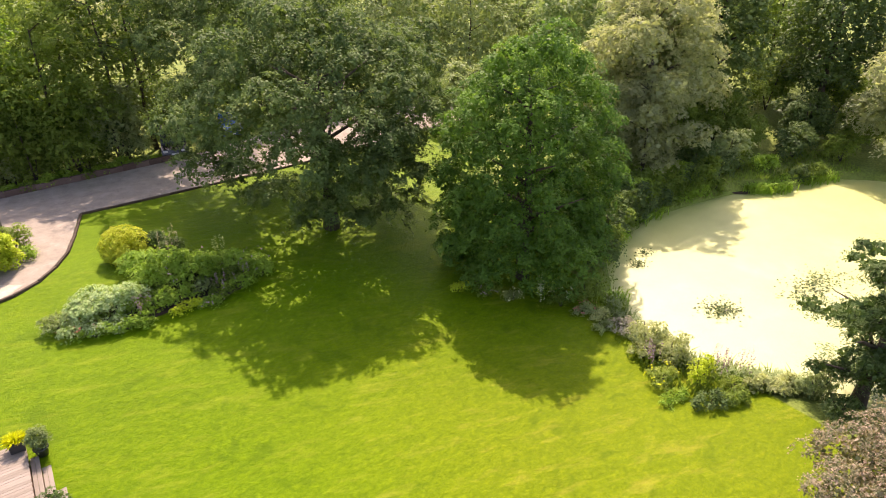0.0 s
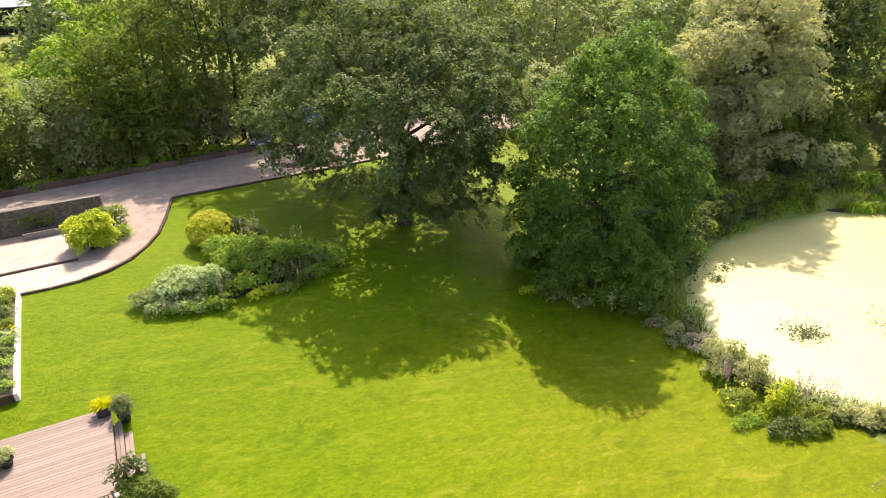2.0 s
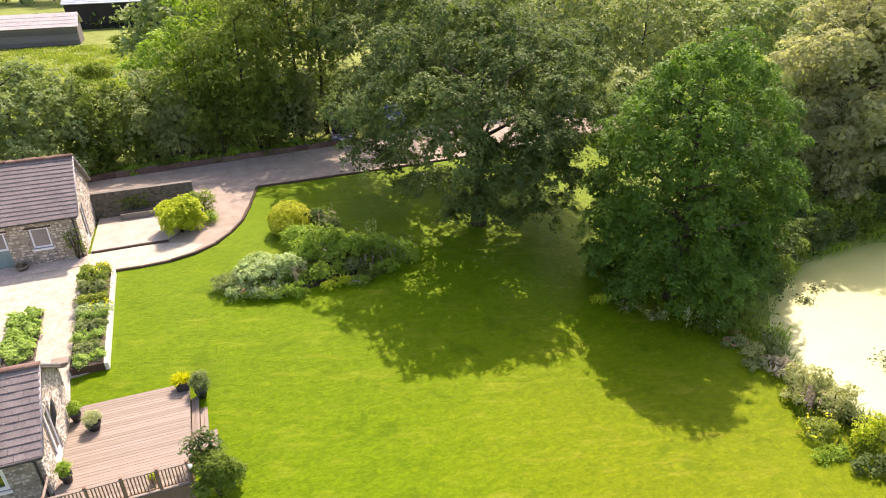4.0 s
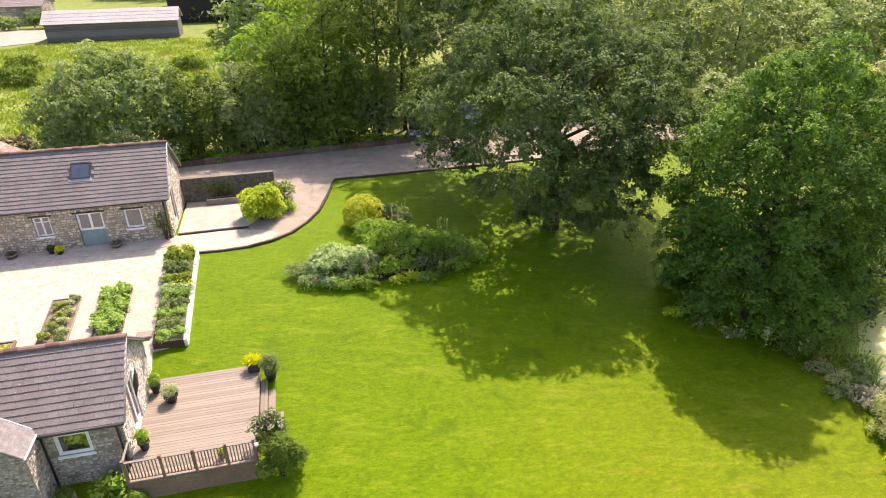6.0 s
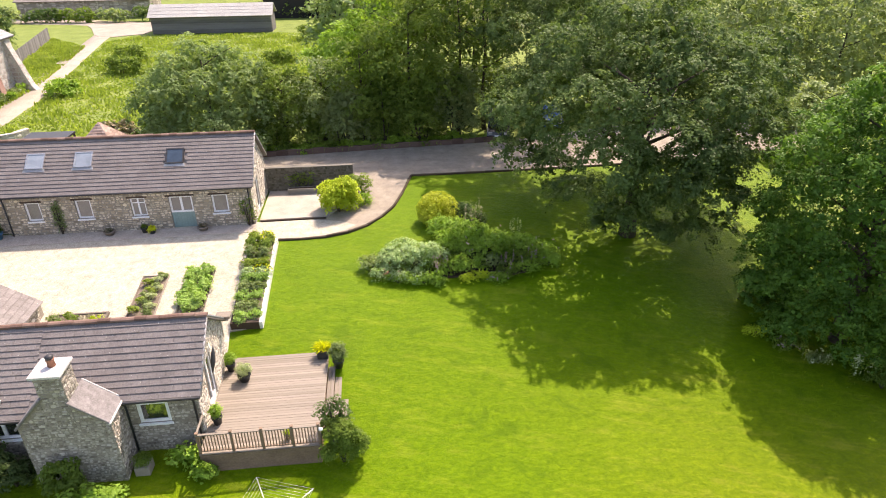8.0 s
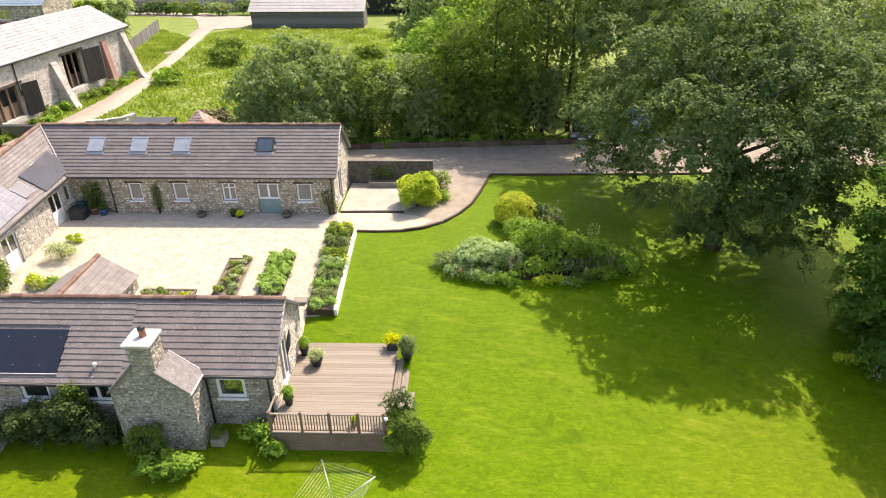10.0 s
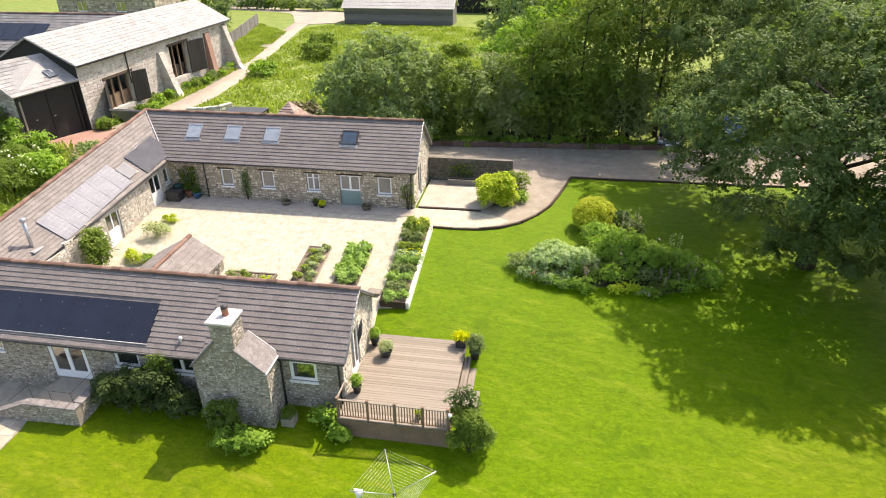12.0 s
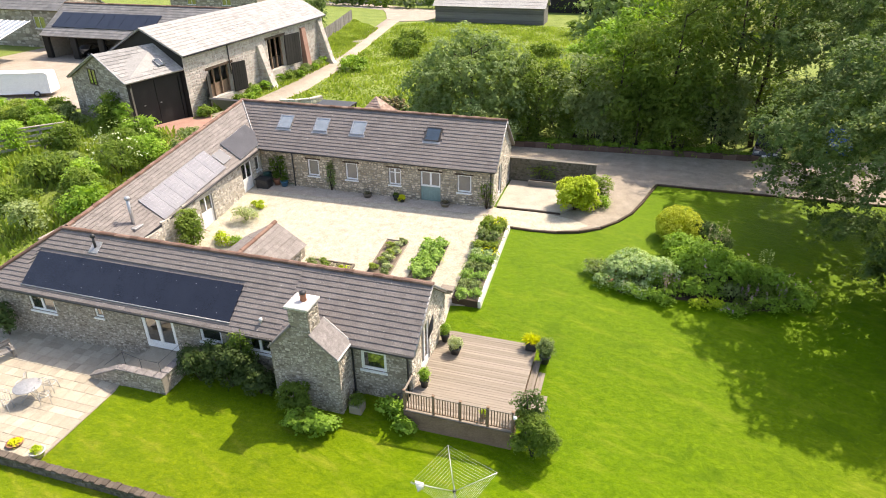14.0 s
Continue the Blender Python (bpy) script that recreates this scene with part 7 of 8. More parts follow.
# border under the lime and along the pond
border = [
    ("pale feathery sedum with dusty pink heads", 22.2, 18.5, 0.8, 0.7, 0.6, PALE_LEAF, 0.08, ROSE), ("pale feathery sedum with dusty pink heads", 22.0, 16.9, 0.7, 0.6, 0.6, PALE_LEAF, 0.08, None), ("pale grey-green grasses by the water", 23.4, 14.6, 1.1, 0.7, 0.8, BUFF_LEAF, 0.10, None), ("low bright herbs along the lawn edge", 20.5, 11.6, 0.5, 0.9, 0.6, BRIGHT_LEAF, 0.08, None), ("acid-green mound in the shade of the lime", 17.6, 23.3, 0.8, 0.6, 0.5, GOLD_LEAF, 0.08, None), ("pink-flowered rose bush under the lime", 18.6, 22.2, 1.2, 0.8, 0.6, HEDGE_LEAF, 0.08, MAUVE), ("clump of grey-leaved lavender under the lime", 19.6, 21.3, 0.8, 0.6, 0.5, PALE_LEAF, 0.08, CREAM),
    ("tall green leafy shrub by the lime trunk", 21.4, 20.9, 1.9, 0.8, 0.8, BRIGHT_LEAF, 0.12, None), ("greyish tall perennial with white flowers", 21.6, 19.6, 1.4, 0.9, 0.7, HEDGE_LEAF, 0.09, CREAM), ("rounded green shrub on the pond edge", 23.4, 19.4, 1.9, 1.3, 1.1, HEDGE_LEAF, 0.10, None),
    ("rounded dark shrub on the pond edge", 25.4, 21.4, 1.9, 1.1, 1.0, OAK_LEAF, 0.10, None), ("pale buff seedheads on the pond bank", 22.5, 17.6, 0.9, 0.6, 0.7, BUFF_LEAF, 0.08, None), ("pale buff seedheads on the pond bank", 22.8, 16.3, 1.1, 0.8, 0.8, BROWN_LEAF, 0.08, None),
    ("feathery grey-green shrub on the pond bank", 22.5, 14.6, 2.4, 1.1, 1.0, BUFF_LEAF, 0.09, None), ("feathery grey-green shrub on the pond bank", 21.9, 14.3, 1.4, 0.8, 0.8, BUFF_LEAF, 0.09, None), ("feathery grey-green shrub on the pond bank", 22.7, 13.2, 2.3, 0.9, 0.9, BUFF_LEAF, 0.09, None), ("mixed green shrub with orange berries", 21.0, 12.6, 1.3, 0.8, 0.7, MEADOW_GRASS, 0.08, YELLOW),
    ("golden-leaved bush in the border", 22.4, 11.6, 2.2, 0.8, 0.75, GOLD_LEAF, 0.09, None), ("dark green glossy shrub at the lawn edge", 21.4, 10.4, 1.0, 0.9, 0.7, DARK_LEAF, 0.09, None), ("dark green glossy shrub at the lawn edge", 22.6, 9.9, 0.9, 0.7, 0.6, HEDGE_LEAF, 0.09, None),
    ("yellow-green mound in the border", 23.4, 10.5, 0.8, 0.5, 0.5, MEADOW_GRASS, 0.08, None), ("greyish green grasses by the pond", 24.3, 9.9, 0.9, 0.7, 0.6, BUFF_LEAF, 0.12, None), ("greyish green grasses by the pond", 25.2, 9.2, 0.9, 0.8, 0.6, BUFF_LEAF, 0.12, None), ("grey-green bush by the pond", 26.2, 8.2, 1.6, 1.0, 0.9, PALE_LEAF, 0.10, None), ("shaded evergreen under the cedar", 25.6, 6.9, 1.3, 1.0, 0.9, DARK_LEAF, 0.10, None)]
for k, (lb, x, y, h, rx, ry, lf, sz, fl) in enumerate(border):
    h *= 0.78
    shrub(lb, x, y, h, rx, ry, lf, 560 + k, sz * 1.05, 34, 0.2, flowers=fl, flower_n=14 if fl else 0, group="pond border", density=0.75)
for k, (x, y, n, m) in enumerate([(21.3, 13.6, 9, MAUVE), (23.2, 11.2, 12, MAUVE), (24.0, 10.6, 8, MAUVE), (20.9, 20.2, 9, CREAM)]):
    spikes("upright mauve flower spikes by the pond" if m is MAUVE else "tall white flower heads by the lime", x, y, n, 1.9, 0.35, m, 600 + k)
# shrubs on the far pond bank
rp = np.random.default_rng(9)
for k, (x, y, h, w, lf) in enumerate([(28.8, 24.9, 1.4, 1.2, BRIGHT_LEAF), (30.6, 26.2, 2.2, 1.5, HEDGE_LEAF), (33.4, 26.6, 2.4, 1.6, DARK_LEAF), (36.2, 26.2, 2.0, 1.5, HEDGE_LEAF), (40.2, 26.0, 1.3, 1.6, BRIGHT_LEAF), (43.0, 26.4, 2.6, 1.8, OAK_LEAF), (46.0, 25.8, 3.4, 2.0, PALE_LEAF),
                                      (48.6, 24.0, 1.4, 1.3, BRIGHT_LEAF), (49.6, 26.5, 3.6, 2.2, HEDGE_LEAF), (53.0, 24.0, 3.2, 2.2, DARK_LEAF), (56.5, 21.6, 3.0, 2.0, HEDGE_LEAF), (43.5, 29.5, 4.5, 2.6, HEDGE_LEAF), (57.0, 25.5, 5.0, 2.6, DARK_LEAF), (26.6, 24.6, 3.0, 1.8, OAK_LEAF), (29.6, 28.4, 3.6, 2.2, HEDGE_LEAF), (34.0, 30.5, 4.0, 2.4, DARK_LEAF), (37.8, 25.6, 1.4, 1.1, HEDGE_LEAF), (41.6, 25.2, 1.6, 1.3, HEDGE_LEAF), (62.0, 22.5, 4.0, 2.6, HEDGE_LEAF), (65.5, 19.0, 4.6, 2.8, DARK_LEAF), (66.0, 27.0, 6.0, 3.2, HEDGE_LEAF), (49.0, 29.0, 5.0, 2.8, HEDGE_LEAF), (39.5, 31.5, 4.0, 2.6, HEDGE_LEAF), (35.0, 26.0, 1.6, 1.3, BRIGHT_LEAF), (32.2, 25.6, 1.2, 1.1, HEDGE_LEAF), (60.5, 31.0, 6.0, 3.0, HEDGE_LEAF), (24.6, 26.4, 2.6, 1.7, HEDGE_LEAF)]):
    shrub("wild leafy shrub on the pond bank", x, y, h, w, w * 0.9, lf, 620 + k, 0.19, 40, 0.38, group="pond bank shrubs")

for k in range(17):
    u = k / 16
    x, y = 26.4 + 20.0 * u + rp.uniform(-0.4, 0.4), 21.3 + 4.3 * min(1, u * 2.2) - 1.4 * max(0, u - 0.5) + rp.uniform(-0.2, 0.3)
    shrub("dark bush hanging over the shaded pond edge", x, y, rp.uniform(1.1, 2.2), rp.uniform(1.0, 1.5), 0.9, (DARK_LEAF, HEDGE_LEAF, OAK_LEAF)[k % 3], 660 + k, 0.17, 30, 0.34, group="pond bank shrubs", stems=2)

for k, (x, y, h, lf) in enumerate([(30.9, 23.9, 1.3, BRIGHT_LEAF), (32.4, 24.3, 1.9, HEDGE_LEAF), (33.9, 24.7, 2.1, DARK_LEAF), (35.4, 24.9, 2.0, OAK_LEAF), (36.9, 25.0, 2.2, DARK_LEAF), (38.4, 25.0, 1.9, HEDGE_LEAF), (39.9, 24.9, 1.6, BRIGHT_LEAF), (41.4, 24.8, 1.5, BRIGHT_LEAF),
                                   (42.9, 24.6, 1.8, HEDGE_LEAF), (48.6, 22.4, 1.3, BRIGHT_LEAF), (50.6, 22.0, 1.9, OAK_LEAF), (52.4, 21.6, 1.7, HEDGE_LEAF)]):
    shrub("leafy bush reaching down to the water", x, y, h, 1.15, 0.85, lf, 680 + k, 0.16, 30, 0.32, z=POND_Z + 0.02, group="pond bank shrubs", stems=2)


def blades(name, label, loop_pts, n, h, width, material, seed, category, kind="stuff"):
    """Standing blades of grass or reed over an area."""
    r = np.random.default_rng(seed)
    xs, ys = [p[0] for p in loop_pts], [p[1] for p in loop_pts]
    x, y = r.uniform(min(xs), max(xs), n * 3), r.uniform(min(ys), max(ys), n * 3)
    ok = loop_distance(x, y, list(loop_pts)) < 0
    x, y = x[ok][:n], y[ok][:n]
    m = len(x)
    z = ground_z(x, y)
    hh = h * r.uniform(0.5, 1.2, m) * (0.7 + 0.5 * np.sin(x * 0.9) * np.sin(y * 0.7))
    w = r.uniform(0, 6.28, m)
    dx, dy = np.cos(w) * width, np.sin(w) * width
    lx, ly = r.normal(0, 0.3, m) * hh, r.normal(0, 0.3, m) * hh
    v = np.stack([np.stack([x - dx, y - dy, z - 0.03], 1), np.stack([x + dx, y + dy, z - 0.03], 1), np.stack([x + dx * 0.5 + lx, y + dy * 0.5 + ly, z + hh], 1), np.stack([x - dx * 0.7 + lx * 0.8, y - dy * 0.7 + ly * 0.8, z + hh * 0.9], 1)], 1)
    return tagged(quads(name, v, material), label, category, kind=kind)


blades("meadow_grass", "long uncut meadow grass behind the barn", [(-34.8, 46), (-19, 46), (-18, 53), (-7, 62), (2, 75), (6, 104), (-14, 108), (-34, 108), (-40.6, 106), (-39.0, 95), (-37.2, 84), (-35.4, 75), (-33.9, 66), (-33.3, 58), (-33.6, 52)], 30000, 0.36, 0.10, MEADOW_GRASS, 21, "grass")
blades("verge_grass", "rough grass verge beside the farm track", [(-38.2, 46), (-36.9, 52), (-36.4, 62), (-37.3, 74), (-39.4, 86), (-42, 100), (-50, 108), (-46, 90), (-42, 76), (-38.6, 74), (-38.3, 60)], 9000, 0.4, 0.09, MEADOW_GRASS, 22, "grass")
blades("bank_grass", "strip of long grass on the bank above the drive", [(-19, 46.8), (-9, 47.2), (9.4, 48.6), (9, 50), (-9, 49), (-19, 48.4)], 9000, 0.42, 0.05, BRIGHT_LEAF, 23, "grass")
blades("reeds", "green reeds at the edge of the pond", [(24.2, 17.0), (27.0, 20.4), (29.4, 23.4), (33, 24.7), (39, 24.5), (45, 23.6), (50, 21.6), (56, 19.6), (58, 23), (46, 27), (33, 28.4), (27.0, 26.0), (25.0, 21.6), (22.6, 17.6), (21.2, 14.5), (21.0, 11), (23.5, 9.6), (26.0, 8.4), (26.6, 9.4), (25.0, 10.6), (23.7, 13.4)], 9000, 0.36, 0.04, HEDGE_LEAF, 24, "reeds")
rim = [(x, y) for x, y in smooth_loop(POND_EDGE, 60) if 8 < y and x < 62]


def tufts(name, label, points, out, per, h, width, material, seed):
    """Arching sedge in separate tufts along the water's edge."""
    r = np.random.default_rng(seed)
    p = np.repeat(np.array(points), per, 0) + r.normal(0, out, (len(points) * per, 2))
    n = len(p)
    w = r.uniform(0, 6.28, n)
    hh = h * r.uniform(0.5, 1.2, n)
    d = np.stack([np.cos(w), np.sin(w), np.zeros(n)], 1)
    s_ = np.stack([-np.sin(w), np.cos(w), np.zeros(n)], 1) * width
    a = np.concatenate([p, np.full((n, 1), POND_Z - 0.05)], 1)
    b_ = a + d * (hh * 0.25)[:, None] + np.array([0, 0, 1.0]) * (hh * 0.8)[:, None]
    c_ = a + d * (hh * 0.7)[:, None] + np.array([0, 0, 1.0]) * (hh * 0.95)[:, None]
    v = np.concatenate([np.stack([a - s_, a + s_, b_ + s_, b_ - s_], 1), np.stack([b_ - s_, b_ + s_, c_ + s_ * 0.3, c_ - s_ * 0.3], 1)])
    return tagged(quads(name, v, material), label, "sedge", kind="stuff")


north = [(x, y + 0.1) for x, y in rim if y > 18.5]
west = [(x - 0.2, y) for x, y in rim if y <= 18.5 and x < 30]
tufts("sedge", "bright green sedge arching over the pond edge", [p for p in north if math.sin(p[0] * 1.1) + math.sin(p[1] * 2.3 + p[0] * 0.4) > 0.35], 0.32, 14, 0.8, 0.035, BRIGHT_LEAF, 26)
tufts("sedge", "pale green sedge along the planted pond bank", west, 0.28, 12, 0.7, 0.03, PALE_LEAF, 27)
slab("earth", [(44.0, 24.4), (45.4, 23.2), (46.6, 22.9), (47.4, 24.0), (45.6, 25.2)], -3.15, 0.4, SOIL, "bare reddish earth on the pond bank", "earth bank")

# lily pads and twigs on the pond
rl_ = np.random.default_rng(14)
for lx, ly, n, sx, sy in ((29.2, 14.8, 260, 0.9, 0.7), (35.9, 13.0, 460, 1.9, 0.9), (31.2, 21.6, 80, 0.4, 0.3), (29.6, 20.9, 120, 0.5, 0.4)):
    lily = thing("water_lily", (lx, ly, POND_Z), "patch of dark lily leaves standing in the pond", "water lily")
    p = np.stack([lx + rl_.normal(0, sx, n) * 0.7, ly + rl_.normal(0, sy, n) * 0.7, POND_Z + rl_.uniform(0.02, 0.22, n)], 1)
    tagged(quads("foliage", leaf_quads(p, np.tile([0, 0, 1.0], (n, 1)), 0.15, rl_, 0.8, 0.4, 0.8), IVY_LEAF, lily), kind="stuff")

# hedge and rough planting west of the wing
rh = np.random.default_rng(15)
for k in range(34):
    x, y = rh.uniform(-52, -31), rh.uniform(20, 43)
    if x + 0.55 * y > -8.5 or (x > -42 and y > 39):
        continue
    h = rh.uniform(1.6, 3.0)
    lf = (HEDGE_LEAF, BRIGHT_LEAF, HEDGE_LEAF, PALE_LEAF)[k % 4]
    shrub("overgrown hedge shrub on the bank west of the wing", x, y, h, rh.uniform(1.3, 2.1), rh.uniform(1.3, 2.0), lf, 700 + k, 0.2, 32, 0.42, group="west hedge", stems=2)
for k, (x, y, lf) in enumerate([(-56.2, 42.6, BRIGHT_LEAF), (-54.2, 43.0, MEADOW_GRASS), (-52.6, 43.6, BRIGHT_LEAF), (-51.2, 44.2, HEDGE_LEAF), (-52.6, 40.6, MEADOW_GRASS), (-50.2, 41.2, BRIGHT_LEAF), (-48.6, 42.6, PALE_LEAF)]):
    shrub("bright unkempt shrub on the bank below the yard", x, y, 2.0, 1.5, 1.3, lf, 740 + k, 0.2, 32, 0.4, group="west hedge", stems=2)
shrub("large flowering elder with flat cream blossom", -34.6, 33.4, 3.0, 2.2, 2.0, HEDGE_LEAF, 760, 0.14, 26, 0.34, flowers=CREAM, flower_n=30, fsize=0.14)
shrub("large flowering elder with flat cream blossom", -36.6, 36.2, 2.8, 1.8, 1.8, HEDGE_LEAF, 761, 0.14, 26, 0.34, flowers=CREAM, flower_n=20, fsize=0.14)
blades("bank_grass", "long weedy grass on the bank behind the wing", [(-29.5, 20), (-29.5, 38), (-34, 42), (-50, 44), (-54, 30), (-48, 18)], 10000, 0.7, 0.08, MEADOW_GRASS, 25, "grass")
for k, (x, y, h, w, lf) in enumerate([(-33.0, 69.5, 2.0, 1.9, BRIGHT_LEAF), (-30.0, 79.5, 2.4, 2.4, HEDGE_LEAF), (-31.5, 88.0, 2.4, 2.4, HEDGE_LEAF), (-8.4, 101.0, 2.6, 3.4, HEDGE_LEAF), (-21.0, 52.0, 2.2, 1.8, COPPER_LEAF), (-3.0, 92.0, 3.0, 3.2, PALE_LEAF), (-12.0, 84.0, 1.8, 2.2, HEDGE_LEAF), (-48.5, 84.0, 4.0, 3.0, HEDGE_LEAF), (-51.5, 92.0, 4.5, 3.4, HEDGE_LEAF), (-54.0, 100.0, 5.0, 3.6, OAK_LEAF)]):
    shrub("bramble and scrub by the farm track", x, y, h, w, w, lf, 780 + k, 0.28, 40, 0.6, group="track scrub", stems=2)
for k, (x, y, h, w, lf) in enumerate([(-37.9, 50.0, 1.2, 0.7, HEDGE_LEAF), (-37.8, 56.0, 1.1, 0.7, BRIGHT_LEAF), (-37.7, 64.0, 1.0, 0.7, HEDGE_LEAF), (-37.7, 47.5, 1.3, 0.8, HEDGE_LEAF), (-42.6, 42.0, 3.9, 1.2, HEDGE_LEAF), (-40.9, 41.2, 3.0, 0.9, BRIGHT_LEAF)]):
    shrub("weeds growing against the stone wall", x, y, h, w, w, lf, 800 + k, 0.16, 24, 0.3, group="wall weeds", stems=2)

rv_ = np.random.default_rng(808)
for k in range(22):
    x, y = BW + 0.9 + rv_.uniform(-0.4, 0.5), 47.6 + 1.15 * k + rv_.uniform(-0.4, 0.4)
    if 58.2 < y < 59.8 or y > 71.6:
        continue
    shrub("lush nettles and weeds along the barn foot", x, y, rv_.uniform(0.7, 1.3), rv_.uniform(0.5, 0.8), 0.75, (BRIGHT_LEAF, HEDGE_LEAF, PALE_LEAF)[k % 3], 1100 + k, 0.16, 18, 0.24, group="barn weeds", stems=1, lobes=4)

# planting round the house
shrub("rounded evergreen shrub by the deck corner", -2.05, 17.75, 2.3, 0.98, 0.85, HEDGE_LEAF, 820, 0.085, 60, 0.2, density=1.2)
shrub("looser upper growth of an evergreen by the deck", -2.35, 18.6, 2.9, 0.7, 0.55, OAK_LEAF, 838, 0.085, 40, 0.2, density=0.8)
shrub("spreading large-leaved shrub below the chimney", -10.85, 16.55, 1.15, 1.15, 0.75, BRIGHT_LEAF, 821, 0.17, 34, 0.26)
shrub("dark climber against the chimney foot", -11.95, 17.25, 1.85, 0.75, 0.5, HEDGE_LEAF, 822, 0.13, 50, 0.22)
shrub("dense dark climber under the cottage windows", -15.5, 17.95, 2.55, 1.55, 0.85, IVY_LEAF, 823, 0.11, 60, 0.24, density=1.2)
shrub("dense dark climber under the cottage windows", -14.0, 17.9, 1.6, 0.95, 0.75, IVY_LEAF, 824, 0.11, 60, 0.24)
shrub("dense dark climber under the cottage windows", -17.1, 17.9, 2.0, 1.1, 0.75, IVY_LEAF, 825, 0.11, 60, 0.24)
shrub("large-leaved plant beside the deck", -7.9, 18.3, 1.0, 0.7, 0.5, BRIGHT_LEAF, 826, 0.2, 20, 0.25)
shrub("large-leaved plant beside the deck", -7.2, 17.6, 0.8, 0.4, 0.4, BRIGHT_LEAF, 827, 0.2, 20, 0.25)
shrub("lichen-green climber flat on the barn wall", -18.6, 34.72, 2.4, 0.40, 0.08, PALE_LEAF, 828, 0.08, 26, 0.16)
shrub("sparse climber on the barn corner", -8.0, 34.6, 2.2, 0.55, 0.16, HEDGE_LEAF, 829, 0.09, 14, 0.2, density=0.6)
shrub("green climber in the courtyard corner", -22.7, 35.0, 2.3, 0.75, 0.16, HEDGE_LEAF, 830, 0.09, 26, 0.18)
shrub("ivy growing over the wing wall", -23.65, 26.6, 2.9, 0.42, 1.3, HEDGE_LEAF, 831, 0.13, 40, 0.24)
shrub("feathery grey-green shrub in the courtyard", -22.1, 29.9, 1.2, 0.9, 0.8, GREY_LEAF, 832, 0.09)
shrub("yellow-flowered mound in the courtyard", -22.2, 31.4, 0.6, 0.5, 0.45, GOLD_LEAF, 833, 0.08)
shrub("golden shrub in the courtyard bed", -22.2, 27.4, 0.9, 0.7, 0.6, GOLD_LEAF, 834, 0.09)
shrub("bright green shrub in the courtyard bed", -21.2, 27.5, 0.7, 0.5, 0.5, BRIGHT_LEAF, 835, 0.09)
shrub("dark shrub at the west end of the cottage", -28.6, 18.2, 2.2, 1.0, 0.6, DARK_LEAF, 836, 0.12)
shrub("tall arching climber with yellow-green tips under the eave", -15.1, 18.3, 3.05, 0.75, 0.4, HEDGE_LEAF, 837, 0.11, 40, 0.22)
rfh = np.random.default_rng(88)
for k in range(13):
    shrub("roadside hedge beyond the lane", -72.0 + 6.2 * k, 126.5 + rfh.uniform(-1, 1), rfh.uniform(2.5, 3.6), 3.6, 1.8, (HEDGE_LEAF, PALE_LEAF, OAK_LEAF)[k % 3], 1000 + k, 0.45, 26, 0.8, group="lane hedge", stems=1)
for k in range(10):
    shrub("shaded thicket behind the bank trees", -6.0 + 3.2 * k, 57.5 + 1.2 * math.sin(k * 2.1), 4.2, 2.6, 1.6, (HEDGE_LEAF, DARK_LEAF)[k % 2], 1070 + k, 0.4, 26, 0.7, group="back thicket", stems=1)
# ---------------------------------------------------------------- courtyard beds, pots and garden things

def framed_bed(label, x0, x1, y0, y1, lift, material, edge=0.06, piece="edging_board", south=None):
    """A bed held by boards, following the slope."""
    z0, z1 = gz(x0, y0), gz(x0, y1)
    b = thing("raised_bed", ((x0 + x1) / 2, (y0 + y1) / 2, z0), label, "raised bed")
    sl = math.atan2(z1 - z0, y1 - y0)
    L = math.hypot(y1 - y0, z1 - z0)
    m = Matrix.Translation(((x0 + x1) / 2, (y0 + y1) / 2, (z0 + z1) / 2)) @ Matrix.Rotation(sl, 4, "X")
    w = (x1 - x0) / 2
    boxed(piece, -w, -w + edge, -L / 2, L / 2, -0.2, lift, south or material, b, 0.012, m)
    boxed(piece, w - edge, w, -L / 2, L / 2, -0.2, lift, material, b, 0.012, m)
    boxed(piece, -w + edge, w - edge, -L / 2, -L / 2 + edge, -0.2, lift + 0.003, south or material, b, 0.012, m)
    boxed(piece, -w + edge, w - edge, L / 2 - edge, L / 2, -0.2, lift + 0.003, material, b, 0.012, m)
    boxed("earth", -w + edge, w - edge, -L / 2 + edge, L / 2 - edge, -0.2, lift - 0.05, DRYSOIL, b, 0.0, m)
    return b


framed_bed("timber-edged vegetable bed with sparse seedlings", -12.75, -11.4, 26.6, 29.9, 0.12, COPING)
framed_bed("timber-edged vegetable bed full of leafy crops", -10.45, -9.1, 26.8, 30.1, 0.12, COPING)
framed_bed("long raised border with a white-painted edge board", -7.55, -6.05, 25.5, 32.4, 0.42, LIME, 0.16, south=SLEEPER)
framed_bed("stone-edged courtyard bed with low plants", -16.3, -13.6, 26.2, 27.2, 0.2, COPING, 0.1)
rv = np.random.default_rng(41)
for k in range(13):
    x, y = -12.1 + rv.uniform(-0.45, 0.45), 26.9 + 2.8 * k / 12
    shrub("small vegetable seedling clump", x, y, rv.uniform(0.22, 0.42), 0.3, 0.24, (PALE_LEAF, MEADOW_GRASS, GREY_LEAF)[k % 3], 850 + k, 0.08, 20, 0.12, z=gz(x, y) + 0.1, group="seedlings", lobes=3, stems=0, category="plant", name="seedling")
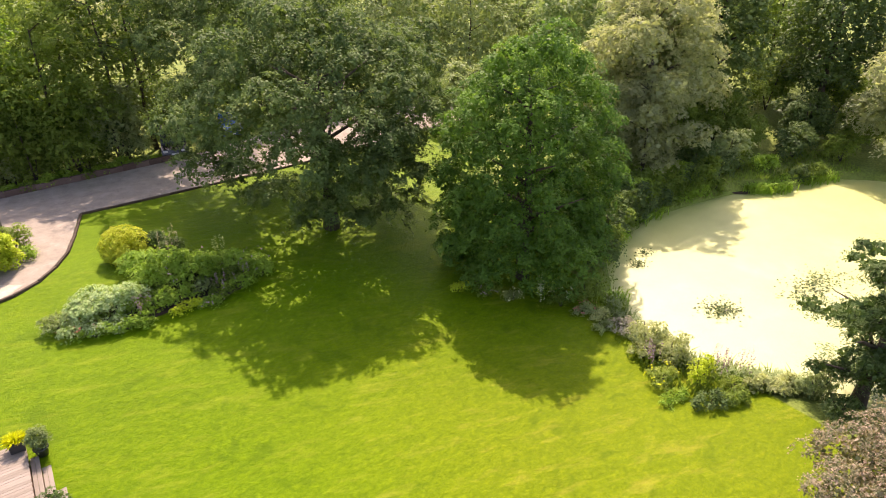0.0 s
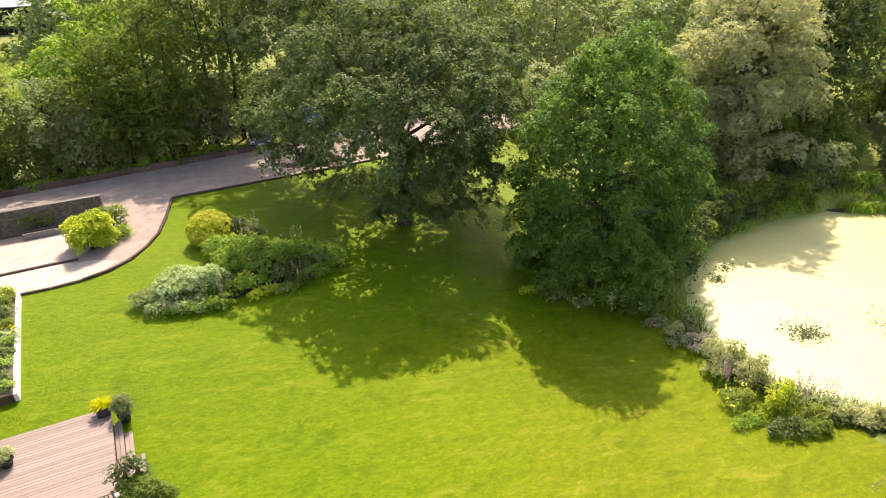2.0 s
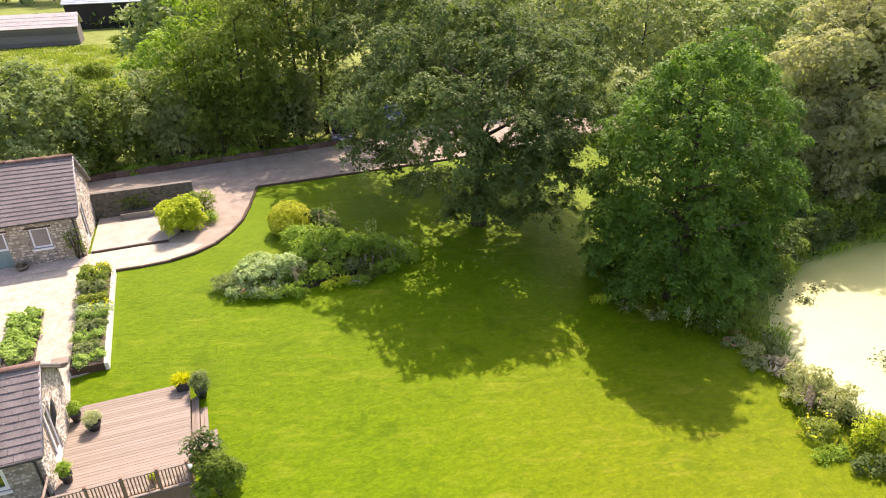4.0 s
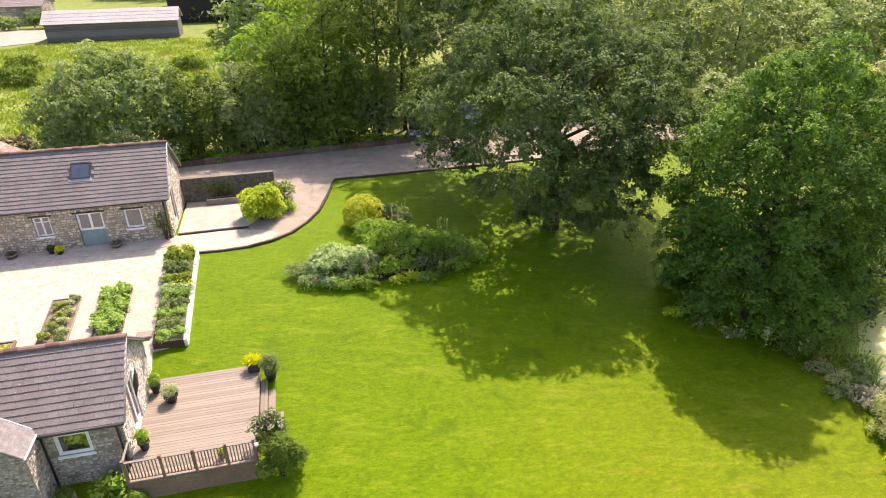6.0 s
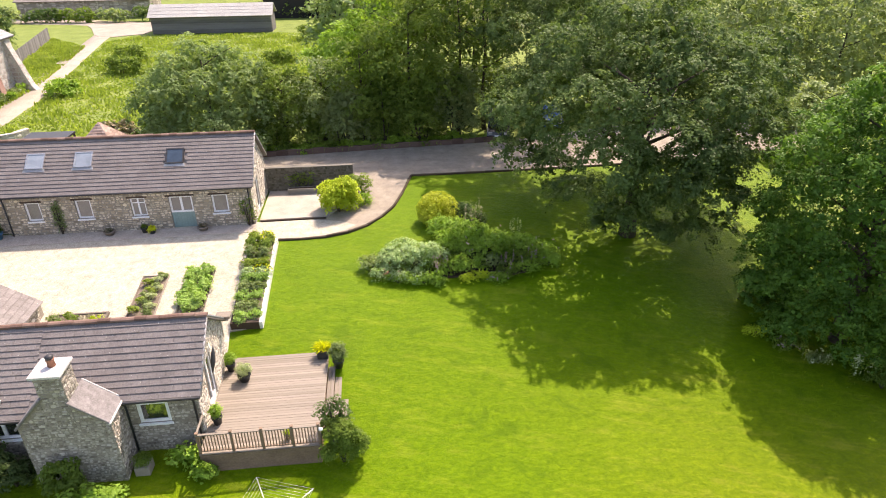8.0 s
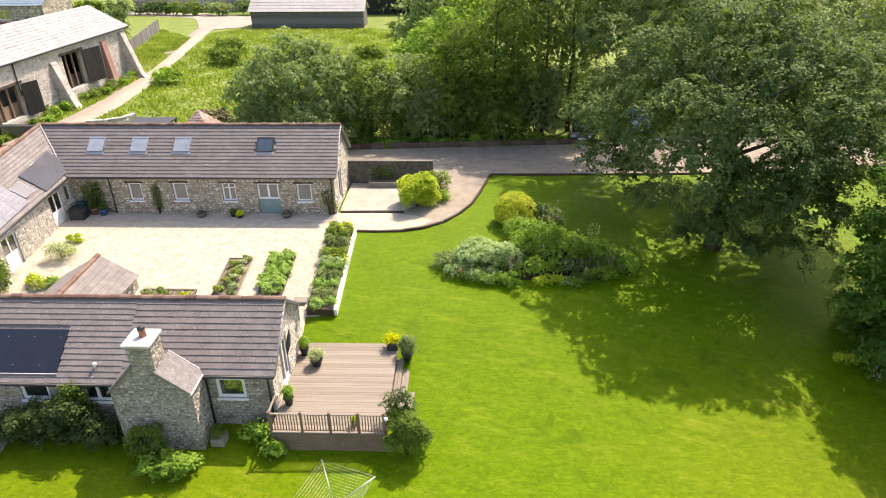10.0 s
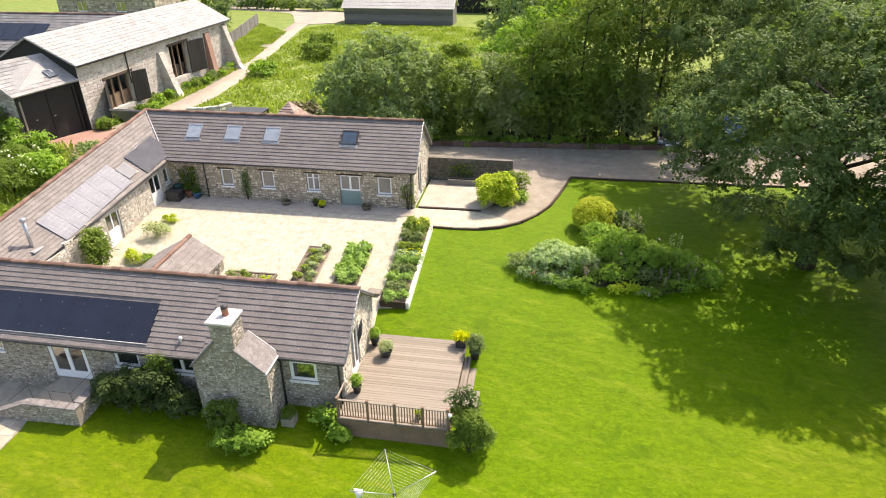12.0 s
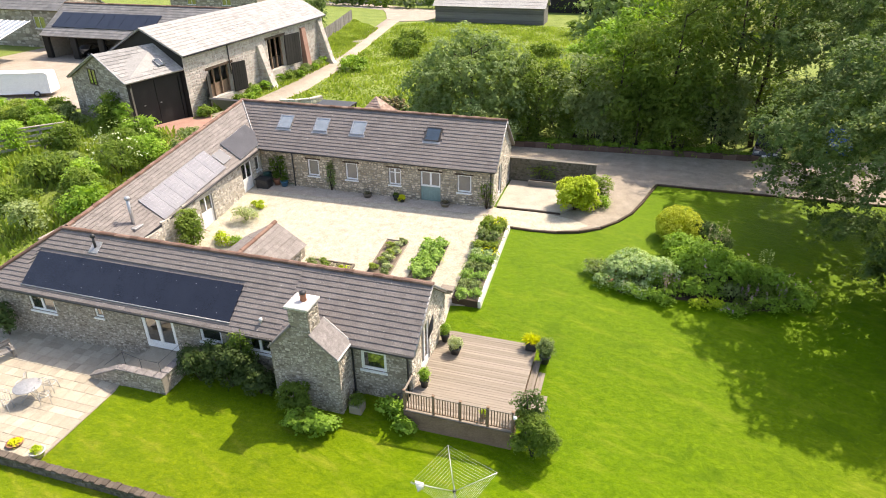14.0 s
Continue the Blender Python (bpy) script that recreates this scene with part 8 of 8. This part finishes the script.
for k in range(18):
    x, y = -9.78 + (0.3 if k % 2 else -0.3) + rv.uniform(-0.1, 0.1), 27.1 + 2.7 * (k // 2) / 8
    shrub("leafy green potato plant", x, y, rv.uniform(0.5, 0.7), 0.38, 0.36, POTATO_LEAF, 870 + k, 0.11, 22, 0.17, z=gz(x, y) + 0.1, group="vegetable rows", lobes=3, stems=0, category="plant", name="vegetable_plant")
longbed = [(25.9, POTATO_LEAF, 0.7), (26.5, PALE_LEAF, 0.8), (27.2, POTATO_LEAF, 0.9), (27.9, PALE_LEAF, 0.9), (28.5, POTATO_LEAF, 0.9), (29.1, MINT_LEAF, 0.8), (29.7, MEADOW_GRASS, 1.0), (30.4, PALE_LEAF, 1.4), (31.0, HEDGE_LEAF, 1.6), (31.7, MEADOW_GRASS, 1.3), (32.2, MEADOW_GRASS, 1.1)]
for k, (y, lf, h) in enumerate(longbed):
    for s in (-0.32, 0.32):
        x = -6.85 + s + 0.06 * math.sin(k * 3 + s)
        shrub("mixed herbaceous plant in the raised border", x, y + 0.2 * s, h * (0.68 if s > 0 else 0.8), 0.45, 0.42, lf, 900 + 2 * k + (s > 0), 0.09, 24, 0.17, z=gz(x, y) + 0.3, group="raised border plants", lobes=4, stems=1, category="plant", flowers=YELLOW if (k in (5, 9) and s > 0) else None, flower_n=18)
for k, (x, lf) in enumerate([(-15.9, PALE_LEAF), (-15.2, HEDGE_LEAF), (-14.5, BROWN_LEAF), (-14.0, GOLD_LEAF)]):
    shrub("low plant in the stone-edged bed", x, 26.7, 0.55 if k < 2 else 0.3, 0.4, 0.35, lf, 930 + k, 0.08, 20, 0.15, z=gz(x, 26.7) + 0.12, lobes=3, stems=0, category="plant", name="bed_plant")


def potted(label, x, y, z, radius, h, leaf, plant_h, plant_r, seed, pot=DARKMETAL, size=0.07, square=False, slim=0.5, spiky=False):
    """A pot with a rim, soil and a plant."""
    p = thing("plant_pot", (x, y, z), label, "plant pot")
    if square:
        boxed("pot", x - radius, x + radius, y - radius, y + radius, z, z + h, pot, p, 0.02)
    else:
        lathe("pot", (x, y, z), [(radius * 0.7, 0), (radius * 0.95, h * 0.8), (radius * 1.08, h * 0.82), (radius * 1.08, h), (radius * 0.92, h), (radius * 0.9, h * 0.88)], pot, p, 16)
    lathe("soil", (x, y, z), [(radius * 0.6, h * 0.5), (radius * 0.88, h * 0.86)], SOIL, p, 12)
    r = np.random.default_rng(seed)
    if spiky:
        n = 220
        d = unit(np.stack([r.normal(0, 1, n), r.normal(0, 1, n), np.abs(r.normal(0.6, 0.6, n))], 1))
        a = np.array([x, y, z + h])
        s = np.cross(d, r.normal(0, 1, (n, 3)))
        s = unit(s) * 0.022
        L = plant_h * r.uniform(0.7, 1.1, (n, 1))
        droop = np.array([0, 0, -0.15])
        quads("foliage", np.stack([a + s + d * 0.05, a - s + d * 0.05, a - s * 0.7 + d * L * 0.7, a + s * 0.5 + d * L + droop * L], 1), leaf, p)
    else:
        crown("foliage", [(x, y, z + h + plant_h * 0.5, plant_r, plant_r, plant_h * 0.55)], size, 22, 0.12, r, leaf, p, 1.4, 0.5, slim)
    return p


DZT = DZ + 0.004
potted("golden grass in a dark square pot on the deck", -3.1, 23.25, DZT, 0.24, 0.42, YELLOW, 0.5, 0.4, 950, square=True, spiky=True)
potted("blue-grey lavender in a pot at the deck steps", -2.4, 22.75, gz(-2.4, 22.75), 0.25, 0.4, PALE_LEAF, 0.9, 0.45, 951)
potted("silver-leaved plant in a round grey pot", -6.35, 21.95, DZT, 0.27, 0.34, GREY_LEAF, 0.5, 0.36, 952)
potted("clipped green box in a grey pot", -7.05, 22.7, DZT, 0.2, 0.38, BRIGHT_LEAF, 0.55, 0.26, 953)
potted("clipped green box in a grey pot", -6.95, 19.4, DZT, 0.2, 0.38, BRIGHT_LEAF, 0.55, 0.26, 954)
potted("small yellow-leaved plant in a pale pot", -4.1, 18.25, DZT, 0.13, 0.26, GOLD_LEAF, 0.25, 0.15, 955, COPING)
potted("lime-green plant in a shallow pale bowl on the patio", -20.45, 12.3, -2.405, 0.28, 0.28, GOLD_LEAF, 0.2, 0.22, 956, SLAB)
potted("yellow flowers in a shallow dish on the patio", -21.85, 12.5, -2.405, 0.3, 0.12, YELLOW, 0.12, 0.26, 957, TERRACOTTA)
potted("leafy plant in a grey stone trough", -9.5, 18.1, gz(-9.5, 18.1), 0.27, 0.4, HEDGE_LEAF, 0.45, 0.35, 958, COPING, square=True)
for k, x in enumerate((-15.85, -10.6)):
    potted("shallow stone bowl planter by the barn wall", x, 34.35, gz(x, 34.3) + 0.05, 0.3, 0.26, COPPER_LEAF, 0.14, 0.24, 960 + k, COPING)
potted("dark pot with trailing plant by the barn", -13.9, 34.4, gz(-13.9, 34.4) + 0.05, 0.2, 0.34, HEDGE_LEAF, 0.2, 0.18, 963)
potted("yellow flowers in a low pot by the barn", -13.45, 34.25, gz(-13.4, 34.3) + 0.05, 0.2, 0.2, YELLOW, 0.3, 0.24, 964)
potted("terracotta pot with a small shrub in the corner", -22.6, 34.6, gz(-22.6, 34.6) + 0.05, 0.25, 0.45, HEDGE_LEAF, 0.5, 0.3, 965, TERRACOTTA)
BLUEPOT = surface("blue_glaze", (0.03, 0.10, 0.19), (0.05, 0.16, 0.28), (0.09, 0.22, 0.36), 4.0, 30.0, 0.35, 0.05, 0.003)
potted("blue glazed pot in the courtyard corner", -22.0, 34.5, gz(-22, 34.5) + 0.05, 0.25, 0.4, HEDGE_LEAF, 0.3, 0.25, 966, BLUEPOT)
store = thing("storage_box", (-23.2, 33.9, -0.05), "dark grey plastic storage box by the door", "storage box")
boxed("body", -23.75, -22.85, 33.75, 34.4, -0.1, 0.55, DARKMETAL, store, 0.03)
boxed("lid", -23.8, -22.8, 33.7, 34.45, 0.553, 0.63, DARKMETAL, store, 0.02)
butt = thing("water_butt", (-23.5, 34.75, 0.0), "dark green water butt beside the wall", "water butt")
GREENPLASTIC = surface("green_plastic", (0.015, 0.05, 0.045), (0.025, 0.075, 0.065), (0.04, 0.10, 0.09), 4.0, 30.0, 0.45, 0.05, 0.003)
lathe("barrel", (-23.4, 34.75, -0.1), [(0.25, 0), (0.31, 0.4), (0.28, 0.85), (0.3, 0.87), (0.05, 0.93)], GREENPLASTIC, butt)

# bench against the mossy wall of the terrace
mossy = thing("garden_wall", (-5.0, 40.1, 0.0), "dark mossy stone retaining wall behind a terrace", "garden wall")
# moss on the terrace wall; its dark tone doubles as shade on the low wall
MOSS_SHADE_STONE = surface("mossy_and_shade_dark_stone", (0.035, 0.045, 0.015), (0.085, 0.078, 0.06), (0.19, 0.178, 0.155), 0.9, 12.0, 0.95, 0.6, 0.02, island=0.5)
wall(mossy, (-7.6, 39.55), (-1.9, 39.55), -0.2, 1.75, 0.3, (), MOSS_SHADE_STONE, MOSS_SHADE_STONE, 211)
shrub("green creeping plant over the mossy wall", -5.4, 39.52, 1.5, 1.1, 0.16, HEDGE_LEAF, 970, 0.08, 24, 0.16, z=0.15)



def bench(label, x, y, z, turn, length=1.5):
    b = thing("bench", (x, y, z), label, "bench")
    m = Matrix.Translation((x, y, z)) @ Matrix.Rotation(turn, 4, "Z")
    L = length / 2
    for s in (-1, 1):
        for yy in (-0.22, 0.22):
            boxed("leg", s * (L - 0.08) - 0.035, s * (L - 0.08) + 0.035, yy - 0.035, yy + 0.035, 0, 0.43 if yy < 0 else 0.85, GREYWOOD, b, 0.008, m)
        boxed("armrest", s * (L - 0.08) - 0.04, s * (L - 0.08) + 0.04, -0.27, 0.2, 0.62, 0.65, GREYWOOD, b, 0.008, m)
    for k in range(4):
        boxed("seat_slat", -L, L, -0.25 + 0.12 * k, -0.145 + 0.12 * k, 0.43, 0.455, GREYWOOD, b, 0.006, m)
    for k in range(3):
        boxed("back_slat", -L, L, 0.18, 0.205, 0.55 + 0.11 * k, 0.64 + 0.11 * k, GREYWOOD, b, 0.006, m)
    return b


trough = thing("planter", (-5.2, 39.030, 0.16), "long weathered wooden trough planter against the mossy wall", "planter")
for k in range(2):
    boxed("plank", -6.15, -4.25, 38.780, 38.815, 0.17 + 0.17 * k, 0.33 + 0.17 * k, GREYWOOD, trough, 0.006)
    boxed("plank", -6.15, -4.25, 39.245, 39.280, 0.17 + 0.17 * k, 0.33 + 0.17 * k, GREYWOOD, trough, 0.006)
    for x in (-6.15, -4.285):
        boxed("end_plank", x, x + 0.035, 38.817, 39.243, 0.17 + 0.17 * k, 0.33 + 0.17 * k, GREYWOOD, trough, 0.006)
boxed("rim", -6.18, -4.22, 38.750, 38.830, 0.5, 0.53, GREYWOOD, trough, 0.006)
boxed("earth", -6.11, -4.29, 38.817, 39.243, 0.17, 0.46, SOIL, trough, 0.0)
bench("pale weathered bench at the edge of the patio", -27.2, 16.3, -2.42, radians(70), 1.6)

# patio flags in random bond
patio = thing("paving", (-25.0, 15.5, -2.42), "weathered sandstone flags in random bond", "paving", kind="structure")
rf = np.random.default_rng(51)
y = 11.95
while y < 18.5:
    d = rf.choice([0.4, 0.5, 0.6])
    x = -31.4
    right = -20.3 - (y - 12.4) * 0.03
    while x < right - 0.2:
        w = min(rf.choice([0.4, 0.5, 0.6, 0.8]), right - x)
        if w > 0.12:
            boxed("flag", x + 0.008, x + w - 0.008, y + 0.008, y + d - 0.008, -2.44, -2.405 + rf.uniform(-0.004, 0.004), FLAG, patio, 0.01)
        x += w
    y += d

# low wall south of the patio
low = thing("garden_wall", (-17.0, 12.0, -2.45), "long low stone wall with a dark brown coping", "garden wall")
# the dark stone colour puts the south face's shade in, no moss here
wall(low, (-34.0, 11.6), (-6.0, 11.6), -2.9, -2.08, 0.24, (), MOSS_SHADE_STONE, MOSS_SHADE_STONE, 221)
for k in range(112):
    u = k / 112
    m = Matrix.Translation((-34 + 28 * u, 11.6, -2.08)) @ Matrix.Rotation(0.03 * math.sin(k * 5.3), 4, "Z")
    boxed("coping", 0.004, 0.246, -0.02 - 0.02 * math.sin(k * 2.7), 0.27 + 0.02 * math.sin(k * 4.1), 0, 0.055 + 0.012 * math.sin(k * 3.3), DARKCOPING, low, 0.015, m)

# patio table and wire chairs
def wire_chair(x, y, turn):
    c = thing("garden_chair", (x, y, -2.42), "pale metal wire garden chair", "chair", "patio chairs")
    m = Matrix.Translation((x, y, -2.405)) @ Matrix.Rotation(turn, 4, "Z")
    for sx in (-0.22, 0.22):
        for sy in (-0.2, 0.2):
            tube("leg", [m @ Vector((sx, sy, 0)), m @ Vector((sx * 0.9, sy * 0.9, 0.44))], 0.014, METAL, c, 5)
    tube("seat_ring", [m @ Vector((0.24 * math.cos(w), 0.22 * math.sin(w), 0.44)) for w in np.linspace(0, 6.283, 13)], 0.013, METAL, c, 5)
    for k in range(5):
        tube("seat_wire", [m @ Vector((-0.2 + 0.1 * k, -0.2, 0.44)), m @ Vector((-0.2 + 0.1 * k, 0.2, 0.44))], 0.007, METAL, c, 4)
    tube("backrest", [m @ Vector((-0.22, 0.2, 0.44)), m @ Vector((-0.22, 0.26, 0.85)), m @ Vector((0, 0.28, 0.95)), m @ Vector((0.22, 0.26, 0.85)), m @ Vector((0.22, 0.2, 0.44))], 0.013, METAL, c, 5)
    for k in range(3):
        tube("back_wire", [m @ Vector((-0.1 + 0.1 * k, 0.21, 0.44)), m @ Vector((-0.1 + 0.1 * k, 0.275, 0.9))], 0.007, METAL, c, 4)


for x, y, t_ in ((-23.9, 13.9, 0.4), (-22.7, 14.8, 2.4), (-24.3, 15.1, -1.0), (-23.1, 15.5, 3.4)):
    wire_chair(x, y, t_)
gt_ = thing("garden_table", (-23.5, 14.8, -2.42), "round pale metal garden table", "table")
lathe("tabletop", (-23.5, 14.8, -1.72), [(0.55, 0), (0.57, 0.012), (0.55, 0.03)], LEAD, gt_, 24)
for k in range(3):
    w = k * 2.09
    tube("leg", [(-23.5 + 0.4 * math.cos(w), 14.8 + 0.4 * math.sin(w), -2.41), (-23.5, 14.8, -2.0), (-23.5 + 0.3 * math.cos(w), 14.8 + 0.3 * math.sin(w), -1.72)], 0.018, METAL, gt_, 6)

# rotary clothes airer on the front lawn
ax, ay = -4.1, 14.1
az = gz(ax, ay)
air = thing("rotary_airer", (ax, ay, az), "galvanised rotary clothes airer with pale lines", "clothes airer")
tube("pole", [(ax, ay, az - 0.1), (ax, ay, az + 1.75)], 0.025, METAL, air, 8)
lathe("hub", (ax, ay, az + 1.45), [(0.03, 0), (0.06, 0.02), (0.06, 0.1), (0.03, 0.12)], DARKMETAL, air, 10)
tips = []
for k in range(4):
    w = radians(25) + k * math.pi / 2
    tip = Vector((ax + 1.45 * math.cos(w), ay + 1.45 * math.sin(w), az + 2.15))
    tips.append(tip)
    tube("arm", [(ax, ay, az + 1.5), tip], 0.015, METAL, air, 6)
hubp = Vector((ax, ay, az + 1.5))
for k in range(4):
    for q in range(11):
        f = 0.22 + 0.78 * q / 10
        a, b = hubp.lerp(tips[k], f), hubp.lerp(tips[(k + 1) % 4], f)
        mid = a.lerp(b, 0.5) - Vector((0, 0, 0.02))
        tube("line", [a, mid, b], 0.004, METAL, air, 4)
peg = thing("peg_bag", (ax - 1.15, ay - 0.35, az + 1.9), "white cloth peg bag hanging on the airer", "peg bag")
raw("cloth", [(ax - 1.25, ay - 0.4, az + 2.05), (ax - 0.95, ay - 0.35, az + 1.98), (ax - 0.97, ay - 0.3, az + 1.62), (ax - 1.2, ay - 0.3, az + 1.6), (ax - 1.1, ay - 0.55, az + 1.7), (ax - 1.05, ay - 0.2, az + 1.72)],
    [(0, 1, 4), (0, 4, 3), (1, 2, 4), (4, 2, 3), (0, 5, 1), (0, 3, 5), (1, 5, 2), (5, 3, 2)], WHITE, peg, True)

# metal bird on the gable, lamp on the deck post
bs = tube("bird_sculpture", [(-7.14, 20.6, 0.15), (-7.11, 20.8, 0.5), (-7.08, 20.95, 0.85), (-7.08, 21.1, 1.1)], [0.02, 0.10, 0.07, 0.01], DARKMETAL, None, 8)
tagged(bs, "dark metal bird sculpture fixed to the gable", "sculpture")
lamp = thing("deck_lamp", (X1 + 0.03, Y0 + 0.05, DZ + 0.95), "white deck lamp on the corner post", "lamp")
lathe("shade", (X1 + 0.08, Y0 - 0.06, DZ + 0.78), [(0.05, 0), (0.08, 0.03), (0.07, 0.09), (0.02, 0.12)], WHITE, lamp, 12)
tube("bracket", [(X1 - 0.01, Y0 + 0.0, DZ + 0.85), (X1 + 0.08, Y0 - 0.06, DZ + 0.9)], 0.02, WHITE, lamp, 6)


# vehicles under the trees and in the yard
def car(label, x, y, z, turn, paint, length=4.2, width=1.75, height=1.45, van=False):
    c = thing("van" if van else "car", (x, y, z), label, "van" if van else "car")
    m = Matrix.Translation((x, y, z)) @ Matrix.Rotation(turn, 4, "Z")
    L, W = length / 2, width / 2
    prof = [(-L, 0.35), (-L, 0.8), (-L + 0.25, 0.95), (-L * 0.62, height - 0.05), (L * 0.25, height), (L * 0.55, 0.98), (L - 0.1, 0.82), (L, 0.5), (L, 0.3)]
    if van:
        prof = [(-L, 0.4), (-L, height - 0.15), (-L + 0.2, height), (L * 0.55, height), (L * 0.72, height - 0.25), (L - 0.15, height * 0.5), (L, 0.8), (L, 0.35)]
    vs, k = [], len(prof)
    for s, q in ((-1, 0.92), (-1, 1.0), (1, 1.0), (1, 0.92)):
        for px_, pz in prof:
            vs.append(m @ Vector((px_ * (1 if abs(q) == 1 else 0.99), s * W * (q if pz < height * 0.75 else q * 0.84), pz)))
    fs = [(a * k + i, a * k + (i + 1) % k, (a + 1) * k + (i + 1) % k, (a + 1) * k + i) for a in range(3) for i in range(k)] + [tuple(range(k - 1, -1, -1)), tuple(range(3 * k, 4 * k))]
    raw("body", vs, fs, paint, c)
    for s in (-1, 1):
        f0, f1 = (0.3, 0.66) if van else (-0.5, 0.42)
        raw("side_window", [m @ Vector(q) for w_ in (0.0, 0.07) for q in ((L * f0, s * W * (0.93 - w_), 0.98 * height / 1.45), (L * f1, s * W * (0.93 - w_), height * 0.69), (L * (f1 - 0.22), s * W * (0.86 - w_), height - 0.1),
                                                                          (L * (f0 + 0.02), s * W * (0.86 - w_), height - 0.12))], [(0, 1, 2, 3), (7, 6, 5, 4), (0, 4, 5, 1), (2, 6, 7, 3)], GLASS, c)
        for wx in (-L * 0.62, L * 0.62):
            p0, p1 = m @ Vector((wx, s * (W - 0.18), 0.32)), m @ Vector((wx, s * (W + 0.02), 0.32))
            wheel = tube("wheel", [p0, p1], 0.32, DARKMETAL, c, 16)
            tube("rim", [p0.lerp(p1, 0.95), p0.lerp(p1, 1.08)], 0.19, METAL, wheel, 12)
        boxed("headlight", L - 0.12, L + 0.01, s * W * 0.7 - 0.16, s * W * 0.7 + 0.16, 0.62, 0.76, SLAB, c, 0.02, m)
    boxed("number_plate", L + 0.0, L + 0.03, -0.26, 0.26, 0.42, 0.54, WHITE, c, 0.004, m)
    return c


PAINT_BLACK = surface("black_car_paint", (0.008, 0.008, 0.009), (0.012, 0.012, 0.013), (0.02, 0.02, 0.022), 2.0, 30.0, 0.2, 0.0, 0.001, spec=0.6)
PAINT_BLUE = surface("blue_car_paint", (0.03, 0.07, 0.18), (0.05, 0.11, 0.26), (0.08, 0.16, 0.33), 2.0, 30.0, 0.2, 0.0, 0.001, spec=0.6)
PAINT_WHITE = surface("white_car_paint", (0.66, 0.67, 0.68), (0.75, 0.76, 0.77), (0.82, 0.82, 0.82), 2.0, 30.0, 0.25, 0.0, 0.001, spec=0.5)
PAINT_SILVER = surface("silver_car_paint", (0.2, 0.205, 0.21), (0.27, 0.275, 0.28), (0.34, 0.345, 0.35), 2.0, 30.0, 0.35, 0.0, 0.001, metal=0.4)
car("black car parked under the trees by the drive", 9.95, 50.3, 0.05, radians(-102), PAINT_BLACK, 4.4, 1.8, 1.95)
car("blue car parked under the oak", 15.0, 52.6, 0.05, radians(-100), PAINT_BLUE)
car("silver car parked beyond the oak", 23.2, 53.6, 0.05, radians(-100), PAINT_SILVER)
car("white van in the farm yard", -61.2, 49.0, 0.05, radians(203), PAINT_WHITE, 7.2, 2.2, 2.4, True)
car("dark car inside the cart shed", -71.0, 69.0, 0.0, radians(-90), PAINT_BLACK)
car("dark car inside the cart shed", -63.0, 69.0, 0.0, radians(-90), PAINT_BLUE)

# rail fence in the west hedge
PALEWOOD = surface("bleached_boards", (0.25, 0.225, 0.185), (0.36, 0.33, 0.28), (0.48, 0.45, 0.39), 1.0, 14.0, 0.85, 0.4, 0.01, random_=0.4)
rail_f = thing("fence", (-45.0, 33.0, 0.0), "bleached wooden board fence in the hedge", "fence")
for k in range(6):
    p = Vector((-50.0, 31.0, 0)).lerp(Vector((-43.0, 37.5, 0)), k / 5)
    boxed("post", p.x - 0.07, p.x + 0.07, p.y - 0.07, p.y + 0.07, gz(p.x, p.y) - 0.3, gz(p.x, p.y) + 1.9, GREYWOOD, rail_f, 0.02)
for k in range(4):
    z = 0.35 + 0.42 * k
    raw("board", [(x - 0.02 * s_, y - 0.09 + 0.02 * s_, z + gz(x, y) + dz) for x, y in ((-50.0, 31.0), (-43.0, 37.5)) for s_ in (-1, 1) for dz in (0, 0.18)],
        [(0, 1, 5, 4), (2, 6, 7, 3), (1, 3, 7, 5), (0, 4, 6, 2), (0, 2, 3, 1), (4, 5, 7, 6)], PALEWOOD, rail_f)
tube("rail", [(-50.0, 31.0, 2.0 + gz(-50, 31)), (-43.0, 37.5, 1.95)], 0.07, PALEWOOD, rail_f, 6)
